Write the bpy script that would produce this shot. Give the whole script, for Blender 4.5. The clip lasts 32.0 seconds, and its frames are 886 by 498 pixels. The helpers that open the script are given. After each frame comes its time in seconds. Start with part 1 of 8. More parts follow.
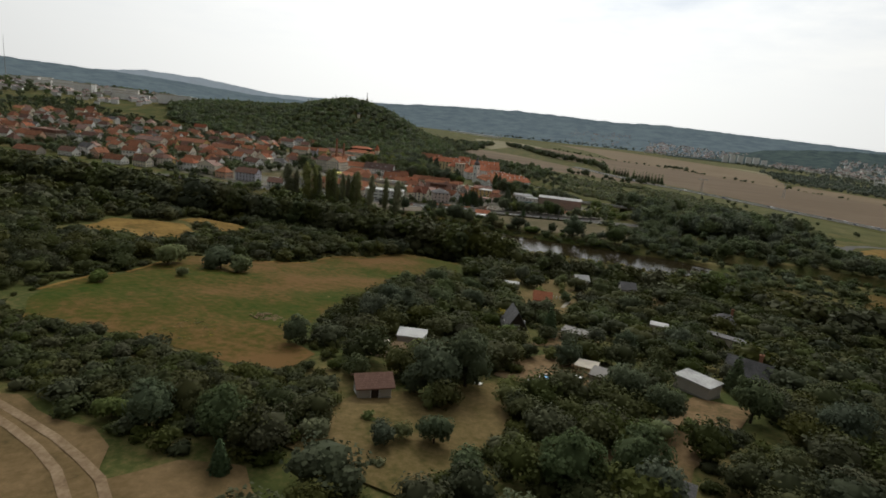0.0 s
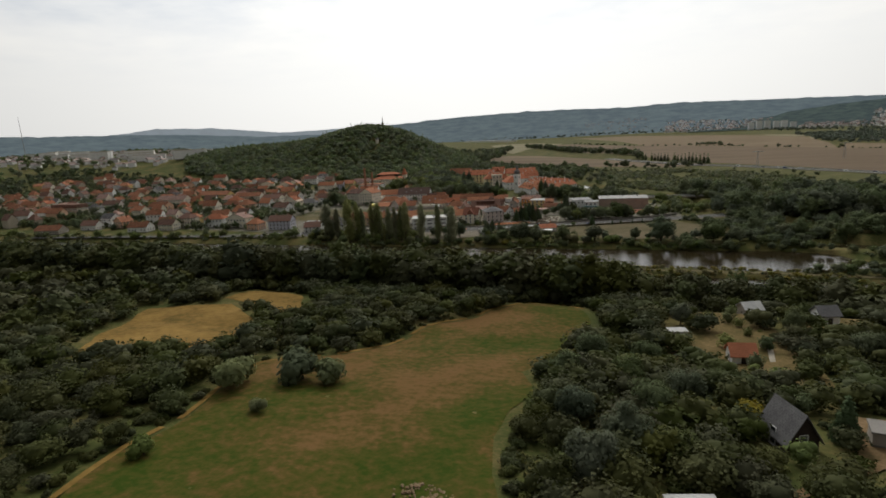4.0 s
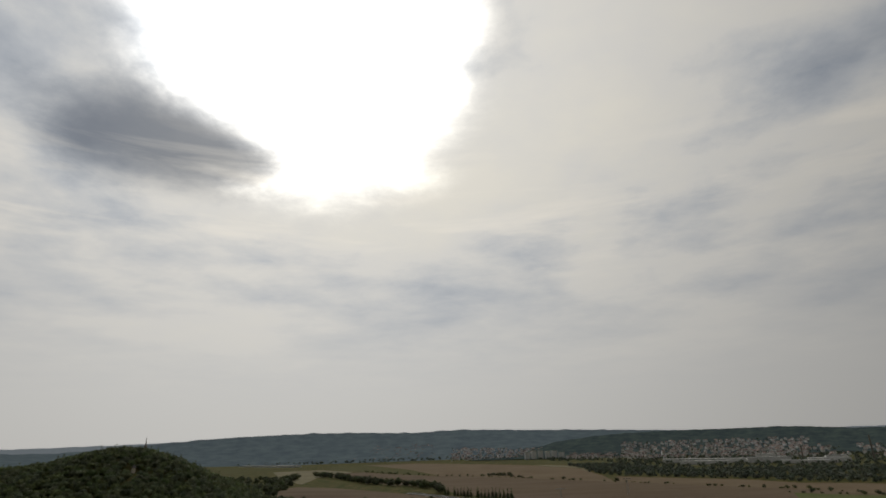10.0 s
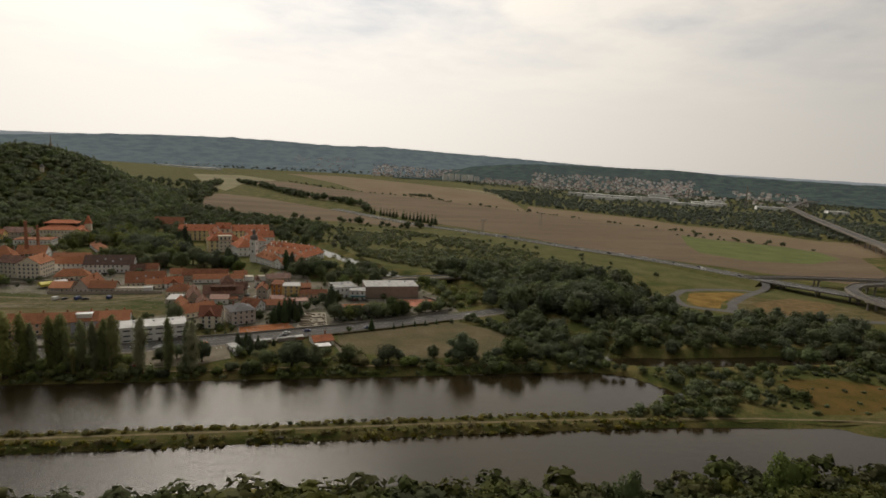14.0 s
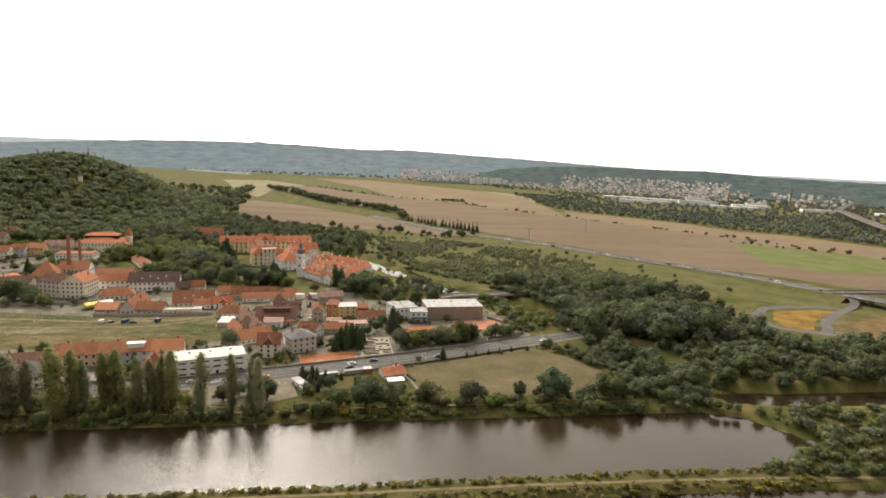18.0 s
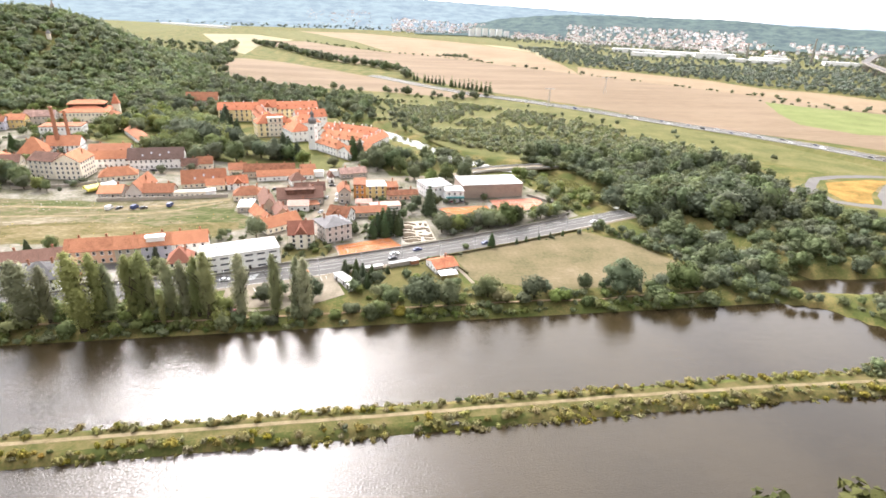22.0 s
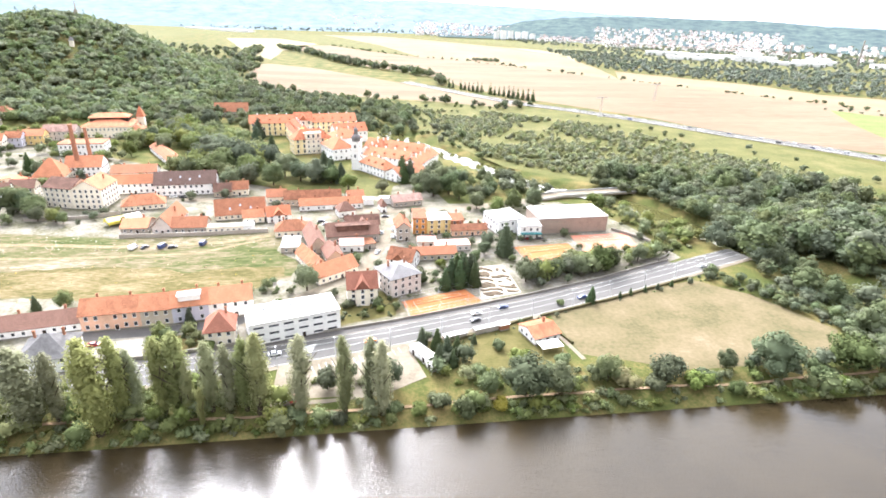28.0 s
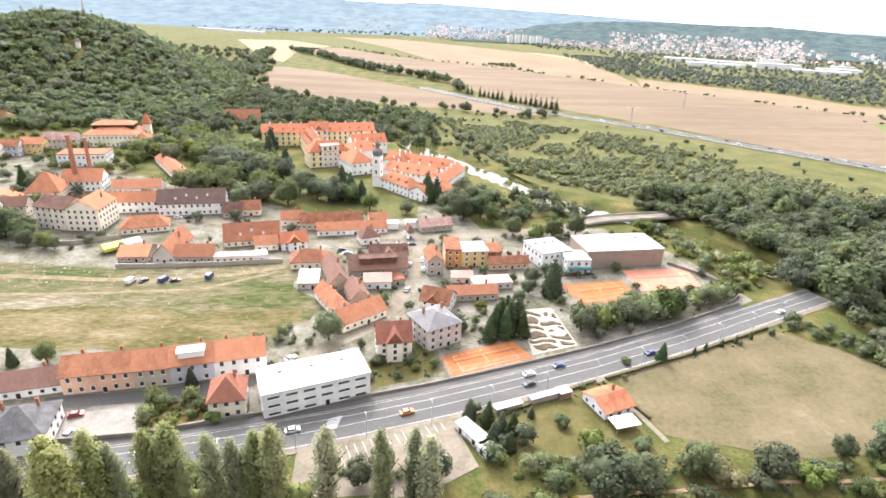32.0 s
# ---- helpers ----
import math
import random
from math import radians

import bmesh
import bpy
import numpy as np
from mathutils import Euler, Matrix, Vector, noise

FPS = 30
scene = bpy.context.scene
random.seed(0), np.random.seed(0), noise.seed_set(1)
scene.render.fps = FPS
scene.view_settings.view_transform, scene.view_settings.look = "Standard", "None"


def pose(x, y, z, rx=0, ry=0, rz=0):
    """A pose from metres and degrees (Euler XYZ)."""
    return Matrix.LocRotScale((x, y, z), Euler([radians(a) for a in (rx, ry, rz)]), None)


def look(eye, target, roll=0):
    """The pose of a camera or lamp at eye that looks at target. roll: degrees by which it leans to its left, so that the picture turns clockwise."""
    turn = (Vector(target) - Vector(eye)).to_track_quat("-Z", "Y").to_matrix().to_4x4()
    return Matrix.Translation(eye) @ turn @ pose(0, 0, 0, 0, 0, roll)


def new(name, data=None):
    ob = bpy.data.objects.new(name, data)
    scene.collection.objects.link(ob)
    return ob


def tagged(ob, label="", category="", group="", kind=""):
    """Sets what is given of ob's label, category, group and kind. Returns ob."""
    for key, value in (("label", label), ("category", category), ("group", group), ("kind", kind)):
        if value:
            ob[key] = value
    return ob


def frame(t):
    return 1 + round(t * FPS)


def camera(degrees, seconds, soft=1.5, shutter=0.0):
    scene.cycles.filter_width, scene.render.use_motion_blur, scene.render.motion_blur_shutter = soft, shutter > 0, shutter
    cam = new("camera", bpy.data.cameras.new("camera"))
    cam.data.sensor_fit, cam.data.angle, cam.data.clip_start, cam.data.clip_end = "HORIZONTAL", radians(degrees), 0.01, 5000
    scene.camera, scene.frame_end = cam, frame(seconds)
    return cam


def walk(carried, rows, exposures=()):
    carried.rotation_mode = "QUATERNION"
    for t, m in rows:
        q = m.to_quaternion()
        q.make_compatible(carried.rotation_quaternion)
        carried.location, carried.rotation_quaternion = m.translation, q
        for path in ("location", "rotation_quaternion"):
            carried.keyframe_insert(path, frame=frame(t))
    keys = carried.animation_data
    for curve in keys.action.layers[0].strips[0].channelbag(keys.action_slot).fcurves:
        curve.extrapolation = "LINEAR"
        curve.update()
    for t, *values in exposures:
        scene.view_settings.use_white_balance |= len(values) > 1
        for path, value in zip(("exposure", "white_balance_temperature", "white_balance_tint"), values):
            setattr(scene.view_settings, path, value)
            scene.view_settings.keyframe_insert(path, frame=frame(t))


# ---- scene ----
# stops and white balance over the clip, as the clip's own camera adapts
EXPOSURES = [(0.0, -0.9, 6300, 9), (4.5, -0.95, 6400, 10), (6.5, -1.22, 6400, 10), (8.4, -1.42, 6400, 10), (9.0, -1.85, 6400, 10), (9.5, -1.85, 6450, 10), (11.5, -2.0, 6700, 11), (12.0, -2.05, 6800, 12), (12.5, -2.05, 6900, 12), (13.0, -1.65, 7000, 12), (14.5, -0.88, 7000, 12), (16.5, 0.05, 7150, 14), (19.0, 0.25, 7100, 14), (19.6, -0.28, 6800, 14), (20.0, -0.98, 6800, 14), (20.5, -0.68, 6600, 14), (21.0, 0.75, 6500, 15), (21.5, 1.44, 6350, 17), (25.0, 1.88, 6050, 16), (28.5, 2.2, 5900, 16), (30.0, 2.44, 5900, 16), (32.0, 1.6, 6050, 17)]
# ---- camera ----
PATH = [
    (0, 149.77, -55.22, 73.12, 16.39, -13.05, 5.72),
    (0.5, 144.71, -50.62, 72.74, 16.78, -12.59, 2.90),
    (1, 139.66, -46.04, 72.49, 15.63, -12.58, 2.90),
    (1.5, 134.33, -41.33, 73.12, 14.73, -12.16, 2.88),
    (2, 128.86, -36.55, 73.78, 13.94, -11.99, 2.92),
    (2.5, 123.37, -31.64, 74.13, 13.58, -11.92, 2.70),
    (3, 117.97, -26.54, 74.12, 13.37, -11.90, 2.79),
    (3.5, 112.78, -21.28, 73.97, 18.01, -11.99, -3.60),
    (4, 108.22, -16.04, 73.94, 19.02, -11.86, -3.23),
    (4.5, 104.17, -10.96, 74.00, 15.96, -11.45, 1.55),
    (6.5, 91.26, 8.57, 74.26, 13.19, -9.81, -15.81),
    (7, 88.51, 12.96, 74.53, 3.44, -9.90, -4.85),
    (7.5, 86.11, 16.91, 74.82, 0.64, -9.60, 0.90),
    (8, 84.02, 21.35, 75.19, -1.60, -9.53, 2.65),
    (8.5, 81.56, 26.25, 76.40, -2.97, -7.26, 2.31),
    (9, 78.87, 30.89, 78.00, -2.66, 9.04, 1.21),
    (9.5, 76.48, 35.01, 81.72, -2.50, 16.82, -1.43),
    (10, 74.10, 39.13, 85.44, -3.37, 19.29, -1.86),
    (10.5, 71.71, 43.25, 89.16, -2.60, 20.10, -2.08),
    (11, 69.33, 47.37, 92.88, -6.85, 20.63, -0.88),
    (11.5, 66.94, 51.49, 96.60, -8.01, 20.75, 3.56),
    (12, 64.12, 56.27, 102.66, -10.59, 7.31, 3.37),
    (12.5, 62.17, 59.73, 104.04, -11.41, -4.32, 3.35),
    (13, 60.11, 62.88, 105.04, -11.80, -7.48, 3.25),
    (13.5, 57.95, 67.07, 105.43, -11.77, -8.28, 3.24),
    (14, 55.51, 71.94, 105.89, -11.44, -8.98, 3.11),
    (14.5, 52.84, 76.66, 106.43, -10.97, -8.87, 3.15),
    (16.5, 40.57, 95.90, 108.48, -9.59, -9.05, 2.80),
    (17, 37.27, 100.65, 108.98, -9.37, -9.04, 2.65),
    (17.5, 33.74, 105.35, 109.53, -9.25, -8.94, 2.70),
    (18, 30.52, 110.39, 109.63, -9.14, -8.86, 2.59),
    (18.5, 27.62, 115.64, 109.46, -9.12, -8.74, 2.50),
    (19, 24.90, 120.88, 109.18, -8.86, -3.57, 2.44),
    (19.5, 22.13, 125.91, 109.05, -8.75, -0.19, 2.34),
    (20, 19.19, 130.67, 109.18, -9.19, -8.23, 2.41),
    (20.5, 16.15, 135.32, 109.53, -9.68, -15.28, 2.30),
    (21, 13.20, 140.08, 109.95, -10.03, -20.00, 2.32),
    (21.5, 10.42, 145.04, 110.38, -10.37, -23.03, 2.33),
    (22, 7.79, 150.05, 110.86, -10.56, -23.10, 2.29),
    (22.5, 5.24, 154.89, 111.38, -10.56, -23.16, 2.18),
    (23, 2.78, 159.52, 111.84, -10.40, -23.22, 2.07),
    (23.5, 0.47, 164.16, 112.11, -10.13, -23.22, 1.99),
    (24, -1.67, 168.97, 112.14, -9.91, -23.23, 1.98),
    (24.5, -3.63, 173.93, 112.01, -9.75, -23.13, 1.96),
    (25, -5.32, 178.95, 111.81, -9.48, -23.08, 1.92),
    (25.5, -6.88, 183.93, 111.68, -9.21, -23.01, 1.88),
    (27.5, -12.05, 203.86, 111.23, -8.74, -22.96, 1.91),
    (28, -13.23, 208.89, 111.09, -8.68, -22.96, 1.93),
    (28.5, -14.34, 213.91, 110.93, -8.52, -22.94, 1.86),
    (29, -15.42, 218.76, 110.99, -8.42, -22.94, 1.90),
    (29.5, -16.50, 223.62, 111.11, -8.32, -22.98, 1.91),
    (30, -17.57, 228.51, 111.22, -8.13, -22.95, 1.80),
    (30.5, -18.65, 233.39, 111.29, -7.98, -23.02, 1.74),
    (31, -19.74, 238.23, 111.34, -7.87, -23.01, 1.71),
    (31.5, -20.92, 243.02, 111.45, -7.76, -23.07, 1.66),
    (32, -22.10, 247.84, 111.59, -7.91, -22.74, 2.50),
]


def aim(x, y, z, yaw, pitch, roll):
    """The camera's pose from its place and its yaw (to the left of +y), pitch (up) and roll, in degrees."""
    a, b = radians(yaw), radians(pitch)
    ahead = (-math.sin(a) * math.cos(b), math.cos(a) * math.cos(b), math.sin(b))
    return look((x, y, z), (x + 10 * ahead[0], y + 10 * ahead[1], z + 10 * ahead[2]), roll)


cam = camera(76.9, 32.0, soft=1.7)
walk(cam, [(row[0], aim(*row[1:])) for row in PATH], EXPOSURES)

# ---- light ----
SUN_AZIMUTH, SUN_HEIGHT = -13.0, 42.0  # degrees from +y to the right, and above the horizon
sun_way = Vector((math.sin(radians(SUN_AZIMUTH)) * math.cos(radians(SUN_HEIGHT)),
                  math.cos(radians(SUN_AZIMUTH)) * math.cos(radians(SUN_HEIGHT)), math.sin(radians(SUN_HEIGHT))))
lamp = new("sun", bpy.data.lights.new("sun", "SUN"))
lamp.data.energy, lamp.data.angle, lamp.data.color = 1.1, radians(12.0), (1.0, 0.95, 0.88)
lamp.matrix_world = look(sun_way * 1000, (0, 0, 0))


def nodes_of(tree):
    tree.nodes.clear()

    def add(kind, **sets):
        n = tree.nodes.new("ShaderNode" + kind)
        for key, value in sets.items():
            if key in n.inputs:
                n.inputs[key].default_value = value
        return n

    def join(a, out, b, into):
        tree.links.new(a.outputs[out], b.inputs[into])

    return add, join


def ramp(node, *stops):
    """Set the stops (position, colour) of a colour ramp node."""
    els = node.color_ramp.elements
    while len(els) < len(stops):
        els.new(0.5)
    for e, (p, c) in zip(els, stops):
        e.position, e.color = p, (*c, 1)
    return node


def make_world():
    world = bpy.data.worlds.new("overcast_sky")
    scene.world = world
    world.use_nodes = True
    add, join = nodes_of(world.node_tree)
    sky = add("TexSky")
    sky.sky_type, sky.sun_disc = "NISHITA", False
    sky.sun_elevation, sky.sun_rotation = radians(SUN_HEIGHT), radians(SUN_AZIMUTH)
    clear = add("Background", Strength=0.10)
    join(sky, "Color", clear, "Color")
    where = add("TexCoord")
    # cloud sheet: the direction projected on a flat layer
    split = add("SeparateXYZ")
    join(where, "Generated", split, 0)
    up = add("Math"); up.operation = "ADD"; up.inputs[1].default_value = 0.10
    join(split, "Z", up, 0)
    high = add("Math"); high.operation = "MAXIMUM"; high.inputs[1].default_value = 0.06
    join(up, 0, high, 0)
    flat = add("VectorMath"); flat.operation = "DIVIDE"
    join(where, "Generated", flat, 0)
    three = add("CombineXYZ")
    for axis in "XYZ":
        join(high, 0, three, axis)
    join(three, 0, flat, 1)
    big = add("TexNoise", Scale=0.8, Detail=5.0, Roughness=0.5, Distortion=0.25)
    join(flat, 0, big, "Vector")
    fine = add("TexNoise", Scale=2.6, Detail=9.0, Roughness=0.60, Distortion=0.12)
    join(flat, 0, fine, "Vector")
    both = add("Mix"); both.data_type = "FLOAT"; both.inputs[0].default_value = 0.34
    join(big, "Fac", both, 2); join(fine, "Fac", both, 3)
    # towards the horizon the layer closes to an even veil
    veil = add("MapRange"); veil.interpolation_type = "SMOOTHSTEP"
    veil.inputs["From Min"].default_value, veil.inputs["From Max"].default_value = 0.05, 0.44
    join(split, "Z", veil, 0)
    even = add("Mix"); even.data_type = "FLOAT"; even.inputs[2].default_value = 0.535
    join(veil, 0, even, 0); join(both, 0, even, 3)
    tone = ramp(add("ValToRGB"), (0.38, (0.44, 0.49, 0.56)), (0.47, (0.68, 0.705, 0.73)), (0.55, (0.92, 0.90, 0.85)), (0.66, (1.0, 0.96, 0.86)))
    join(even, 0, tone, 0)
    # one dense cloud to the left of the sun
    dense_way = Vector((math.sin(radians(-23.5)) * math.cos(radians(28)), math.cos(radians(-23.5)) * math.cos(radians(28)), math.sin(radians(28))))
    off = add("VectorMath"); off.operation = "SUBTRACT"; off.inputs[1].default_value = dense_way
    join(where, "Generated", off, 0)
    squash = add("VectorMath"); squash.operation = "MULTIPLY"; squash.inputs[1].default_value = (0.72, 0.8, 1.75)
    join(off, 0, squash, 0)
    span = add("VectorMath"); span.operation = "LENGTH"
    join(squash, 0, span, 0)
    ragged = add("Math"); ragged.operation = "MULTIPLY_ADD"; ragged.inputs[1].default_value = 0.34; ragged.inputs[2].default_value = -0.17
    join(both, 0, ragged, 0)
    border = add("Math"); border.operation = "ADD"
    join(span, "Value", border, 0); join(ragged, 0, border, 1)
    dense = add("MapRange"); dense.interpolation_type = "SMOOTHSTEP"
    for key, value in (("From Min", 0.06), ("From Max", 0.19), ("To Min", 0.85), ("To Max", 0.0)):
        dense.inputs[key].default_value = value
    join(border, 0, dense, 0)
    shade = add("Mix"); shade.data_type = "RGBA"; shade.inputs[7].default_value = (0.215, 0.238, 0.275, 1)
    join(dense, 0, shade, 0); join(tone, "Color", shade, 6)
    # bright wisps of high cloud in a low band
    lay = add("VectorMath"); lay.operation = "MULTIPLY"; lay.inputs[1].default_value = (2.2, 2.2, 19.0)
    join(where, "Generated", lay, 0)
    wisp = add("TexNoise", Scale=1.3, Detail=5.0, Roughness=0.55, Distortion=0.3)
    join(lay, 0, wisp, "Vector")
    thread = ramp(add("ValToRGB"), (0.52, (0.0,) * 3), (0.74, (1.0,) * 3))
    join(wisp, "Fac", thread, 0)
    band = ramp(add("ValToRGB"), (0.24, (0.0,) * 3), (0.34, (0.75,) * 3), (0.42, (0.55,) * 3), (0.52, (0.0,) * 3))
    join(split, "Z", band, 0)
    how = add("Math"); how.operation = "MULTIPLY"
    join(thread, "Color", how, 0); join(band, "Color", how, 1)
    wispy = add("Mix"); wispy.data_type = "RGBA"; wispy.inputs[7].default_value = (1.15, 1.08, 0.95, 1)
    join(how, 0, wispy, 0); join(shade, 2, wispy, 6)
    # the veil glows where the sun stands behind it and dims away from it
    toward = add("VectorMath"); toward.operation = "DOT_PRODUCT"; toward.inputs[1].default_value = sun_way
    join(where, "Generated", toward, 0)
    half = add("Math"); half.operation = "MULTIPLY_ADD"; half.inputs[1].default_value = 0.5; half.inputs[2].default_value = 0.5
    join(toward, "Value", half, 0)
    uneven = add("Math"); uneven.operation = "MULTIPLY_ADD"; uneven.inputs[1].default_value = 0.14
    join(both, 0, uneven, 0); join(toward, "Value", uneven, 2)
    near = add("MapRange"); near.interpolation_type = "SMOOTHSTEP"
    near.inputs["From Min"].default_value, near.inputs["From Max"].default_value = math.cos(radians(20)) + 0.07, math.cos(radians(4)) + 0.07
    join(uneven, 0, near, 0)
    soft = add("Math"); soft.operation = "POWER"; soft.inputs[1].default_value = 2.4
    join(near, 0, soft, 0)
    # the dense cloud stands before the glow
    open_part = add("Math"); open_part.operation = "MULTIPLY_ADD"; open_part.inputs[1].default_value = -1.15; open_part.inputs[2].default_value = 1.0; open_part.use_clamp = True
    join(dense, 0, open_part, 0)
    seen = add("Math"); seen.operation = "MULTIPLY"
    join(soft, 0, seen, 0); join(open_part, 0, seen, 1)
    wide = add("Math"); wide.operation = "POWER"; wide.inputs[1].default_value = 3.6
    join(half, 0, wide, 0)
    a = add("Math"); a.operation = "MULTIPLY_ADD"; a.inputs[1].default_value = 13.0; a.inputs[2].default_value = 0.43
    join(seen, 0, a, 0)
    b = add("Math"); b.operation = "MULTIPLY_ADD"; b.inputs[1].default_value = 2.55
    join(wide, 0, b, 0); join(a, 0, b, 2)
    # brighter haze low over the horizon, on the sun's side
    low = add("Math"); low.operation = "SUBTRACT"; low.use_clamp = True; low.inputs[0].default_value = 1.0
    join(split, "Z", low, 1)
    haze = add("Math"); haze.operation = "POWER"; haze.inputs[1].default_value = 3.5
    join(low, 0, haze, 0)
    side = add("Math"); side.operation = "MULTIPLY"
    join(haze, 0, side, 0); join(half, 0, side, 1)
    glow = add("Math"); glow.operation = "MULTIPLY_ADD"; glow.inputs[1].default_value = 0.22
    join(side, 0, glow, 0); join(b, 0, glow, 2)
    cloud = add("Background")
    join(wispy, 2, cloud, "Color"); join(glow, 0, cloud, "Strength")
    cover = ramp(add("ValToRGB"), (0.36, (0.80,) * 3), (0.5, (0.97,) * 3))
    join(even, 0, cover, 0)
    mix, out = add("MixShader"), add("OutputWorld")
    join(cover, "Color", mix, 0); join(clear, 0, mix, 1); join(cloud, 0, mix, 2)
    join(mix, 0, out, "Surface")


make_world()

# ---- materials ----


def surface(name, stops, scale=1.0, rough=0.85, bumps=0.0, bump_scale=None, detail=6.0, second=None, metal=0.0, island=0.0, thing=0.0, coords="Object", stretch=None, spec=0.3, tiles=0.0):
    """A procedural surface: a ramp of colours over noise at two sizes, with relief. scale: noise periods per metre."""
    mat = bpy.data.materials.new(name)
    mat.use_nodes = True
    add, join = nodes_of(mat.node_tree)
    out, body = add("OutputMaterial"), add("BsdfPrincipled", Roughness=rough, Metallic=metal)
    body.inputs["Specular IOR Level"].default_value = spec if rough < 0.84 else 0.04
    where, place = add("TexCoord"), add("Mapping")
    if stretch:
        place.inputs["Scale"].default_value = stretch
    join(where, coords, place, 0)
    one = add("TexNoise", Scale=scale, Detail=detail, Roughness=0.6)
    two = add("TexNoise", Scale=scale * (second or 7.0), Detail=4.0, Roughness=0.65)
    join(place, 0, one, "Vector"); join(place, 0, two, "Vector")
    blend = add("Mix"); blend.data_type = "FLOAT"; blend.inputs[0].default_value = 0.38
    join(one, "Fac", blend, 2); join(two, "Fac", blend, 3)
    value = blend
    if island or thing:
        more = add("NewGeometry") if island else add("ObjectInfo")
        shift = add("Math"); shift.operation = "MULTIPLY_ADD"
        shift.inputs[1].default_value, shift.inputs[2].default_value = (island or thing), -(island or thing) / 2
        join(more, "Random Per Island" if island else "Random", shift, 0)
        total = add("Math"); total.operation = "ADD"
        join(blend, 0, total, 0); join(shift, 0, total, 1)
        value = total
    tone = ramp(add("ValToRGB"), *stops)
    join(value, 0, tone, 0)
    join(tone, "Color", body, "Base Color")
    if tiles:
        # courses and joints of tiles, each a little lighter or darker
        course = add("TexBrick", Scale=1.0, Mortar=(0.45, 0.45, 0.45, 1))
        course.inputs["Color1"].default_value, course.inputs["Color2"].default_value = (0.82, 0.82, 0.82, 1), (1.18, 1.18, 1.18, 1)
        course.inputs["Mortar"].default_value = (0.52, 0.52, 0.52, 1)
        course.inputs["Brick Width"].default_value, course.inputs["Row Height"].default_value, course.inputs["Mortar Size"].default_value = 0.42, tiles, 0.03
        lie = add("Mapping"); lie.inputs["Rotation"].default_value = (0, 0, 0)
        join(where, "Object", lie, 0); join(lie, 0, course, "Vector")
        worn = add("Mix"); worn.data_type = "RGBA"; worn.blend_type = "MULTIPLY"; worn.inputs[0].default_value = 0.55
        join(tone, "Color", worn, 6); join(course, "Color", worn, 7)
        join(worn, 2, body, "Base Color")
    if bumps:
        grain = add("TexNoise", Scale=bump_scale or scale * 7, Detail=5.0, Roughness=0.6)
        join(place, 0, grain, "Vector")
        rise = add("Bump", Strength=min(1.0, bumps), Distance=0.15 * bumps)
        join(grain, "Fac", rise, "Height"); join(rise, 0, body, "Normal")
    join(body, 0, out, "Surface")
    return mat


def leaf_material(name, dark, mid, light, sheen=0.32):
    """Foliage: colour by the tree's own tint and by leaf clump, thin enough to let some light through."""
    mat = bpy.data.materials.new(name)
    mat.use_nodes = True
    add, join = nodes_of(mat.node_tree)
    out, body = add("OutputMaterial"), add("BsdfPrincipled", Roughness=0.75)
    body.inputs["Specular IOR Level"].default_value = 0.08
    geo, info, tint = add("NewGeometry"), add("ObjectInfo"), add("Attribute")
    tint.attribute_name = "tint"
    a = add("Math"); a.operation = "MULTIPLY_ADD"; a.inputs[1].default_value = 0.15
    join(geo, "Random Per Island", a, 0)
    b = add("Math"); b.operation = "MULTIPLY_ADD"; b.inputs[1].default_value = 0.22
    join(info, "Random", b, 0); join(b, 0, a, 2)
    c = add("Math"); c.operation = "MULTIPLY_ADD"; c.inputs[1].default_value = 0.45
    join(tint, "Fac", c, 0); join(a, 0, c, 2)
    tone = ramp(add("ValToRGB"), (0.08, dark), (0.46, mid), (0.86, light))
    join(c, 0, tone, 0)
    # each tree leans a little to yellow, grey or blue-green
    own = add("Math"); own.operation = "ADD"
    join(tint, "Fac", own, 0); join(info, "Random", own, 1)
    hue = add("HueSaturation")
    for many, low, high, into in ((7.31, 0.478, 0.522, "Hue"), (4.17, 0.66, 1.12, "Saturation"), (11.9, 0.80, 1.24, "Value")):
        times = add("Math"); times.operation = "MULTIPLY"; times.inputs[1].default_value = many
        join(own, 0, times, 0)
        wrap = add("Math"); wrap.operation = "FRACT"
        join(times, 0, wrap, 0)
        span = add("MapRange"); span.inputs["To Min"].default_value, span.inputs["To Max"].default_value = low, high
        join(wrap, 0, span, 0); join(span, 0, hue, into)
    join(tone, "Color", hue, "Color")
    join(hue, "Color", body, "Base Color")
    glow = add("BsdfTranslucent")
    join(hue, "Color", glow, "Color")
    mix = add("MixShader"); mix.inputs[0].default_value = sheen * 0.6
    join(body, 0, mix, 1); join(glow, 0, mix, 2); join(mix, 0, out, "Surface")
    return mat


def haze_backdrop_material(name, base, haze_colour, amount, scale):
    """Far hills, a plain backdrop: haze of many kilometres put in as faint glow."""
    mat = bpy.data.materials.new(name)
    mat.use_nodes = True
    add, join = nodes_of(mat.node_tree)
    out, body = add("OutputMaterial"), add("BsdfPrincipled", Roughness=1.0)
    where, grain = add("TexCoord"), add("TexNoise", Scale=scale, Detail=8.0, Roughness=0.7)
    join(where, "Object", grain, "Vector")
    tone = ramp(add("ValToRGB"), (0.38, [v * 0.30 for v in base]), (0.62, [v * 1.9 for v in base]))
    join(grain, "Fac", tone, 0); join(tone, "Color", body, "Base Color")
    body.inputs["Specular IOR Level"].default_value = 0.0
    body.inputs["Emission Color"].default_value, body.inputs["Emission Strength"].default_value = (*haze_colour, 1), amount
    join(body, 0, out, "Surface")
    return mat


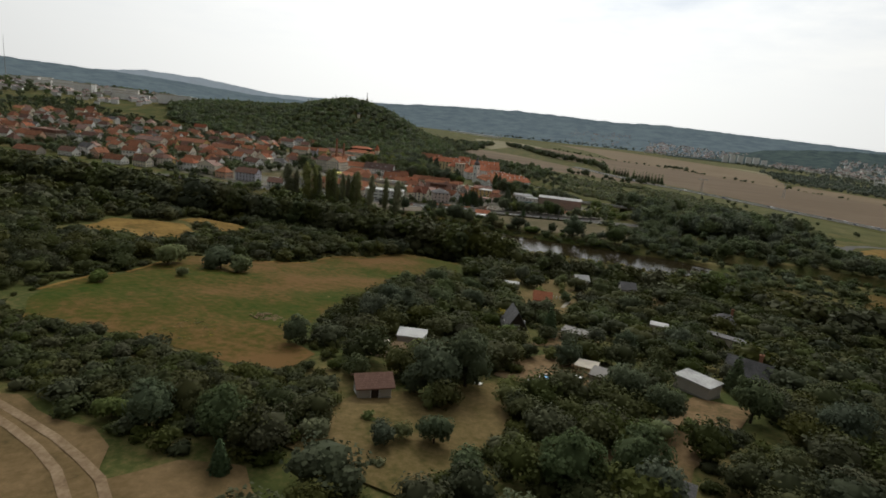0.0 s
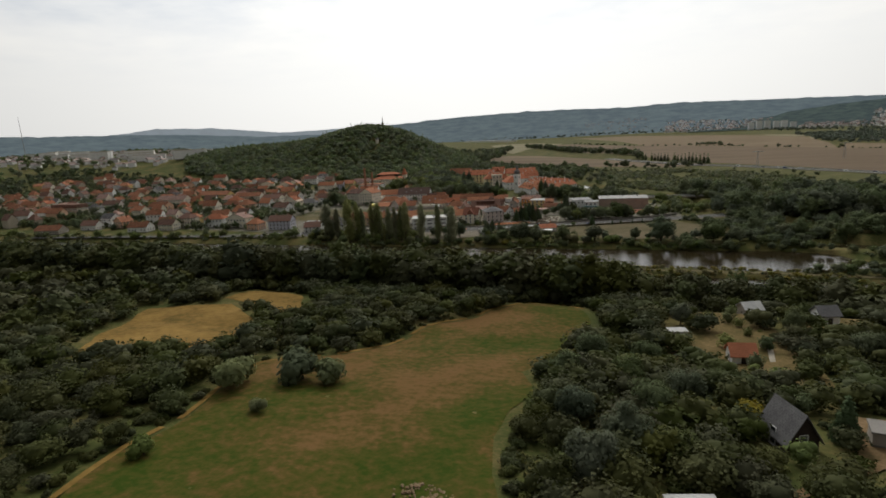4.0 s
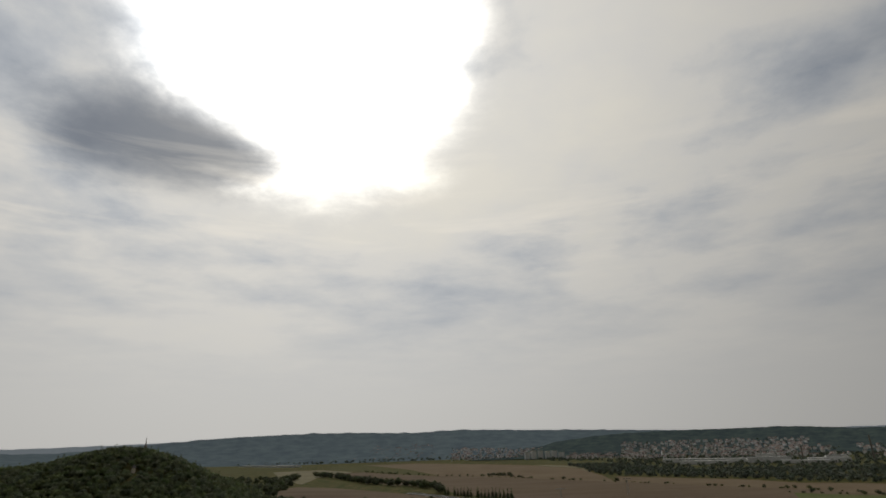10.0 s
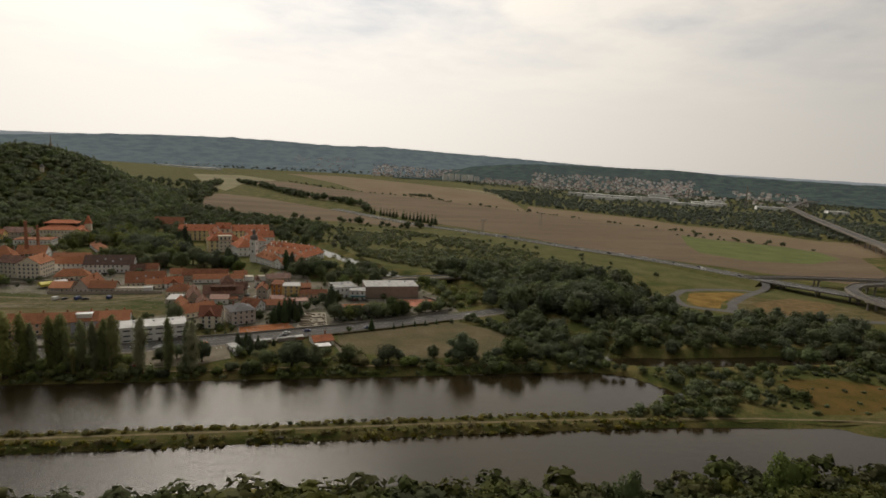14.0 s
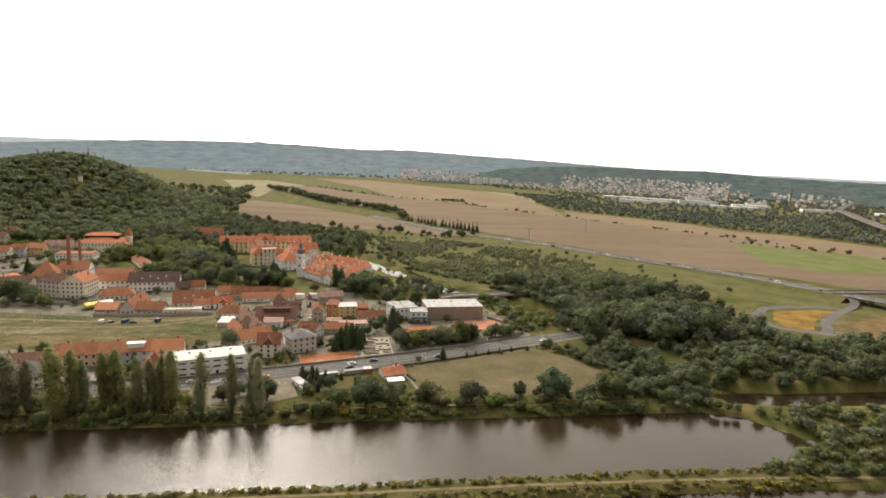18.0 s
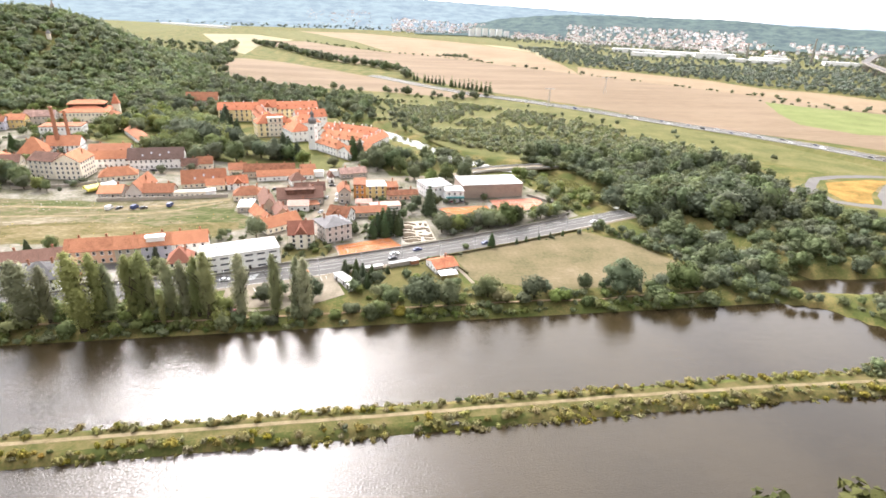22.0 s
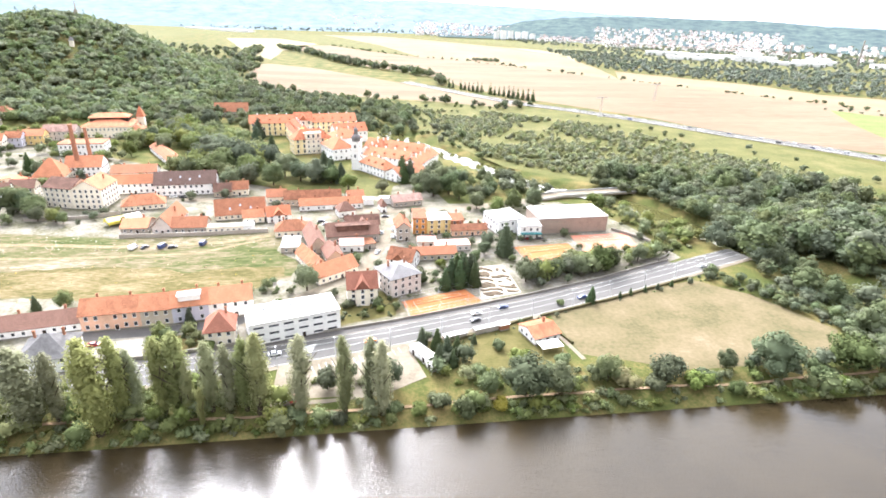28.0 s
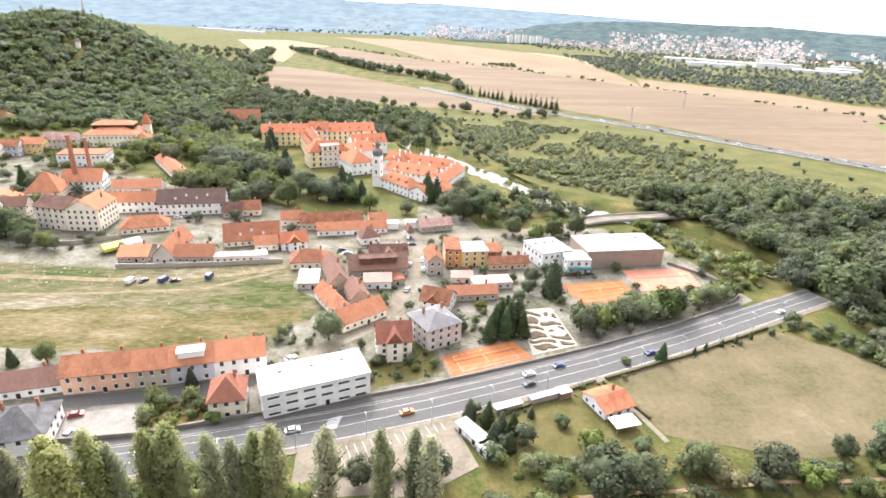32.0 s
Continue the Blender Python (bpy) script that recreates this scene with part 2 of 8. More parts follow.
def water_material(name, base, choppy):
    """Brown river water: a glossy sheet broken by long swells and short wind ripples."""
    mat = bpy.data.materials.new(name)
    mat.use_nodes = True
    add, join = nodes_of(mat.node_tree)
    out, body = add("OutputMaterial"), add("BsdfPrincipled", Roughness=0.06, IOR=1.33)
    body.inputs["Specular IOR Level"].default_value = 0.5
    where = add("TexCoord")
    silt = add("TexNoise", Scale=0.02, Detail=4.0)
    join(where, "Object", silt, "Vector")
    tone = ramp(add("ValToRGB"), (0.3, [v * 0.8 for v in base]), (0.7, [v * 1.25 for v in base]))
    join(silt, "Fac", tone, 0); join(tone, "Color", body, "Base Color")
    lay = add("Mapping"); lay.inputs["Scale"].default_value = (0.75, 1.25, 1.0)
    join(where, "Object", lay, 0)
    long, short = add("TexNoise", Scale=0.22, Detail=2.0, Roughness=0.5), add("TexNoise", Scale=1.9, Detail=2.0, Roughness=0.55)
    join(lay, 0, long, "Vector"); join(lay, 0, short, "Vector")
    # the wind ruffles the open western reach; the eastern end lies sheltered
    split, calm = add("SeparateXYZ"), add("MapRange")
    calm.interpolation_type = "SMOOTHSTEP"
    for key, value in (("From Min", 20.0), ("From Max", 150.0), ("To Min", 0.085 * choppy), ("To Max", 0.022 * choppy)):
        calm.inputs[key].default_value = value
    join(where, "Object", split, 0); join(split, "X", calm, 0)
    swell = add("Bump", Strength=1.0, Distance=0.05 * choppy)
    join(long, "Fac", swell, "Height")
    rise = add("Bump", Strength=1.0)
    join(calm, 0, rise, "Distance")
    join(short, "Fac", rise, "Height"); join(swell, 0, rise, "Normal"); join(rise, 0, body, "Normal")
    join(body, 0, out, "Surface")
    return mat


M = {}
M["ground"] = surface("rough_grass_ground", [(0.30, (0.030, 0.042, 0.012)), (0.46, (0.062, 0.070, 0.020)), (0.58, (0.130, 0.105, 0.040)), (0.72, (0.20, 0.145, 0.065))], 0.045, 0.95, 0.5, 1.2, second=22)
M["meadow"] = surface("mown_meadow_grass", [(0.38, (0.031, 0.051, 0.006)), (0.45, (0.056, 0.059, 0.010)), (0.51, (0.091, 0.064, 0.017)), (0.58, (0.139, 0.079, 0.029))], 0.034, 0.95, 0.4, 2.5, second=18)
M["lawn"] = surface("dry_lawn", [(0.32, (0.062, 0.058, 0.028)), (0.46, (0.101, 0.085, 0.044)), (0.58, (0.132, 0.105, 0.061)), (0.70, (0.172, 0.136, 0.089))], 0.05, 0.95, 0.4, 3.0, second=12)
M["green"] = surface("green_grass", [(0.32, (0.046, 0.048, 0.014)), (0.50, (0.084, 0.075, 0.027)), (0.68, (0.128, 0.104, 0.046))], 0.12, 0.95, 0.3, 2.0, second=9)
M["straw"] = surface("dry_straw_grass", [(0.34, (0.075, 0.058, 0.014)), (0.46, (0.163, 0.101, 0.028)), (0.58, (0.229, 0.142, 0.041)), (0.72, (0.290, 0.185, 0.067))], 0.06, 0.95, 0.5, 2.0, second=9)
M["waste"] = surface("rough_wasteland", [(0.36, (0.032, 0.047, 0.012)), (0.44, (0.061, 0.069, 0.024)), (0.51, (0.100, 0.088, 0.044)), (0.57, (0.142, 0.118, 0.076)), (0.65, (0.213, 0.186, 0.134))], 0.07, 0.95, 0.9, 0.9, second=8, stretch=(0.320, 1.067, 0.811))
M["earth"] = surface("bare_earth", [(0.32, (0.13, 0.085, 0.048)), (0.52, (0.22, 0.155, 0.092)), (0.70, (0.32, 0.24, 0.155))], 0.20, 0.95, 0.6, 2.5, second=8)
M["wheat"] = surface("ripe_wheat_field", [(0.34, (0.114, 0.083, 0.053)), (0.50, (0.148, 0.109, 0.071)), (0.66, (0.180, 0.135, 0.091))], 0.012, 0.95, 0.2, 0.4, second=14, stretch=(0.285, 1.292, 0.827))
M["wheat_far"] = surface("golden_stubble_field", [(0.32, (0.145, 0.105, 0.063)), (0.50, (0.178, 0.132, 0.082)), (0.68, (0.208, 0.158, 0.101))], 0.008, 0.95, second=12)
M["field_grey"] = surface("cut_field", [(0.32, (0.16, 0.142, 0.082)), (0.50, (0.205, 0.18, 0.108)), (0.68, (0.245, 0.215, 0.135))], 0.008, 0.95, second=12)
M["asphalt"] = surface("worn_asphalt", [(0.30, (0.058, 0.053, 0.049)), (0.50, (0.088, 0.082, 0.075)), (0.70, (0.126, 0.117, 0.105))], 0.12, 0.85, 0.15, 8.0, second=18, stretch=(0.328, 1.256, 0.858))
M["paving"] = surface("worn_paving", [(0.34, (0.050, 0.056, 0.026)), (0.44, (0.105, 0.098, 0.062)), (0.54, (0.165, 0.150, 0.118)), (0.68, (0.25, 0.23, 0.195))], 0.09, 0.9, 0.3, 4.0, second=7)
M["gravel"] = surface("light_gravel", [(0.32, (0.221, 0.195, 0.152)), (0.50, (0.306, 0.274, 0.216)), (0.68, (0.391, 0.349, 0.288))], 0.3, 0.95, 0.5, 6.0, second=9)
M["road"] = surface("sunbleached_road_asphalt", [(0.30, (0.072, 0.068, 0.062)), (0.50, (0.098, 0.093, 0.085)), (0.70, (0.130, 0.122, 0.112))], 0.12, 0.85, 0.15, 8.0, second=18, stretch=(0.207, 0.792, 0.541))
M["paint"] = surface("white_road_paint", [(0.3, (0.440, 0.440, 0.413)), (0.7, (0.624, 0.624, 0.585))], 0.8, 0.7)
M["clay"] = surface("orange_clay_court", [(0.32, (0.260, 0.089, 0.032)), (0.50, (0.310, 0.115, 0.044)), (0.68, (0.347, 0.145, 0.064))], 0.12, 0.95, second=10)
M["clay_red"] = surface("faded_red_court", [(0.32, (0.36, 0.135, 0.085)), (0.50, (0.42, 0.175, 0.115)), (0.68, (0.48, 0.235, 0.165))], 0.10, 0.95, second=9)
M["concrete"] = surface("weathered_concrete", [(0.32, (0.157, 0.141, 0.117)), (0.52, (0.225, 0.205, 0.173)), (0.70, (0.297, 0.275, 0.238))], 0.25, 0.9, 0.2, 4.0)
M["water"] = water_material("river_water", (0.026, 0.019, 0.009), 1.5)
M["canal_water"] = water_material("canal_water", (0.060, 0.058, 0.020), 0.35)
WALLS = {"white": (0.76, 0.75, 0.72), "cream": (0.76, 0.69, 0.56), "yellow": (0.80, 0.66, 0.38), "beige": (0.47, 0.41, 0.32), "peach": (0.66, 0.42, 0.29), "lavender": (0.50, 0.49, 0.55),
         "ochre": (0.62, 0.46, 0.20), "orange": (0.58, 0.27, 0.08), "pinkgrey": (0.56, 0.50, 0.45), "stone": (0.36, 0.32, 0.27), "rust": (0.30, 0.14, 0.08), "clad": (0.32, 0.25, 0.20), "timber": (0.050, 0.038, 0.030)}
for key, c in WALLS.items():
    M["wall_" + key] = surface("rendered_wall_" + key, [(0.30, [v * 0.72 for v in c]), (0.50, c), (0.75, [min(0.85, v * 1.12) for v in c])], 0.22, 0.9, 0.15, 6.0, second=6, thing=0.12)
ROOFS = {"orange": (0.345, 0.152, 0.084), "rust": (0.262, 0.118, 0.068), "brick": (0.355, 0.136, 0.074), "maroon": (0.212, 0.092, 0.062), "brown": (0.165, 0.096, 0.072), "darkbrown": (0.115, 0.078, 0.064), "slate": (0.150, 0.143, 0.138),
         "concrete": (0.20, 0.185, 0.165), "pink": (0.36, 0.235, 0.19), "sheet": (0.44, 0.43, 0.405), "cream": (0.46, 0.41, 0.33)}
for key, c in ROOFS.items():
    M["roof_" + key] = surface("roof_" + key, [(0.28, [v * 0.50 for v in c]), (0.48, c), (0.72, [min(0.85, v * 1.32) for v in c])], 0.30, 0.88, 0.35, 5.0, second=11, thing=0.30, tiles=0.0 if key in ("sheet", "cream", "concrete") else 0.36)
M["glass"] = surface("window_glass", [(0.3, (0.030, 0.033, 0.038)), (0.7, (0.075, 0.080, 0.088))], 0.5, 0.12, spec=0.6, thing=0.4)
M["frame"] = surface("window_frame_paint", [(0.3, (0.55, 0.53, 0.50)), (0.7, (0.72, 0.70, 0.67))], 2.0, 0.6)
M["brick"] = surface("brick_masonry", [(0.3, (0.22, 0.105, 0.065)), (0.5, (0.30, 0.145, 0.090)), (0.7, (0.36, 0.19, 0.12))], 0.6, 0.9, 0.3, 5.0)
M["timber"] = surface("dark_timber", [(0.3, (0.022, 0.017, 0.013)), (0.5, (0.045, 0.034, 0.026)), (0.7, (0.085, 0.065, 0.05))], 0.8, 0.85, 0.4, 6.0, stretch=(1, 1, 0.2))
M["metal"] = surface("galvanised_metal", [(0.3, (0.26, 0.265, 0.27)), (0.7, (0.42, 0.425, 0.43))], 0.8, 0.5, metal=0.6)
M["bark"] = surface("tree_bark", [(0.3, (0.040, 0.030, 0.022)), (0.5, (0.075, 0.058, 0.042)), (0.7, (0.12, 0.098, 0.075))], 1.2, 0.95, 0.7, 6.0, stretch=(1, 1, 0.3))
M["rubber"] = surface("black_rubber", [(0.3, (0.012, 0.012, 0.012)), (0.7, (0.03, 0.03, 0.03))], 3.0, 0.8)
M["teal"] = surface("teal_awning", [(0.3, (0.03, 0.13, 0.13)), (0.7, (0.06, 0.20, 0.20))], 0.6, 0.7)
M["blue"] = surface("pool_blue", [(0.3, (0.06, 0.26, 0.46)), (0.7, (0.11, 0.36, 0.56))], 0.6, 0.15)
M["yellow"] = surface("yellow_tarpaulin", [(0.3, (0.48, 0.40, 0.04)), (0.7, (0.62, 0.54, 0.10))], 0.6, 0.6)
M["leaf_wood"] = leaf_material("woodland_leaves", (0.061, 0.080, 0.035), (0.081, 0.105, 0.046), (0.114, 0.133, 0.062), 0.62)
M["leaf_park"] = leaf_material("park_leaves", (0.059, 0.081, 0.027), (0.093, 0.120, 0.038), (0.148, 0.167, 0.055), 0.55)
M["leaf_poplar"] = leaf_material("poplar_leaves", (0.141, 0.156, 0.060), (0.188, 0.200, 0.075), (0.249, 0.251, 0.105), 0.42)
M["leaf_willow"] = leaf_material("willow_leaves", (0.025, 0.034, 0.013), (0.053, 0.070, 0.025), (0.098, 0.114, 0.045))
M["leaf_fir"] = leaf_material("conifer_needles", (0.034, 0.054, 0.025), (0.054, 0.080, 0.034), (0.085, 0.108, 0.046))
M["leaf_dry"] = leaf_material("dry_shrub_leaves", (0.052, 0.050, 0.011), (0.136, 0.116, 0.024), (0.246, 0.184, 0.040))
# the bluish emission of these ridges paints the aerial haze before them
M["hill_far"] = haze_backdrop_material("far_hills_haze_glow", (0.034, 0.042, 0.034), (0.36, 0.46, 0.54), 0.40, 0.012)
M["hill_mid"] = haze_backdrop_material("valley_side_haze_glow", (0.028, 0.036, 0.024), (0.29, 0.39, 0.45), 0.21, 0.018)
M["hill_last"] = haze_backdrop_material("last_ridge_haze_glow", (0.03, 0.04, 0.045), (0.56, 0.63, 0.68), 0.72, 0.010)
# leaves of the far woods, distance haze mixed into the colour: paler and bluer
M["leaf_valley"] = leaf_material("valley_leaves_haze_tint", (0.074, 0.096, 0.070), (0.110, 0.137, 0.096), (0.155, 0.179, 0.127), 0.2)
M["soil"] = surface("trodden_garden_soil", [(0.34, (0.085, 0.066, 0.026)), (0.48, (0.150, 0.098, 0.048)), (0.66, (0.23, 0.155, 0.085))], 0.12, 0.95, 0.6, 2.5, second=8)
M["plot"] = surface("dry_garden_grass", [(0.32, (0.056, 0.054, 0.017)), (0.46, (0.112, 0.084, 0.032)), (0.66, (0.19, 0.132, 0.062))], 0.12, 0.95, 0.6, 2.5, second=8)
M["leaf_orchard"] = leaf_material("old_orchard_leaves", (0.081, 0.099, 0.043), (0.127, 0.147, 0.064), (0.181, 0.195, 0.090))
M["highway"] = surface("pale_highway_asphalt", [(0.32, (0.082, 0.078, 0.072)), (0.50, (0.113, 0.106, 0.098)), (0.68, (0.148, 0.141, 0.128))], 0.05, 0.85, second=12)
M["levee"] = surface("weedy_levee_grass", [(0.34, (0.034, 0.042, 0.011)), (0.46, (0.066, 0.063, 0.021)), (0.58, (0.099, 0.080, 0.034)), (0.70, (0.135, 0.102, 0.055))], 0.22, 0.95, 0.6, 3.0, second=6)
M["lane"] = surface("pale_lane_paving", [(0.34, (0.121, 0.101, 0.071)), (0.50, (0.173, 0.147, 0.108)), (0.66, (0.231, 0.199, 0.150))], 0.12, 0.9, 0.2, 5.0, second=7)
M["bed_brown"] = surface("brown_planted_bed", [(0.34, (0.050, 0.040, 0.026)), (0.50, (0.085, 0.066, 0.044)), (0.66, (0.13, 0.10, 0.07))], 0.5, 0.95, 0.6, 4.0)
M["bed"] = surface("low_clipped_bed", [(0.34, (0.040, 0.044, 0.018)), (0.50, (0.085, 0.074, 0.038)), (0.66, (0.14, 0.11, 0.07))], 0.5, 0.95, 0.6, 4.0)
M["leaf_forest"] = leaf_material("hill_forest_leaves", (0.086, 0.116, 0.056), (0.112, 0.145, 0.065), (0.145, 0.174, 0.078), 0.7)
M["meadow_dry"] = surface("dry_brown_meadow", [(0.34, (0.052, 0.052, 0.010)), (0.46, (0.085, 0.062, 0.017)), (0.60, (0.125, 0.076, 0.025))], 0.10, 0.95, 0.4, 2.5, second=9)
M["leaf_slope"] = leaf_material("slope_thicket_leaves", (0.027, 0.035, 0.010), (0.038, 0.047, 0.013), (0.062, 0.067, 0.019), 0.35)
M["leaf_levee"] = leaf_material("levee_weed_leaves", (0.036, 0.047, 0.010), (0.095, 0.100, 0.021), (0.182, 0.156, 0.038))
M["waste_grass"] = surface("olive_rough_grass", [(0.35, (0.048, 0.048, 0.014)), (0.44, (0.081, 0.070, 0.026)), (0.53, (0.120, 0.096, 0.046)), (0.64, (0.177, 0.144, 0.085))], 0.10, 0.95, 0.9, 1.2, second=8, stretch=(0.385, 1.039, 0.773))
M["levee_soil"] = surface("trodden_pale_path", [(0.34, (0.10, 0.078, 0.042)), (0.46, (0.150, 0.118, 0.068)), (0.58, (0.190, 0.152, 0.092)), (0.70, (0.24, 0.195, 0.125))], 0.25, 0.95, 0.6, 2.5, second=7)
M["field_soil"] = surface("trampled_field_edge", [(0.34, (0.075, 0.056, 0.024)), (0.46, (0.125, 0.085, 0.038)), (0.58, (0.175, 0.118, 0.058)), (0.70, (0.24, 0.165, 0.09))], 0.12, 0.95, 0.6, 2.5, second=7)
M["crop"] = surface("green_crop", [(0.32, (0.085, 0.098, 0.034)), (0.50, (0.114, 0.130, 0.046)), (0.68, (0.148, 0.155, 0.062))], 0.03, 0.95, second=10)
M["verge"] = surface("green_verge_grass", [(0.32, (0.054, 0.059, 0.021)), (0.50, (0.091, 0.090, 0.032)), (0.68, (0.139, 0.118, 0.054))], 0.04, 0.95, 0.3, 2.0, second=9)

# ---- building blocks ----


def mesh_of(name, bm, mats):
    me = bpy.data.meshes.new(name)
    bm.to_mesh(me)
    bm.free()
    for m in mats if isinstance(mats, (list, tuple)) else [mats]:
        me.materials.append(m)
    return me


def part(name, bm, mats, parent, label="", at=None):
    """Link a bmesh as one mesh under a thing or a part."""
    ob = new(name, bm if isinstance(bm, bpy.types.Mesh) else mesh_of(name, bm, mats))
    ob.parent = parent
    if at is not None:
        ob.matrix_local = at
    return tagged(ob, label) if label else ob


def thing(name, place, label, category, group="", kind=""):
    ob = new(name)
    ob.empty_display_size = 0.5
    ob.matrix_world = place
    return tagged(ob, label, category, group, kind)


def box(bm, x0, x1, y0, y1, z0, z1, index=0, bevel=0.0):
    v = [bm.verts.new(p) for p in ((x0, y0, z0), (x1, y0, z0), (x1, y1, z0), (x0, y1, z0), (x0, y0, z1), (x1, y0, z1), (x1, y1, z1), (x0, y1, z1))]
    made = [bm.faces.new([v[i] for i in f]) for f in ((3, 2, 1, 0), (4, 5, 6, 7), (0, 1, 5, 4), (1, 2, 6, 5), (2, 3, 7, 6), (3, 0, 4, 7))]
    for f in made:
        f.material_index = index
    if bevel:
        bmesh.ops.bevel(bm, geom=list({e for f in made for e in f.edges}), offset=bevel, segments=1, affect="EDGES")
    return v


def tube(bm, x, y, z0, z1, r0, r1, sides=10, index=0, lean=(0, 0)):
    a = [bm.verts.new((x + r0 * math.cos(2 * math.pi * i / sides), y + r0 * math.sin(2 * math.pi * i / sides), z0)) for i in range(sides)]
    b = [bm.verts.new((x + lean[0] + r1 * math.cos(2 * math.pi * i / sides), y + lean[1] + r1 * math.sin(2 * math.pi * i / sides), z1)) for i in range(sides)]
    for i in range(sides):
        bm.faces.new((a[i], a[(i + 1) % sides], b[(i + 1) % sides], b[i])).material_index = index
    bm.faces.new(b).material_index = index
    bm.faces.new(a[::-1]).material_index = index


def quads(name, verts, faces, mat, tint=None):
    """A mesh of quads from arrays; tint: a value for each vertex."""
    me = bpy.data.meshes.new(name)
    verts, faces = np.asarray(verts, np.float32), np.asarray(faces, np.int32)
    me.vertices.add(len(verts)); me.vertices.foreach_set("co", verts.ravel())
    me.loops.add(faces.size); me.loops.foreach_set("vertex_index", faces.ravel())
    me.polygons.add(len(faces)); me.polygons.foreach_set("loop_start", np.arange(0, faces.size, 4, dtype=np.int32))
    me.update(calc_edges=True)
    if tint is not None:
        me.attributes.new("tint", "FLOAT", "POINT").data.foreach_set("value", np.asarray(tint, np.float32))
    me.materials.append(mat)
    return me


def softened(me):
    """The same mesh, shaded smooth."""
    me.polygons.foreach_set("use_smooth", np.ones(len(me.polygons), bool))
    return me


# ---- ground ----
PROFILE_Y = (-400, -150, -60, 0, 30, 45, 87, 120, 163, 200, 222, 238, 249, 254, 275, 279, 281, 290, 292, 296, 337, 342, 346, 354, 362, 5000)
PROFILE_Z = (48, 38, 33, 31, 29.3, 27.6, 22.5, 17.5, 15.5, 6, -1.0, -2.6, -4.2, -7, -7, -4.2, -2.4, -2.4, -4.2, -7, -7, -4.2, -2.6, -0.6, 0, 0)
CANAL = ((-30, 900), (2, 800), (28, 738), (53, 690), (75, 652), (92, 617), (106, 587), (128, 568), (154, 550), (167, 528), (174, 505), (184, 482), (206, 430), (214, 385), (224, 358), (262, 351), (330, 350), (420, 350))


def smoothstep(a, b, v):
    u = np.clip((v - a) / (b - a), 0, 1)
    return u * u * (3 - 2 * u)


def bump(x, y, cx, cy, sx, sy, h):
    return h * np.exp(-((x - cx) / sx) ** 2 - ((y - cy) / sy) ** 2)


def line_distance(x, y, line):
    """Distance of the points to a polyline."""
    best = np.full(np.shape(x), 1e9)
    for (ax, ay), (bx, by) in zip(line, line[1:]):
        dx, dy = bx - ax, by - ay
        u = np.clip(((x - ax) * dx + (y - ay) * dy) / (dx * dx + dy * dy), 0, 1)
        best = np.minimum(best, np.hypot(x - ax - u * dx, y - ay - u * dy))
    return best


def terrain(x, y):
    """Height of the ground."""
    x, y = np.asarray(x, float), np.asarray(y, float)
    bend = np.interp(x, (140, 200, 240, 280, 320, 420), (0, 2.0, 5.0, 9.0, 16.0, 42.0)) * smoothstep(236, 264, y) * (1 - smoothstep(300, 330, y))
    z = np.interp(y + bend + 13 * smoothstep(40, 115, x) * smoothstep(150, 215, y) * (1 - smoothstep(252, 272, y)), PROFILE_Y, PROFILE_Z)
    z = z + 0.3 * np.sin(x * 0.21 + 1.3) * np.sin(y * 0.17 + 0.6) * (y < 235)
    # the main channel ends in the east, the spit and floodplain lie just above the water
    end = np.interp(y, (288, 291, 296, 303, 310, 322, 334, 340), (184, 190, 207, 226, 229, 221, 213, 200))
    east = smoothstep(end - 3, end + 6, x) * smoothstep(287 - bend, 292 - bend, y) * (1 - smoothstep(340, 356, y))
    z = z * (1 - east) + east * -2.2
    cut = line_distance(x, y, CANAL)
    bed = 1 - smoothstep(8, 12, cut)
    z = np.where(y > 340, np.minimum(z, z * (1 - bed) - 6.5 * bed), z)
    # wooded hill, its long western ridge, and the rising town
    z = z + bump(x, y, -400, 1090, 140, 190, 74) + bump(x, y, -640, 1060, 210, 170, 48) + bump(x, y, -980, 1050, 260, 220, 16)
    z = z + smoothstep(-420, -1600, x) * 62 * smoothstep(380, 900, y) * (1 - smoothstep(1500, 2300, y))
    # the valley floor climbs gently towards its far end
    z = z + 40 * smoothstep(3150, 4300, np.hypot(x, y)) * (1 - smoothstep(150, 900, x)) * (y > 0)
    return z


def spaced(lo, hi, dense_lo, dense_hi, step, growth=1.16):
    """Grid lines: even between the dense bounds, wider and wider outside them."""
    inner = list(np.arange(dense_lo, dense_hi + 0.1, step))
    left, right, s = [], [], step
    while (left[-1] if left else dense_lo) > lo:
        s *= growth
        left.append((left[-1] if left else dense_lo) - s)
    s = step
    while (right[-1] if right else dense_hi) < hi:
        s *= growth
        right.append((right[-1] if right else dense_hi) + s)
    return np.array(left[::-1] + inner + right)


def inside(x, y, poly):
    """Which points lie in the polygon."""
    x, y, hit = np.asarray(x, float), np.asarray(y, float), np.zeros(np.shape(x), bool)
    for (ax, ay), (bx, by) in zip(poly, poly[1:] + poly[:1]):
        if ay != by:
            hit ^= ((ay > y) != (by > y)) & (x < (bx - ax) * (y - ay) / (by - ay) + ax)
    return hit


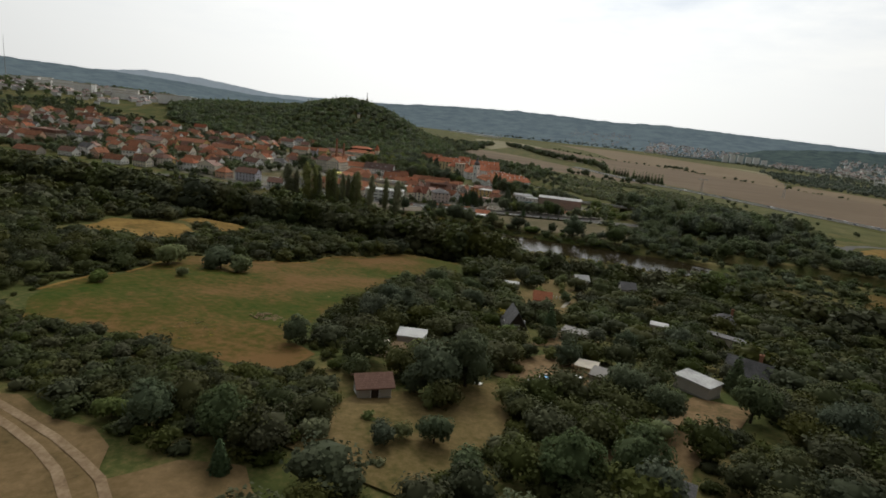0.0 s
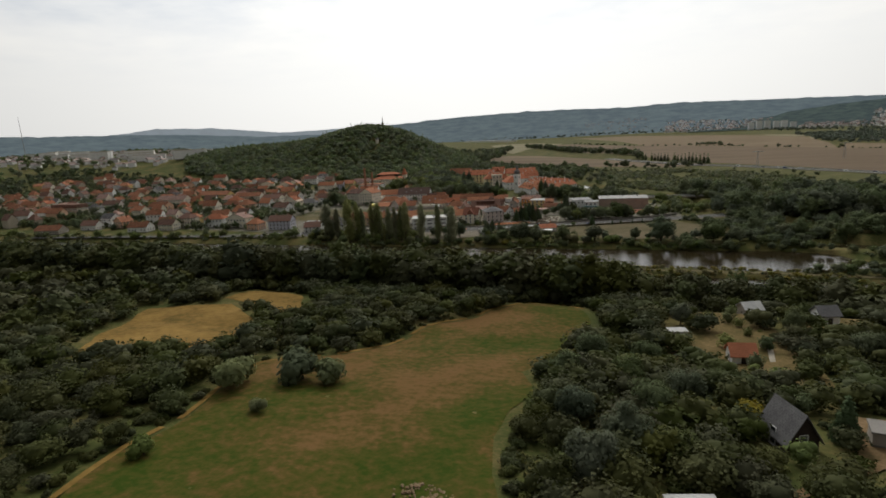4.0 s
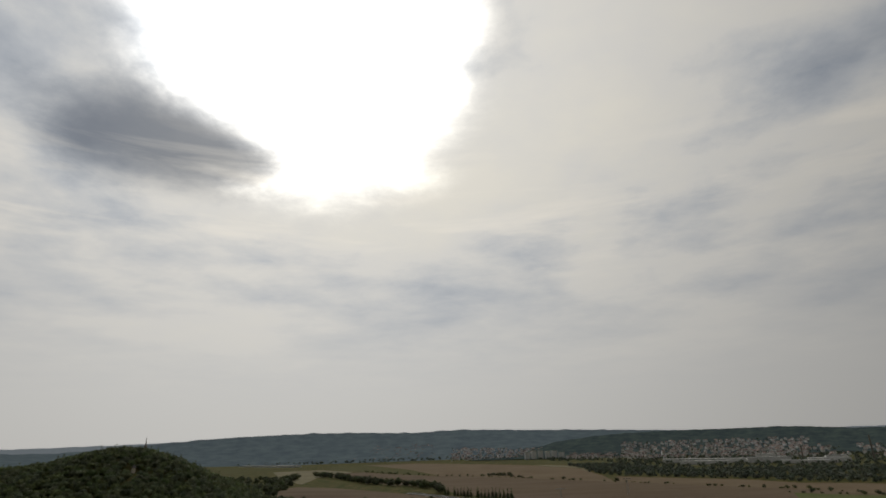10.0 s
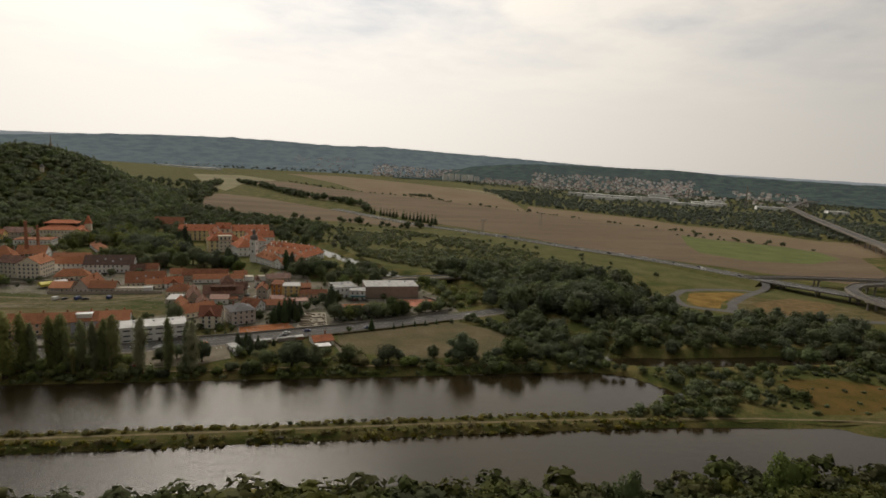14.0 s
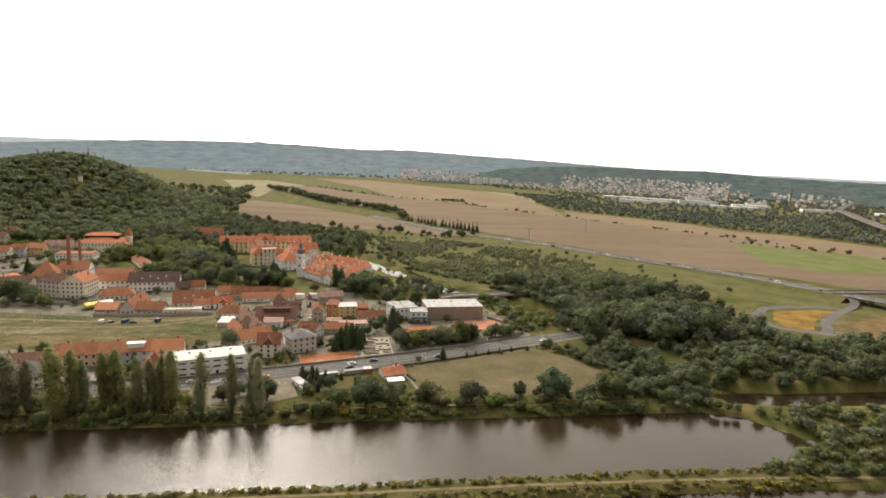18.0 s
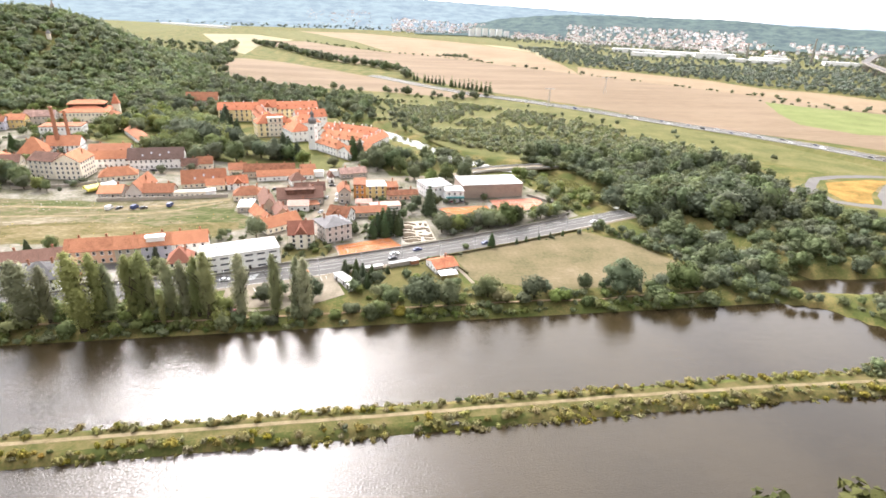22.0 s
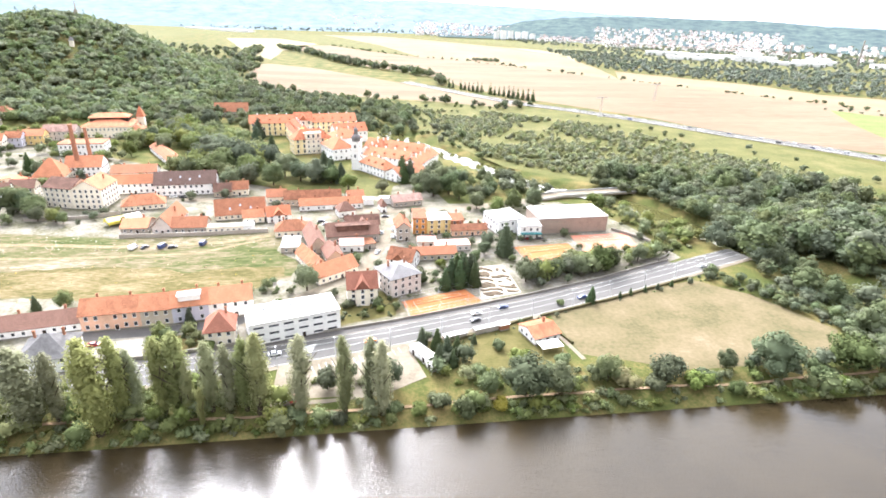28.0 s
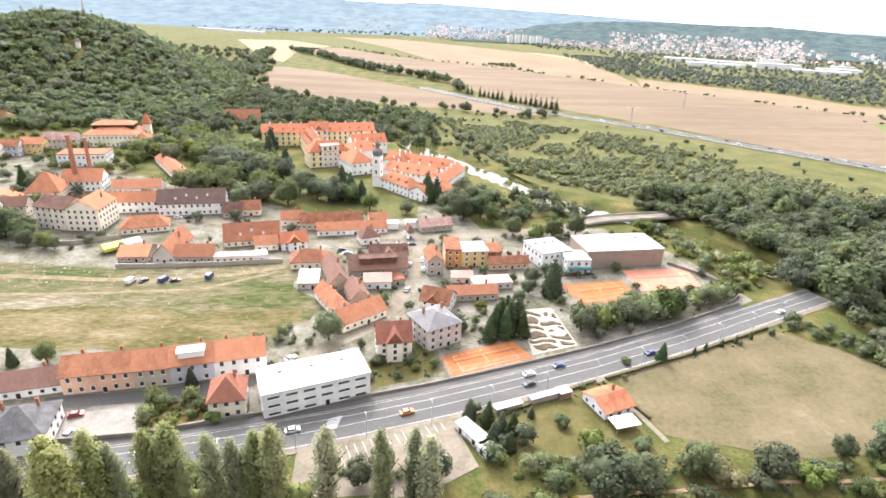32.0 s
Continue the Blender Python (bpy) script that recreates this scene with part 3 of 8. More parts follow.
def build_ground():
    gx = spaced(-4700, 4700, -330, 460, 5.0)
    gy = np.unique(np.concatenate([spaced(-900, 4700, -140, 620, 6.0), (238, 244, 249, 252, 254, 275, 277, 279, 281, 290, 292, 294, 296, 337, 340, 342, 344, 346, 350, 354)]))
    x, y = np.meshgrid(gx, gy)
    z = terrain(x, y)
    n, m = len(gx), len(gy)
    i = np.arange((m - 1) * n).reshape(m - 1, n)[:, :-1].ravel()
    me = quads("ground", np.stack([x.ravel(), y.ravel(), z.ravel()], 1), np.stack([i, i + 1, i + n + 1, i + n], 1), M["ground"])
    me.polygons.foreach_set("use_smooth", np.ones(len(me.polygons), bool))
    tagged(new("ground", me), "rolling ground of rough grass and dry earth reaching the horizon", "ground", kind="structure")


build_ground()
from mathutils.geometry import delaunay_2d_cdt


def wavy(line, step=4.0, sway=0.8, closed=True):
    """A line with its corners softened and its run made a little uneven."""
    pts, ends = [], line[1:] + (line[:1] if closed else [])
    for (ax, ay), (bx, by) in zip(line, ends):
        n = max(1, int(math.hypot(bx - ax, by - ay) / step))
        for k in range(n):
            u = k / n
            px, py = ax + (bx - ax) * u, ay + (by - ay) * u
            if sway:
                px += sway * noise.noise((px * 0.09, py * 0.09, 3.0)); py += sway * noise.noise((px * 0.09, py * 0.09, 9.0))
            pts.append((px, py))
    if not closed:
        pts.append(line[-1])
    return pts


def patch(name, poly, mat, lift, label, category, step=0.0, sway=0.8, edge=4.0, kind="structure"):
    """A patch of another surface that lies on the ground, following it."""
    ring = wavy(poly, edge, sway)
    pts = [Vector(p) for p in ring]
    if step:
        xs, ys = [p[0] for p in ring], [p[1] for p in ring]
        gx, gy = np.meshgrid(np.arange(min(xs), max(xs), step), np.arange(min(ys), max(ys), step))
        ok = inside(gx.ravel(), gy.ravel(), ring)
        pts += [Vector((a + 0.01, b + 0.013)) for a, b in zip(gx.ravel()[ok], gy.ravel()[ok])]
    n = len(ring)
    v, _, f, *_ = delaunay_2d_cdt(pts, [(i, (i + 1) % n) for i in range(n)], [], 1, 1e-4)
    vx, vy = np.array([p.x for p in v]), np.array([p.y for p in v])
    vz = terrain(vx, vy) + lift
    me = bpy.data.meshes.new(name)
    me.from_pydata([tuple(map(float, p)) for p in zip(vx, vy, vz)], [], [tuple(t) for t in f])
    if len(me.polygons) and me.polygons[0].normal.z < 0:
        me.flip_normals()
    me.materials.append(mat)
    return tagged(new(name, me), label, category, kind=kind)


def ribbon(name, line, width, mat, lift, label, category, offset=0.0, z=None, dash=None, thick=0.0, kind="structure", parent=None, low=0.0):
    """A strip along a line on the ground (or at heights z); dash: (length, gap)."""
    pts = [Vector(p) for p in line]
    run = [0.0]
    for a, b in zip(pts, pts[1:]):
        run.append(run[-1] + (b - a).length)

    def at(s):
        k = max(i for i in range(len(run)) if run[i] <= s or i == 0)
        k = min(k, len(pts) - 2)
        u = (s - run[k]) / (run[k + 1] - run[k])
        p, d = pts[k].lerp(pts[k + 1], u), (pts[k + 1] - pts[k]).normalized()
        d0 = (pts[k] - pts[k - 1]).normalized() if k else d
        d1 = (pts[k + 2] - pts[k + 1]).normalized() if k + 2 < len(pts) else d
        t = ((d0 + d) * (1 - u) + (d + d1) * u).normalized()
        q = p + Vector((-t.y, t.x)) * offset
        h = float(terrain(q.x, q.y)) if z is None else z[k] + (z[k + 1] - z[k]) * u
        return q, Vector((-t.y, t.x)), h + lift

    spans = [(0.0, run[-1])] if not dash else [(s, min(s + dash[0], run[-1])) for s in np.arange(0, run[-1] - 0.5, sum(dash))]
    bm = bmesh.new()
    for s0, s1 in spans:
        n = max(1, int((s1 - s0) / 6))
        prev = None
        for k in range(n + 1):
            p, side, h = at(s0 + (s1 - s0) * k / n)
            a, b = p + side * width / 2, p - side * width / 2
            now = [bm.verts.new((a.x, a.y, h)), bm.verts.new((b.x, b.y, h))]
            if thick:
                now += [bm.verts.new((b.x, b.y, h - thick)), bm.verts.new((a.x, a.y, h - thick))]
            if prev:
                m = len(now)
                bm.faces.new((now[0], prev[0], prev[1], now[1]))
                for i in range(1, m if thick else 1):
                    bm.faces.new((now[i], prev[i], prev[(i + 1) % m], now[(i + 1) % m]))
            elif thick:
                bm.faces.new(now)
            prev = now
        if thick:
            bm.faces.new(prev[::-1])
    bmesh.ops.recalc_face_normals(bm, faces=bm.faces)
    if not thick and bm.faces:
        bm.faces.ensure_lookup_table()
        if bm.faces[0].normal.z < 0:
            bmesh.ops.reverse_faces(bm, faces=bm.faces)
    if parent:
        return part(name, bm, mat, parent, label)
    return tagged(new(name, mesh_of(name, bm, mat)), label, category, kind=kind)


# water
def build_water():
    bm = bmesh.new()
    xs = [-1500, -600, -200, 0, 200, 450]
    rows = [[bm.verts.new((x, y, -4.2)) for x in xs] for y in (226, 300, 362)]
    for a, b in zip(rows, rows[1:]):
        for i in range(len(xs) - 1):
            bm.faces.new((a[i], a[i + 1], b[i + 1], b[i]))
    tagged(new("river", mesh_of("river", bm, M["water"])), "wide brown river with glittering ripples between wooded banks", "river", kind="structure")
    ribbon("mill_canal", CANAL[:15], 19.0, M["canal_water"], 0.0, "narrow brown-green canal beside the chateau park", "canal", z=[-2.6] * 12 + [-3.4, -4.1, -4.25])


build_water()
patch("levee_top", [(-700, 289.5), (-90, 289.5), (60, 289.0), (150, 288.2), (215, 286), (260, 281), (320, 272), (320, 264), (260, 274), (215, 278.5), (150, 281.5), (60, 282), (-90, 282.3), (-700, 282.3)], M["levee"], 0.03, "weedy grass top of the levee between the channels", "levee", edge=5)
ribbon("levee_path", wavy([(-700, 287), (-90, 287), (30, 286), (84, 286), (150, 284.5), (195, 282.6), (240, 279), (280, 274), (320, 267), (420, 242)], 5, 0.5, False), 1.5, M["levee_soil"], 0.06, "pale earth path along the levee", "path")
patch("hillside_meadow", [(40, 24), (34, 36), (34, 52), (30, 66), (26, 80), (27, 92), (41, 101), (47, 112), (49, 125), (52, 134), (62, 144), (70, 160), (83, 181), (95, 157), (98, 140), (94, 123), (89, 108), (86, 98), (91, 86), (88, 74), (88, 63), (90, 52), (93, 42), (96, 32), (103, 28), (103, 20), (92, 18), (76, 18), (60, 17), (50, 15)], M["meadow"], 0.12, "mown hillside meadow with green and brown patches", "meadow", step=6, sway=1.5)
patch("straw_field", [(-24, 77), (-9, 83), (3, 103), (2, 114), (-7, 126), (-18, 135), (-29, 145), (-58, 134), (-50, 118), (-38, 96)], M["straw"], 0.25, "dry golden field among hillside bushes", "field", step=6, sway=2)
patch("straw_field", [(-40, 152), (-36, 169), (-11, 161), (4, 139), (-8, 136), (-26, 148)], M["straw"], 0.25, "small dry clearing among bushes", "field", step=6, sway=2)
ribbon("straw_verge", wavy([(36, 28), (33, 44), (32, 56), (29, 66), (25, 80), (26, 93), (40, 102), (46, 113), (48, 125), (51, 135), (61, 145), (69, 161), (82, 182), (94, 160)], 4, 1.6, False), 1.2, M["straw"], 0.17, "dry orange grass verge of the meadow", "verge", dash=(23, 4))
patch("garden_earth", [(114, 0), (132, -3), (140, 10), (141, 30), (135, 35), (124, 24), (117, 20), (114, 10)], M["plot"], 0.25, "dry garden plot with bare earth", "garden", step=4)
patch("garden_earth", [(134, 40), (146, 36), (154, 44), (152, 60), (143, 62), (136, 52)], M["soil"], 0.25, "bare brown yard round the small pool", "garden", step=4)
patch("garden_earth", [(152, 16), (166, 20), (176, 40), (180, 52), (170, 52), (162, 38), (154, 28)], M["soil"], 0.25, "bare brown garden yard", "garden", step=4)
patch("garden_earth", [(108, 34), (120, 36), (122, 44), (112, 46)], M["earth"], 0.25, "sandy yard beside a shed", "garden", step=4)
patch("garden_plot", [(122, 100), (146, 98), (150, 130), (140, 168), (126, 172), (128, 140), (116, 128)], M["plot"], 0.25, "dry garden plots on the slope", "garden", step=5)
patch("garden_earth", [(156, 9), (165, 12), (167, 26), (161, 29), (157, 21)], M["soil"], 0.25, "bare brown yard by the old shed", "garden", step=4)
patch("garden_earth", [(164, 107), (173, 106), (176, 117), (166, 119)], M["soil"], 0.25, "bare earth round a garden hut", "garden", step=4)
patch("garden_plot", [(140, 71), (152, 69), (153, 87), (142, 88)], M["soil"], 0.25, "brown garden plot", "garden", step=5)
patch("garden_plot", [(152, 140), (172, 138), (176, 168), (156, 172)], M["plot"], 0.25, "dry garden plot", "garden", step=5)
ribbon("garden_path", wavy([(118, 50), (129, 57), (136, 64), (142, 68), (152, 82)], 4, 0.6, False), 1.5, M["soil"], 0.32, "trodden stony garden path", "path")
patch("farm_track", [(56, -12), (77, -7), (89, -8), (97, -11), (103, -14), (107, -8), (116, -6), (122, -12), (118, -40), (56, -40)], M["field_soil"], 0.25, "dry field corner with wheel tracks", "field", step=5, sway=4, edge=3)
ribbon("wheel_track", wavy([(66, -7), (80, -9), (88, -10), (94, -12), (102, -14.5), (110, -20), (118, -40)], 4, 0.5, False), 1.1, M["earth"], 0.34, "worn pale wheel track", "track")
ribbon("wheel_track", wavy([(66, -9.5), (80, -10.8), (87, -12), (93, -14), (99, -16.5), (107, -22), (114, -40)], 4, 0.5, False), 1.1, M["earth"], 0.34, "worn pale wheel track", "track")

# town surfaces
TOWN = [(-330, 392), (-190, 372), (-118, 371), (-57, 380), (128, 440), (146, 449), (140, 492), (128, 520), (112, 540), (40, 540), (30, 590), (-40, 560), (-110, 600), (-260, 700), (-420, 700)]
patch("town_ground", TOWN, M["paving"], 0.04, "paved yards and lanes of the old town", "pavement", sway=0)
patch("wasteland", [(-206, 430), (-150, 428), (-110, 424), (-62, 429), (-46, 440), (-44, 458), (-55, 470), (-58, 498), (-64, 497), (-136, 492), (-190, 501), (-206, 503)], M["waste"], 0.10, "rough wasteland of dry grass and bare sand", "wasteland", step=8, sway=2)
patch("wasteland_grass", [(-203, 431), (-150, 428.5), (-110, 425), (-63, 430), (-49, 441), (-52, 452), (-90, 450), (-130, 458), (-190, 452), (-203, 456)], M["waste_grass"], 0.14, "greener strip of rough grass on the wasteland", "grass", step=8, sway=5, edge=3)
ribbon("dirt_track", wavy([(-204, 488), (-180, 486), (-120, 480), (-85, 484), (-62, 492)], 6, 1.2, False), 3.6, M["levee_soil"], 0.15, "pale dirt track across the wasteland", "track")
ribbon("dirt_track", wavy([(-200, 470), (-140, 468), (-95, 470), (-66, 486)], 6, 1.2, False), 2.2, M["levee_soil"], 0.14, "pale rutted dirt track", "track")
patch("field_lawn", [(60, 400), (138, 423.5), (156, 407), (172, 376), (158, 362), (134, 357), (96, 357), (63, 369), (60, 390)], M["lawn"], 0.06, "dry mown playing field", "lawn", step=8)
patch("garden_lawn", [(10, 384), (52, 396), (58, 389), (58, 366), (30, 362), (14, 366)], M["green"], 0.1, "green garden lawn", "lawn", step=5)
patch("garden_lawn", [(-24, 396), (3, 405), (-2, 416), (-16, 412)], M["lawn"], 0.08, "small villa garden lawn", "lawn")
patch("garden_lawn", [(-86, 377), (-58, 382), (-60, 394), (-90, 393)], M["green"], 0.08, "overgrown villa garden", "garden")
patch("park_lawn", [(-110, 600), (-60, 585), (-20, 560), (4, 556), (8, 585), (-22, 610), (-30, 640), (-66, 668), (-110, 690)], M["verge"], 0.10, "green chateau park lawn", "lawn")
patch("orchard_grass", [(60, 760), (72, 700), (98, 628), (140, 594), (178, 566), (190, 520), (300, 520), (350, 560), (380, 640), (420, 668), (300, 840), (214, 915), (120, 960), (20, 960), (10, 860)], M["verge"], 0.05, "green grass of the old orchard", "grass", step=0, sway=2)
patch("highway_verge", [(300, 700), (380, 560), (420, 500), (540, 440), (520, 500), (428, 668), (300, 842), (222, 908), (205, 900)], M["verge"], 0.09, "green verge below the highway", "grass", sway=1)
patch("highway_verge", [(370, 440), (420, 425), (560, 410), (640, 430), (600, 470), (480, 490), (400, 500)], M["waste_grass"], 0.07, "dry grass inside the highway junction", "grass", sway=1)
patch("junction_island", [(406, 474), (464, 493), (490, 470), (442, 438), (397, 441)], M["field_soil"], 0.12, "dry brown island inside the junction", "grass", sway=1.5)
patch("junction_island", [(352, 484), (372, 509), (415, 515), (436, 510), (408, 497), (382, 478), (364, 458), (348, 464)], M["straw"], 0.12, "dry grass island inside the slip road", "grass", sway=0.8)
# fields
HEDGE = [(-279, 2595), (-110, 2191), (14, 1955), (147, 1757), (239, 1687), (290, 1606), (381, 1466), (493, 1293), (571, 1180), (633, 1074), (691, 993), (730, 885), (763, 826), (778, 790), (800, 730)]
patch("wheat_field", [(-256, 1513), (-199, 1485), (-106, 1409), (-2, 1265), (102, 1106), (164, 1036), (221, 981), (200, 945), (162, 931), (93, 971), (-3, 1007), (-57, 1024), (-151, 1063), (-192, 1191)], M["wheat"], 0.12, "ripe wheat field below the wooded hill", "field", edge=40, sway=2)
patch("wheat_field", [(236, 990), (330, 870), (372, 790), (430, 706), (500, 650), (560, 580), (640, 520), (800, 730)] + HEDGE[13:0:-1] + [(-222, 2150), (-215, 1960), (-135, 1815), (-62, 1612), (8, 1460), (74, 1386), (130, 1272), (150, 1130)], M["wheat"], 0.12, "wide ripe wheat field beyond the highway", "field", edge=40, sway=2)
patch("wheat_field", HEDGE[3:8] + [(537, 1488), (569, 1723), (596, 1927), (543, 2105), (508, 2335), (416, 2487), (220, 2816), (3, 3100), (-193, 3419), (-260, 3200), (-90, 2750), (60, 2250)], M["wheat_far"], 0.13, "golden stubble field across the valley", "field", edge=60, sway=3)
patch("cut_field", [(560, 1730), (604, 1930), (552, 2110), (520, 2330), (610, 2230), (660, 1990)], M["field_grey"], 0.16, "olive strip beside the stubble", "field", edge=60, sway=3)
patch("wheat_field", HEDGE[7:] + [(1000, 760), (1080, 860), (904, 915), (852, 1051), (770, 1102), (734, 1241), (649, 1337), (558, 1463)], M["wheat_far"], 0.13, "strip of golden stubble beyond the hedge", "field", edge=60, sway=3)
patch("cut_field", [(-498, 2490), (-406, 2527), (-320, 2553), (-150, 2250), (-222, 1890), (-214, 1590), (-309, 1813)], M["field_grey"], 0.12, "pale cut field across the valley", "field", edge=60, sway=3)
patch("meadow_field", [(-270, 2560), (-100, 2200), (20, 2020), (130, 1810), (60, 2240), (-90, 2740), (-260, 3180), (-420, 3300)], M["verge"], 0.11, "green meadow between the far fields", "field", edge=60, sway=3)
patch("cut_field", [(-1050, 3700), (-700, 4050), (-300, 4300), (-70, 3480), (-390, 3480), (-600, 3350)], M["wheat_far"], 0.12, "thin golden fields at the end of the valley", "field", edge=60, sway=3)
patch("valley_meadow", [(-1500, 2000), (-700, 2500), (-500, 3300), (-300, 3400), (300, 3250), (620, 2400), (700, 1900), (900, 1500), (1250, 1200), (1500, 900), (2600, 1400), (3000, 2600), (1500, 4000), (-2000, 4300), (-2600, 2600)], M["verge"], 0.03, "green valley floor before the far hills", "meadow", edge=80, sway=6)
patch("green_field", [(647, 933), (674, 889), (753, 825), (772, 776), (750, 715), (660, 672), (579, 688), (551, 747), (586, 825)], M["crop"], 0.2, "green crop strip in the wheat", "field", edge=30, sway=1)

ribbon("bank_path", wavy([(-112, 351.5), (-60, 349.5), (-10, 348.6), (30, 350), (70, 350.5), (120, 349.5), (166, 351)], 5, 1.2, False), 1.5, M["earth"], 0.12, "trodden earth path along the river bank", "path")

# main road, lines, kerbs
ROAD = [(-420, 350), (-260, 355), (-180, 359), (-118, 366), (-80, 371.5), (-57, 375.5), (-30, 381), (-5, 387), (25, 395.5), (54, 404.3), (95, 418.5), (140, 436.5), (190, 456), (240, 480), (300, 500), (344, 487)]
ribbon("main_road", wavy(ROAD, 6, 0, False), 12.6, M["road"], 0.12, "sun-bleached grey asphalt road through the town", "road")
for off, dash in ((5.9, None), (-5.9, None), (2.9, None), (-1.0, None)):
    ribbon("road_line", wavy(ROAD[:14], 6, 0, False), 0.12, M["paint"], 0.15, "white painted road line", "road marking", offset=off, dash=dash)
ribbon("kerb", wavy(ROAD[2:13], 6, 0, False), 0.35, M["concrete"], 0.28, "pale concrete kerb", "kerb", offset=6.5, thick=0.3)
ribbon("kerb", wavy(ROAD[2:13], 6, 0, False), 0.35, M["concrete"], 0.28, "pale concrete kerb", "kerb", offset=-6.5, thick=0.3)
ribbon("pavement", wavy(ROAD[2:13], 6, 0, False), 1.9, M["lane"], 0.24, "narrow pale pavement beside the road", "pavement", offset=-7.7)
ribbon("pavement", wavy(ROAD[2:12], 6, 0, False), 4.2, M["asphalt"], 0.22, "wide dark asphalt pavement beside the road", "pavement", offset=8.8)
ribbon("road_wall", wavy([(-58, 386.2), (-30, 391.5), (-2, 398), (28, 406.5), (56, 415), (92, 427.5), (137, 446)], 6, 0, False), 0.4, M["concrete"], 1.1, "low pale concrete wall beside the pavement", "wall", thick=1.3)
ribbon("hedge", wavy([(16, 380.5), (34, 388.5), (52, 395.5)], 2, 0.3, False), 0.9, M["bed"], 1.0, "low clipped hedge between road and garden", "hedge", thick=1.2, kind="")
ribbon("hedge", wavy([(54.5, 395), (58, 386), (62, 376)], 2, 0.3, False), 0.9, M["bed"], 1.0, "low clipped hedge beside the garden drive", "hedge", thick=1.2, kind="")
patch("villa_lawn", [(-23, 397), (-2, 402), (0, 416), (-6, 424), (-24, 412)], M["green"], 0.1, "patchy green villa garden lawn", "lawn", step=5)
patch("villa_lawn", [(-87, 379), (-70, 382), (-74, 396), (-86, 394)], M["plot"], 0.1, "overgrown villa garden grass", "lawn", step=5)
ribbon("hedge", wavy([(56, 396.5), (95, 409.5), (136, 425.5)], 2, 0.3, False), 0.9, M["bed"], 1.1, "low clipped hedge between road and lawn", "hedge", thick=1.3, kind="")
ribbon("retaining_wall", [(-118, 378), (-86, 380), (-57, 386)], 0.5, M["concrete"], 1.6, "low pale retaining wall", "wall", thick=1.8)
LANE = [(-58, 398), (-48, 412), (-36, 424), (-22, 436), (-12, 452), (-6, 470), (0, 490), (2, 515), (-40, 518)]
ribbon("town_lane", wavy(LANE, 5, 0, False), 6.0, M["lane"], 0.14, "pale paved lane between the houses", "lane")
ribbon("town_street", wavy([(-120, 396), (-90, 398), (-60, 403), (-48, 412)], 5, 0, False), 6.0, M["asphalt"], 0.12, "grey street in front of the row houses", "street")
ribbon("town_street", wavy([(-330, 560), (-215, 560), (-150, 562), (-90, 550), (-30, 530), (10, 528), (60, 534), (114, 551)], 6, 0, False), 8.0, M["lane"], 0.13, "street of the old town", "street")
patch("car_park", [(-43, 370), (1, 381), (6, 361), (-8, 354), (-26, 352), (-43, 352)], M["lane"], 0.14, "grey-tan asphalt car park by the river road", "car park", sway=0, step=4)
patch("paved_yard", [(-112, 390), (-93, 394), (-87, 378), (-106, 376)], M["concrete"], 0.10, "empty pale concrete yard", "yard", sway=0)
for i in range(14):
    ribbon("parking_line", [(-32 + i * 2.25 + 1.4, 370.6 + i * 0.75 - 4.4), (-32 + i * 2.25, 370.6 + i * 0.75)], 0.14, M["paint"], 0.19, "white parking bay line", "road marking")
for i in range(6):
    ribbon("crossing_bar", [(-36.5 + i * 0.25, 378.0 + i * 0.95), (-32.5 + i * 0.25, 379.4 + i * 0.95)], 0.36, M["paint"], 0.155, "white zebra crossing bar", "road marking")


def court(name, corners, mat, label):
    """A clay court with its lines, net and posts."""
    patch(name, corners, mat, 0.10, label, "tennis court", sway=0)
    a, b, c, d = [Vector(p) for p in corners]

    def at(u, v):
        return tuple((a.lerp(b, u)).lerp(d.lerp(c, u), v))

    for u0, v0, u1, v1 in ((0.14, 0.15, 0.86, 0.15), (0.14, 0.85, 0.86, 0.85), (0.14, 0.15, 0.14, 0.85), (0.86, 0.15, 0.86, 0.85), (0.32, 0.5, 0.68, 0.5), (0.32, 0.15, 0.32, 0.85), (0.68, 0.15, 0.68, 0.85)):
        ribbon("court_line", [at(u0, v0), at(u1, v1)], 0.07, M["paint"], 0.14, "white court line", "court line")
    net = thing("tennis_net", pose(*at(0.5, 0.5), 0), "dark tennis net between two posts", "net")
    p, q = Vector(at(0.5, 0.08)), Vector(at(0.5, 0.92))
    mid = Vector(at(0.5, 0.5))
    bm = bmesh.new()
    w = (q - p).length / 2
    box(bm, -w, w, -0.015, 0.015, 0.80, 0.92)
    turn = math.degrees(math.atan2(q.y - p.y, q.x - p.x))
    net.matrix_world = pose(mid.x, mid.y, 0, 0, 0, turn)
    part("net_band", bm, M["rubber"], net)
    for s in (-w, w):
        bm = bmesh.new(); tube(bm, s, 0, 0, 1.15, 0.06, 0.06, 8)
        part("post", bm, M["metal"], net)


court("tennis_court", [(1.4, 413.6), (4.2, 401.4), (35.0, 410.8), (29.6, 422.7)][::-1], M["clay"], "orange clay tennis court beside the road")
court("tennis_court", [(63, 468), (67, 447), (95, 456), (94, 471)], M["clay"], "orange clay tennis court behind the trees")
court("tennis_court", [(99, 482), (99, 460), (130, 464), (133, 484)], M["clay_red"], "faded red sports court beside the hall")


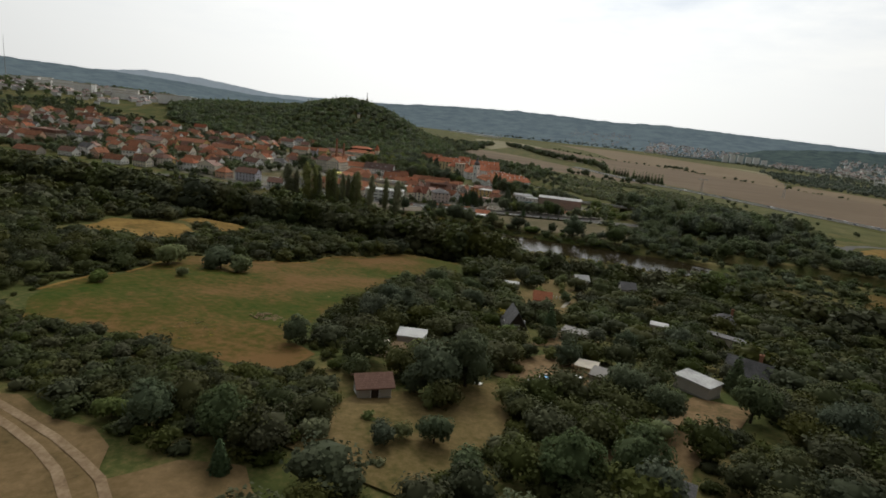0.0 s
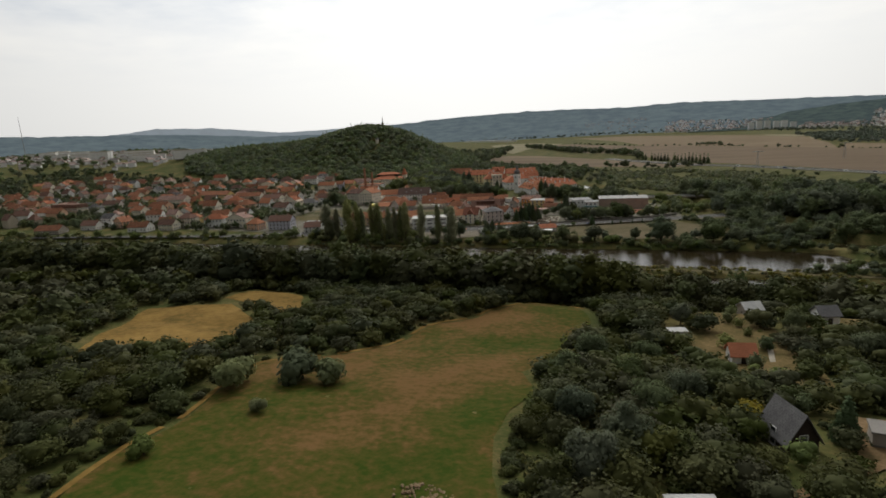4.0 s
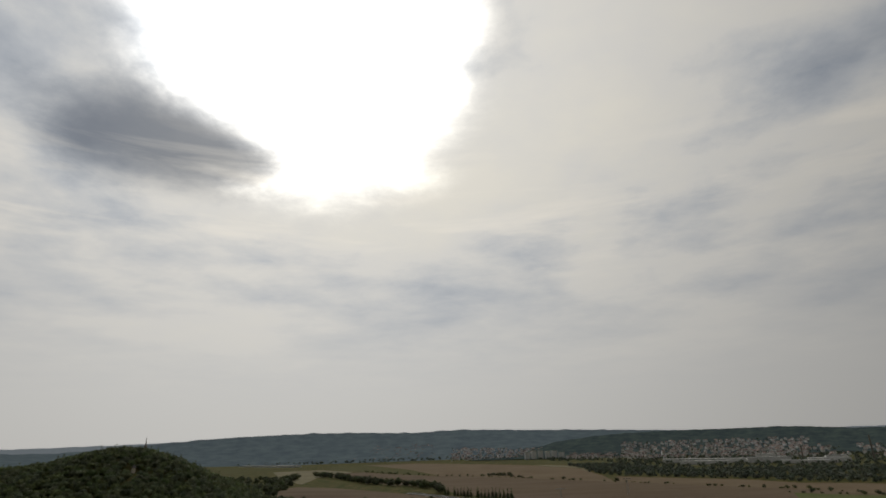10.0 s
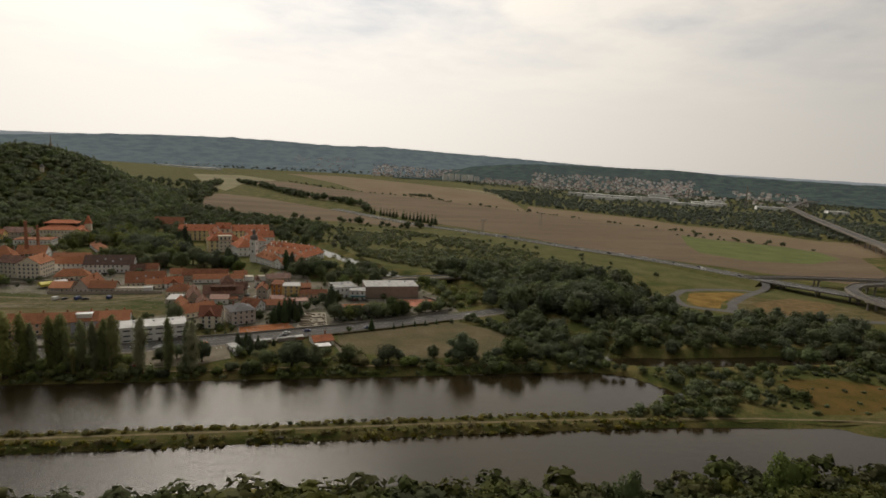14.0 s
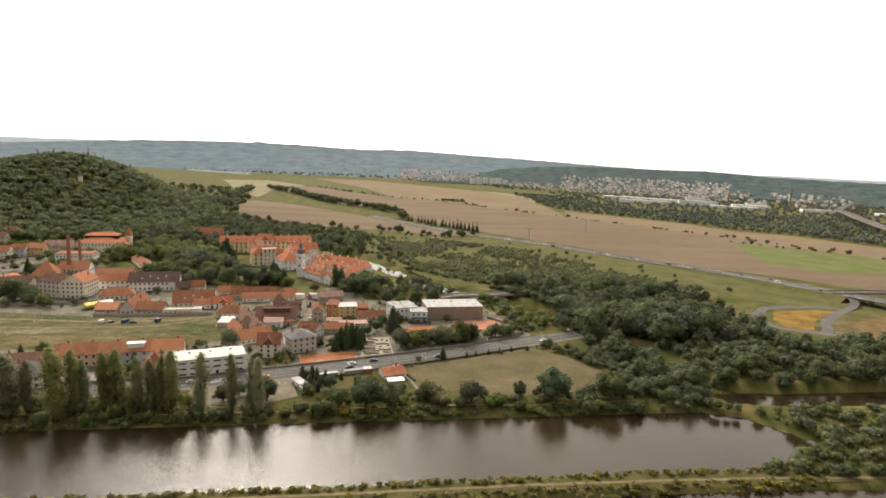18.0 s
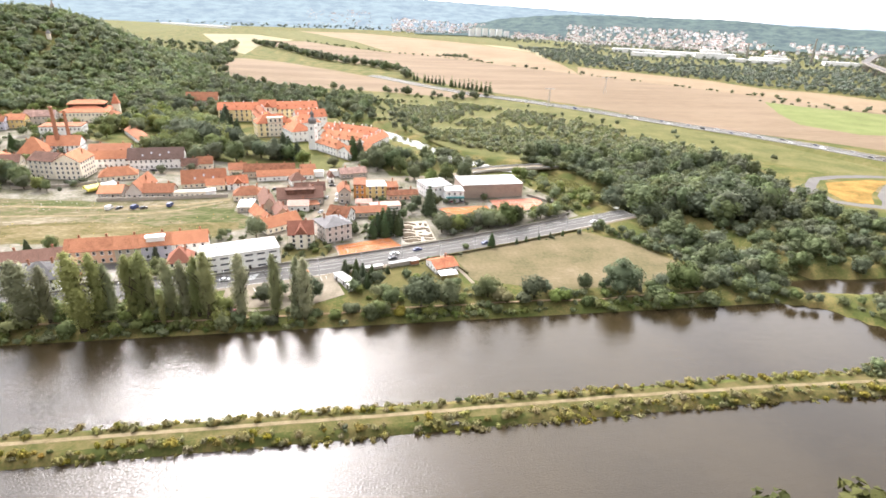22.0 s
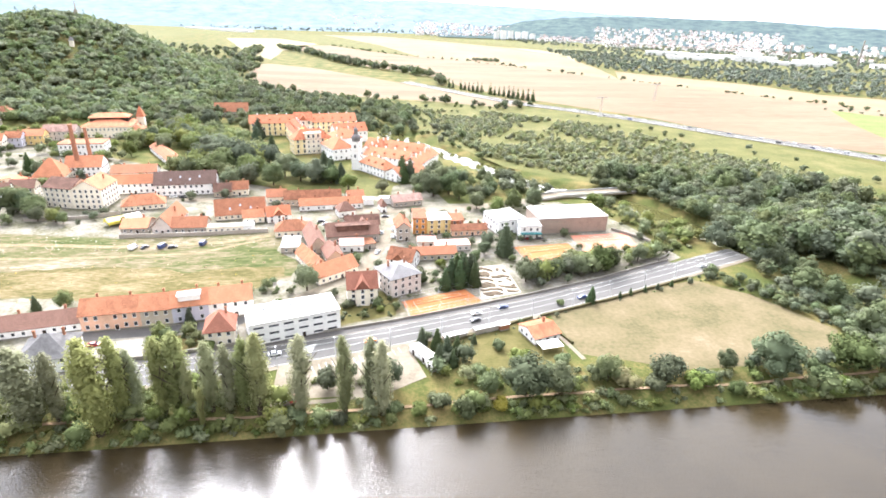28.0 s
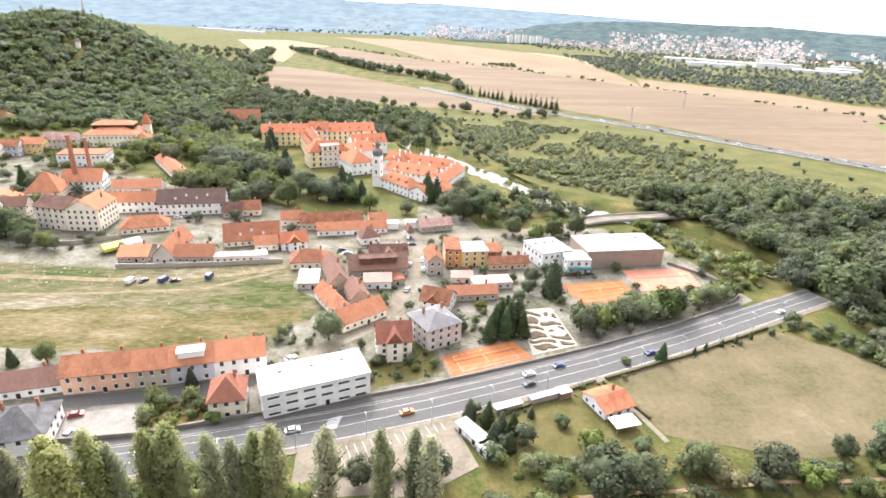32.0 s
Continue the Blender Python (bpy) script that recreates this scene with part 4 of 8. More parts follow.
def maze_garden():
    """Meandering low beds on white gravel, cut where a folded wave passes over its threshold."""
    outline = [(38, 445.3), (52.4, 447), (54.0, 418), (35.0, 412.4)]
    patch("maze_ground", outline, M["gravel"], 0.12, "white gravel floor of the ornamental garden", "garden floor", sway=0)
    cell, inner = 0.34, [(38.7, 444.4), (51.6, 446.0), (53.1, 418.8), (35.8, 414.0)]
    on = set()
    for i in range(60):
        for j in range(105):
            x, y = 34.5 + i * cell, 412 + j * cell
            fold = noise.noise((x * 0.17, y * 0.13, 2.0)) * 5.2 + noise.noise((x * 0.07, y * 0.06, 8.0)) * 4.0
            if math.sin(y * 1.25 + x * 0.35 + fold) > 0.12 and math.sin(x * 0.62 + fold * 0.9 + 0.5) > -0.78 and inside([x], [y], inner)[0]:
                on.add((i, j))
    while on:
        heap, bed = [on.pop()], []
        while heap:
            i, j = heap.pop()
            bed.append((i, j))
            for q in ((i + 1, j), (i - 1, j), (i, j + 1), (i, j - 1)):
                if q in on:
                    on.remove(q); heap.append(q)
        if len(bed) < 9:
            continue
        bm, ids, here = bmesh.new(), {}, set(bed)

        def corner(i, j, z):
            if (i, j, z) not in ids:
                ids[(i, j, z)] = bm.verts.new((34.5 + (i - 0.5) * cell, 412 + (j - 0.5) * cell, z))
            return ids[(i, j, z)]

        for i, j in bed:
            bm.faces.new([corner(a, b, 0.42) for a, b in ((i, j), (i + 1, j), (i + 1, j + 1), (i, j + 1))])
            for di, dj, a, b in ((-1, 0, (i, j + 1), (i, j)), (1, 0, (i + 1, j), (i + 1, j + 1)), (0, -1, (i, j), (i + 1, j)), (0, 1, (i + 1, j + 1), (i, j + 1))):
                if (i + di, j + dj) not in here:
                    bm.faces.new((corner(*a, 0.1), corner(*b, 0.1), corner(*b, 0.42), corner(*a, 0.42)))
        tagged(new("garden_bed", mesh_of("garden_bed", bm, M["bed_brown"])), "curving brown planted bed on white gravel", "garden bed", "beds of the ornamental garden")


maze_garden()

# ---- buildings ----


def ring_roof(bm, w, d, z, rise, form, over=0.5, thick=0.22):
    """A pitched roof over a w x d plan whose eaves lie at z; form: gable, pgable, hip or flat."""
    a, b = w / 2 + over, d / 2 + over
    drop = rise * over / (min(d, w) / 2) if form != "flat" else 0

    def solid(faces_up):
        ids = {}
        def vert(p, low):
            key = (round(p[0], 3), round(p[1], 3), round(p[2], 3), low)
            if key not in ids:
                ids[key] = bm.verts.new((p[0], p[1], p[2] - (thick if low else 0)))
            return ids[key]
        edges = {}
        for f in faces_up:
            bm.faces.new([vert(p, False) for p in f])
            bm.faces.new([vert(p, True) for p in reversed(f)])
            for p, q in zip(f, f[1:] + f[:1]):
                k = frozenset((tuple(p), tuple(q)))
                edges[k] = None if k in edges else (p, q)
        for pq in edges.values():
            if pq:
                p, q = pq
                bm.faces.new([vert(q, False), vert(p, False), vert(p, True), vert(q, True)])

    lo, hi = z - drop + thick, z + rise + thick
    if form == "gable":
        c = [(-a, -b, lo), (a, -b, lo), (a, b, lo), (-a, b, lo), (-a, 0, hi), (a, 0, hi)]
        solid([[c[0], c[1], c[5], c[4]], [c[2], c[3], c[4], c[5]]])
    elif form == "pgable":
        c = [(-a, -b, lo), (a, -b, lo), (a, b, lo), (-a, b, lo), (0, -b, hi), (0, b, hi)]
        solid([[c[0], c[4], c[5], c[3]], [c[1], c[2], c[5], c[4]]])
    elif form == "hip":
        k = min(a, b) * 0.92
        if a >= b:
            c = [(-a, -b, lo), (a, -b, lo), (a, b, lo), (-a, b, lo), (-a + k, 0, hi), (a - k + 0.01, 0, hi)]
            solid([[c[0], c[1], c[5], c[4]], [c[2], c[3], c[4], c[5]], [c[1], c[2], c[5]], [c[3], c[0], c[4]]])
        else:
            c = [(-a, -b, lo), (a, -b, lo), (a, b, lo), (-a, b, lo), (0, -b + k, hi), (0, b - k + 0.01, hi)]
            solid([[c[0], c[4], c[5], c[3]], [c[1], c[2], c[5], c[4]], [c[0], c[1], c[4]], [c[2], c[3], c[5]]])
    else:
        box(bm, -w / 2 - 0.25, w / 2 + 0.25, -d / 2 - 0.25, d / 2 + 0.25, z, z + rise)


def window_mesh(wide, tall):
    """A framed window in one piece: a shallow box whose front is set back inside its frame, with a sill."""
    bm = bmesh.new()
    v = box(bm, -wide / 2 - 0.13, wide / 2 + 0.13, -0.09, 0.05, -0.13, tall + 0.13, 1)
    bm.faces.ensure_lookup_table()
    front = [f for f in bm.faces if abs(f.normal.y) > 0.5 or all(w.co.y < 0 for w in f.verts)]
    bm.normal_update()
    front = min(bm.faces, key=lambda f: f.calc_center_median().y)
    bmesh.ops.inset_region(bm, faces=[front], thickness=0.13, depth=-0.07, use_even_offset=True)
    front.material_index = 0
    low = min((f for f in bm.faces if f is not front), key=lambda f: f.calc_center_median().z)
    made = bmesh.ops.extrude_face_region(bm, geom=[low])
    for w in made["geom"]:
        if isinstance(w, bmesh.types.BMVert):
            w.co.z -= 0.1
            w.co.y -= 0.1 if w.co.y < 0 else 0
    bmesh.ops.delete(bm, geom=[low], context="FACES_ONLY")
    bmesh.ops.recalc_face_normals(bm, faces=bm.faces)
    whole = mesh_of("window", bm, [M["glass"], M["frame"]])
    bm = bmesh.new()
    box(bm, -wide / 2, wide / 2, -0.035, -0.005, 0, tall)
    return whole, mesh_of("pane", bm, M["glass"])


def door_mesh():
    """A panelled door set back in its frame, in one piece."""
    bm = bmesh.new()
    box(bm, -0.7, 0.7, -0.12, 0.05, 0, 2.25, 1)
    front = min(bm.faces, key=lambda f: f.calc_center_median().y)
    bm.normal_update()
    bmesh.ops.inset_region(bm, faces=[front], thickness=0.14, depth=-0.08)
    front.material_index = 0
    return mesh_of("door", bm, [M["timber"], M["frame"]])


WINDOWS = {k: window_mesh(*k) for k in ((1.1, 1.5), (1.2, 1.9), (3.4, 0.8), (1.0, 1.1), (1.5, 2.6))}
DOOR = door_mesh()


def chimney_mesh():
    bm = bmesh.new()
    rings = [[bm.verts.new((sx * r, sy * r, z)) for sx, sy in ((-1, -1), (1, -1), (1, 1), (-1, 1))] for r, z in ((0.36, 0), (0.36, 2.3), (0.46, 2.35), (0.46, 2.6), (0.26, 2.6), (0.26, 2.4))]
    for a, b in zip(rings, rings[1:]):
        for i in range(4):
            bm.faces.new((a[i], a[(i + 1) % 4], b[(i + 1) % 4], b[i]))
    bm.faces.new(rings[-1])
    return mesh_of("chimney", bm, M["brick"])


CHIMNEY = chimney_mesh()
HOMES = []  # where houses stand and how far they reach


def skylight_mesh():
    bm = bmesh.new()
    box(bm, -0.55, 0.55, -0.75, 0.75, -0.12, 0.06)
    for f in bm.faces:
        f.material_index = 1 if f.normal.z > 0.9 else 0
    return mesh_of("skylight", bm, [M["metal"], M["wall_white"]])


SKYLIGHT = skylight_mesh()


def building(kind, x, y, w, d, h, turn, form, rise, wall, roof, storeys, label, dormer=False, base=None, sides=True, win=None, group="", lights=0):
    """A house: body on a plinth, solid roof with eaves, a window for each opening, door and chimneys."""
    ground = float(terrain(x, y)) if base is None else base
    home = thing(kind, pose(x, y, ground, 0, 0, turn), label, kind.replace("_", " "), group)
    rng = random.Random(int(x * 13 + y * 7))
    HOMES.append((x, y, max(w, d) / 2))
    bm = bmesh.new()
    if form in ("gable", "cross"):
        outline = [(-d / 2, -1.0), (d / 2, -1.0), (d / 2, h), (0, h + rise - 0.05), (-d / 2, h)]
        rings = [[bm.verts.new((sx * w / 2, t, z)) for t, z in outline] for sx in (-1, 1)]
    elif form == "pgable":
        outline = [(-w / 2, -1.0), (w / 2, -1.0), (w / 2, h), (0, h + rise - 0.05), (-w / 2, h)]
        rings = [[bm.verts.new((t, sy * d / 2, z)) for t, z in outline] for sy in (1, -1)]
    else:
        outline = [(-d / 2, -1.0), (d / 2, -1.0), (d / 2, h), (-d / 2, h)]
        rings = [[bm.verts.new((sx * w / 2, t, z)) for t, z in outline] for sx in (-1, 1)]
    n = len(outline)
    for i in range(n):
        bm.faces.new((rings[0][i], rings[1][i], rings[1][(i + 1) % n], rings[0][(i + 1) % n]))
    bm.faces.new(rings[0][::-1]); bm.faces.new(rings[1])
    bmesh.ops.recalc_face_normals(bm, faces=bm.faces)
    part("wall", bm, M["wall_" + wall], home)
    bm = bmesh.new()
    box(bm, -w / 2 - 0.06, w / 2 + 0.06, -d / 2 - 0.06, d / 2 + 0.06, -1.0, 0.55)
    part("plinth", bm, M["concrete"], home)
    bm = bmesh.new()
    ring_roof(bm, w, d, h, rise, "gable" if form == "cross" else form)
    bmesh.ops.recalc_face_normals(bm, faces=bm.faces)
    part("roof", bm, M["roof_" + roof], home)
    if form == "cross":  # a gabled front bay
        bm = bmesh.new()
        k = min(w * 0.5, 7.0)
        c = [(-k / 2, -d / 2 - 1.6, h + 0.2), (k / 2, -d / 2 - 1.6, h + 0.2), (k / 2, 0, h + 0.2), (-k / 2, 0, h + 0.2), (0, -d / 2 - 1.6, h + rise * 0.9), (0, 0, h + rise * 0.9)]
        v = [bm.verts.new(p) for p in c]
        for f in ((0, 4, 5, 3), (1, 2, 5, 4), (0, 1, 4), (0, 3, 2, 1)):
            bm.faces.new([v[i] for i in f])
        bmesh.ops.recalc_face_normals(bm, faces=bm.faces)
        part("bay_roof", bm, M["roof_" + roof], home)
    if form == "cross":
        k = min(w * 0.5, 7.0) - 0.6
        bm = bmesh.new()
        box(bm, -k / 2, k / 2, -d / 2 - 1.2, -d / 2, -1.0, h + 0.2)
        part("bay", bm, M["wall_" + wall], home)
    if form == "flat" and roof == "sheet" and w > 15:
        for i in range(3):
            bm = bmesh.new()
            box(bm, -0.6, 0.6, -0.5, 0.5, h + rise, h + rise + 0.7, 0, 0.05)
            part("roof_vent", bm, M["metal"], home, at=pose(w * (-0.3 + 0.3 * i), d * 0.2, 0))
    if form != "flat" and w > 6:
        for s in ((-0.25, 0.3) if w > 14 else (0.22,)):
            part("chimney", CHIMNEY, None, home, at=pose(w * s, d * 0.12, h + rise * 0.62))
    for i in range(lights):  # roof windows on the front slope
        up = 0.34 + 0.2 * (i % 2)
        part("skylight", SKYLIGHT, None, home, at=pose(w * 0.62 * ((i + 0.5) / lights - 0.5), -(d / 2) * (1 - up), h + rise * up + 0.14, math.degrees(math.atan2(rise, d / 2)), 0, 0))
    if dormer:
        bm = bmesh.new()
        box(bm, -w * 0.3, w * 0.3, -d * 0.38, 0, h + rise * 0.35, h + rise * 0.86)
        box(bm, -w * 0.33, w * 0.33, -d * 0.42, 0.2, h + rise * 0.86, h + rise * 0.95)
        part("dormer", bm, M["wall_white"] if wall == "lavender" else M["roof_" + roof], home)
    if storeys:
        size = win or ((3.4, 0.8) if kind == "commercial_building" else (1.5, 2.6) if kind == "chateau_wing" and storeys == 3 else (1.0, 1.1) if storeys == 1 else (1.1, 1.5))
        gap = size[0] + (1.3 if size[0] > 3 else 2.9 if kind == "chateau_wing" else 1.9)
        storey = h / storeys
        for face in range(4 if sides else 2):
            long, out = (w, d / 2) if face % 2 == 0 else (d, w / 2)
            if face == 2 and y > 380:
                continue
            n = max(1, int((long - 1.0) / gap))
            for k in range(n):
                for s in range(storeys):
                    u = (k - (n - 1) / 2) * (long - 1.0) / n
                    z = s * storey + storey * 0.36
                    if rng.random() < 0.06 or (form == "cross" and face == 0 and abs(u) < min(w * 0.5, 7) / 2):
                        continue
                    if s == 0 and face == 0 and k == n // 2:
                        part("door", DOOR, None, home, at=pose(u, -out - 0.03, 0.02))
                        continue
                    w_ob = part("window", WINDOWS[size][0], None, home, at=pose(0, 0, z, 0, 0, 90 * face) @ pose(u, -out - 0.03, 0))
                    if 340 < y < 440 and x > -140 and face != 2:
                        part("pane", WINDOWS[size][1], None, w_ob, "dark glass pane")
            if form == "cross" and face == 0:
                for s in range(storeys):
                    part("window", WINDOWS[size][0], None, home, at=pose(0, -d / 2 - 1.24, s * storey + storey * 0.36))
    return home


building("commercial_building", -40.4, 395.6, 32.3, 14.0, 8.5, 17, "flat", 0.4, "white", "sheet", 3, "long white commercial building with flat white metal roof beside the road")
building("row_house", -106.0, 405.9, 20.1, 11.0, 7.0, 6, "gable", 4.0, "peach", "orange", 2, "peach rendered two-storey row house with orange tiled roof")
building("row_house", -90.9, 407.5, 10.7, 11.0, 7.0, 7, "gable", 4.0, "beige", "orange", 2, "grey-beige two-storey row house with orange tiled roof")
building("row_house", -79.8, 409.3, 12.6, 11.0, 7.2, 11, "gable", 4.0, "lavender", "orange", 2, "pale lavender row house with white roof dormer", dormer=True)
building("row_house", -65.7, 412.0, 15.7, 11.0, 7.0, 10, "gable", 4.0, "white", "orange", 2, "white two-storey row house with bright orange roof", lights=2)
building("row_house", -130.0, 403.4, 26.2, 10.0, 3.6, 11, "gable", 3.5, "white", "brown", 1, "low white terraced house with brown tiled roof")
building("row_house", -150.9, 399.9, 16.1, 10.0, 4.0, 7, "flat", 0.3, "cream", "sheet", 1, "low cream house with pale flat roof")
building("villa", -65.0, 391.1, 10.0, 11.0, 6.5, 7, "hip", 5.0, "cream", "maroon", 2, "cream villa with steep dark red hipped roof and balcony")
building("villa", -116.6, 380.9, 15.1, 15.0, 6.0, 10, "hip", 5.0, "white", "slate", 2, "large white house with dark slate hipped roof")
building("house", -135.7, 373.7, 13.1, 10.0, 5.0, 14, "gable", 3.5, "white", "brown", 2, "white house with brown tiled roof by the river road")
building("villa", -14.8, 417.9, 12.0, 11.0, 7.5, 3, "cross", 5.0, "cream", "maroon", 3, "cream gabled villa with dark red roof and chimneys")
building("apartment_house", 0.5, 426.2, 14.4, 15.0, 8.8, 26, "hip", 3.0, "pinkgrey", "slate", 3, "pink and grey apartment house with slate roof", lights=4)
building("house", -27.7, 440.6, 20.3, 10.0, 4.0, 36, "gable", 4.0, "cream", "orange", 1, "low cream house with long orange tiled roof", lights=4)
building("house", -38.1, 452.3, 7.3, 20.0, 4.0, 27, "pgable", 4.0, "cream", "orange", 1, "orange-roofed side wing of a low house")
building("house", -28.5, 458.8, 7.9, 14.0, 4.0, 15, "pgable", 3.5, "beige", "brown", 1, "low brown-roofed back house with beige walls")
building("barn", -38.3, 477.5, 8.3, 24.0, 4.0, 13, "pgable", 5.0, "beige", "brown", 1, "brown-roofed barn with dormers")
building("barn", -19.5, 483.7, 26.5, 12.0, 5.0, 7, "gable", 5.0, "stone", "brown", 1, "long stone barn with brown tiled roof", dormer=True)
building("house", -14.4, 497.1, 18.2, 10.0, 5.0, 6, "cross", 4.0, "cream", "brown", 2, "house with dark brown gabled roof")
building("house", -51.0, 494.0, 17.1, 11.0, 4.0, 4, "hip", 4.0, "cream", "rust", 1, "small cream house with rust hipped roof", lights=2)
building("shed", -49.5, 474.7, 8.5, 14.0, 3.2, 1, "flat", 0.3, "stone", "sheet", 1, "shed with flat white roof")
building("workshop", -19.6, 471.0, 11.5, 9.0, 4.0, 0, "gable", 2.0, "white", "pink", 1, "low workshop with pale pink roof")
building("shed", -12.4, 476.7, 6.3, 14.0, 3.0, 14, "flat", 0.3, "stone", "rust", 1, "low stone annex with rust-red flat roof")
building("house", 6.7, 486.7, 7.2, 14.0, 7.5, 3, "pgable", 3.0, "stone", "rust", 2, "bare grey gabled house")
building("town_house", 16.8, 496.4, 7.4, 16.0, 9.0, -2, "flat", 0.6, "orange", "rust", 3, "orange rendered town house with red parapet")
building("town_house", 26.5, 494.7, 12.9, 12.0, 8.0, 4, "flat", 0.5, "ochre", "sheet", 3, "ochre three-storey house with flat pale roof")
building("house", 36.5, 498.3, 7.1, 12.0, 6.5, 9, "gable", 2.0, "rust", "rust", 2, "rust-brown rear house with tiled roof")
building("house", 42.9, 488.6, 19.4, 8.0, 3.8, 4, "gable", 2.0, "peach", "rust", 1, "low peach house with rust roof")
building("outbuilding", 18.4, 474.2, 9.2, 7.0, 3.4, -2, "gable", 1.5, "pinkgrey", "pink", 1, "low pink outbuilding with pale roof")
building("outbuilding", 30.7, 468.0, 17.8, 8.0, 3.4, 5, "flat", 0.3, "pinkgrey", "pink", 1, "low outbuilding with pale flat roof")
building("house", 4.8, 449.7, 12.1, 11.0, 5.0, -26, "cross", 4.0, "white", "rust", 2, "white house with rust-orange roof")
building("house", 20.4, 458.0, 20.9, 8.0, 3.5, 3, "gable", 2.5, "beige", "rust", 1, "long low house with brown-red roof")
building("sports_hall", 101.0, 496.3, 40.5, 21.0, 9.0, 4, "flat", 0.5, "clad", "sheet", 0, "large sports hall with brown clad walls and white flat roof")
building("clubhouse", 75.3, 484.1, 11.6, 12.0, 7.4, -2, "flat", 0.4, "white", "sheet", 2, "white two-storey clubhouse with teal awning")
building("annex", 64.8, 495.4, 17.1, 18.0, 8.0, 16, "flat", 0.4, "white", "sheet", 2, "white annex with flat roof beside the sports hall")
building("tenement", -184.2, 550.7, 18.0, 17.0, 12.0, -17, "gable", 4.0, "cream", "brown", 4, "tall cream tenement with brown roof")
building("tenement", -169.2, 549.3, 16.4, 20.0, 12.0, -4, "pgable", 5.0, "cream", "orange", 4, "tall cream tenement with gable and orange roof")
building("house", -215.6, 565.2, 13.3, 10.0, 7.0, 6, "gable", 4.0, "beige", "brown", 2, "beige house with grey-brown roof")
building("house", -229.5, 556.3, 16.8, 10.0, 7.0, 17, "gable", 4.0, "cream", "brown", 2, "cream house with brown roof")
building("row_house", -156.8, 573.2, 27.9, 10.0, 7.0, 6, "gable", 4.5, "white", "orange", 2, "white two-storey street house with orange roof")
building("inn", -124.0, 571.1, 36.1, 14.0, 7.5, 6, "gable", 6.5, "white", "darkbrown", 2, "long white two-storey inn with dark brown roof", lights=4)
building("house", -100.8, 564.1, 10.4, 10.0, 4.0, 6, "gable", 4.0, "beige", "brown", 1, "low house with brown roof")
building("house", -91.2, 566.8, 10.5, 9.0, 4.5, 6, "gable", 4.0, "cream", "rust", 1, "low house with rust tiled roof")
building("farmhouse", -140.7, 541.8, 22.6, 12.0, 3.6, 16, "hip", 4.5, "cream", "orange", 1, "low farmhouse with orange hipped roof")
building("outbuilding", -131.8, 505.8, 13.0, 14.0, 3.2, 1, "gable", 3.0, "stone", "orange", 1, "orange-roofed outbuilding by the wall")
building("barn", -116.7, 509.7, 9.7, 26.0, 4.0, -2, "pgable", 6.0, "pinkgrey", "rust", 1, "gabled barn with rust-red roof")
building("barn", -103.8, 501.6, 17.1, 10.0, 4.0, 0, "gable", 4.0, "stone", "rust", 1, "rust-roofed barn along the wall")
building("outbuilding", -86.1, 499.2, 18.5, 5.0, 3.6, 4, "flat", 0.3, "cream", "cream", 1, "long cream outbuilding with flat roof")
building("shed", -74.4, 500.2, 5.6, 6.0, 4.0, 11, "flat", 0.2, "white", "sheet", 1, "pale blue-white shed with flat roof")
building("farmhouse", -82.8, 524.1, 26.6, 13.0, 3.6, 11, "gable", 7.0, "cream", "rust", 1, "farmhouse with big rust-orange roof", lights=3)
building("house", -74.2, 514.5, 11.0, 8.0, 4.0, 10, "gable", 3.0, "cream", "orange", 1, "small cream house with orange roof")
building("house", -61.2, 516.0, 12.7, 9.0, 4.5, 15, "cross", 4.0, "white", "brick", 2, "white house with red gabled roof")
building("house", -66.1, 549.9, 11.2, 9.0, 4.5, 4, "gable", 3.5, "cream", "rust", 1, "low house with rust tiled roof")
building("farm_building", -43.8, 544.0, 33.6, 10.0, 5.0, 3, "gable", 4.0, "beige", "rust", 1, "long low building with rust tiled roof")
building("farm_building", -32.7, 535.5, 36.9, 8.0, 3.8, 7, "gable", 3.0, "white", "orange", 1, "long white low building with orange roof")
building("gatehouse", -18.5, 551.0, 10.0, 8.0, 4.0, 10, "gable", 2.5, "cream", "rust", 1, "low gatehouse with rust roof")
building("gate_wall", -10.1, 541.3, 5.9, 5.0, 4.0, -1, "flat", 0.3, "white", "cream", 0, "white park gate wall")
building("gate_wall", 1.2, 542.9, 8.9, 5.0, 4.0, -1, "flat", 0.3, "white", "cream", 0, "white park gate wall")
building("lodge", 12.8, 540.2, 18.6, 9.0, 3.8, 15, "gable", 3.0, "stone", "pink", 1, "stone lodge with pink-brown roof")
building("house", -2.1, 528.2, 3.2, 7.0, 5.0, 14, "hip", 3.0, "white", "brown", 2, "small white house with pyramid roof")
building("house", -23.8, 522.1, 9.7, 9.0, 4.5, 17, "hip", 4.0, "white", "brown", 1, "white house with brown roof")
building("brewery", -216.9, 601.6, 18.4, 18.0, 5.0, 6, "hip", 10.0, "cream", "orange", 1, "brewery malt house with steep orange roof")
building("brewery", -202.0, 616.8, 22.3, 16.0, 7.0, 6, "gable", 6.0, "white", "orange", 2, "white brewery house with orange roof")
building("brewery", -228.5, 678.2, 31.5, 18.0, 9.0, 6, "flat", 0.6, "white", "rust", 2, "plain white brewery hall with flat roof")
building("brewery", -168.7, 611.4, 28.2, 13.0, 4.0, 6, "gable", 4.0, "white", "rust", 1, "brewery storehouse with rust roof")
building("town_hall", -234.7, 748.3, 39.5, 34.0, 10.0, 6, "hip", 6.0, "cream", "brick", 2, "large town hall with red tiled roof and turret")
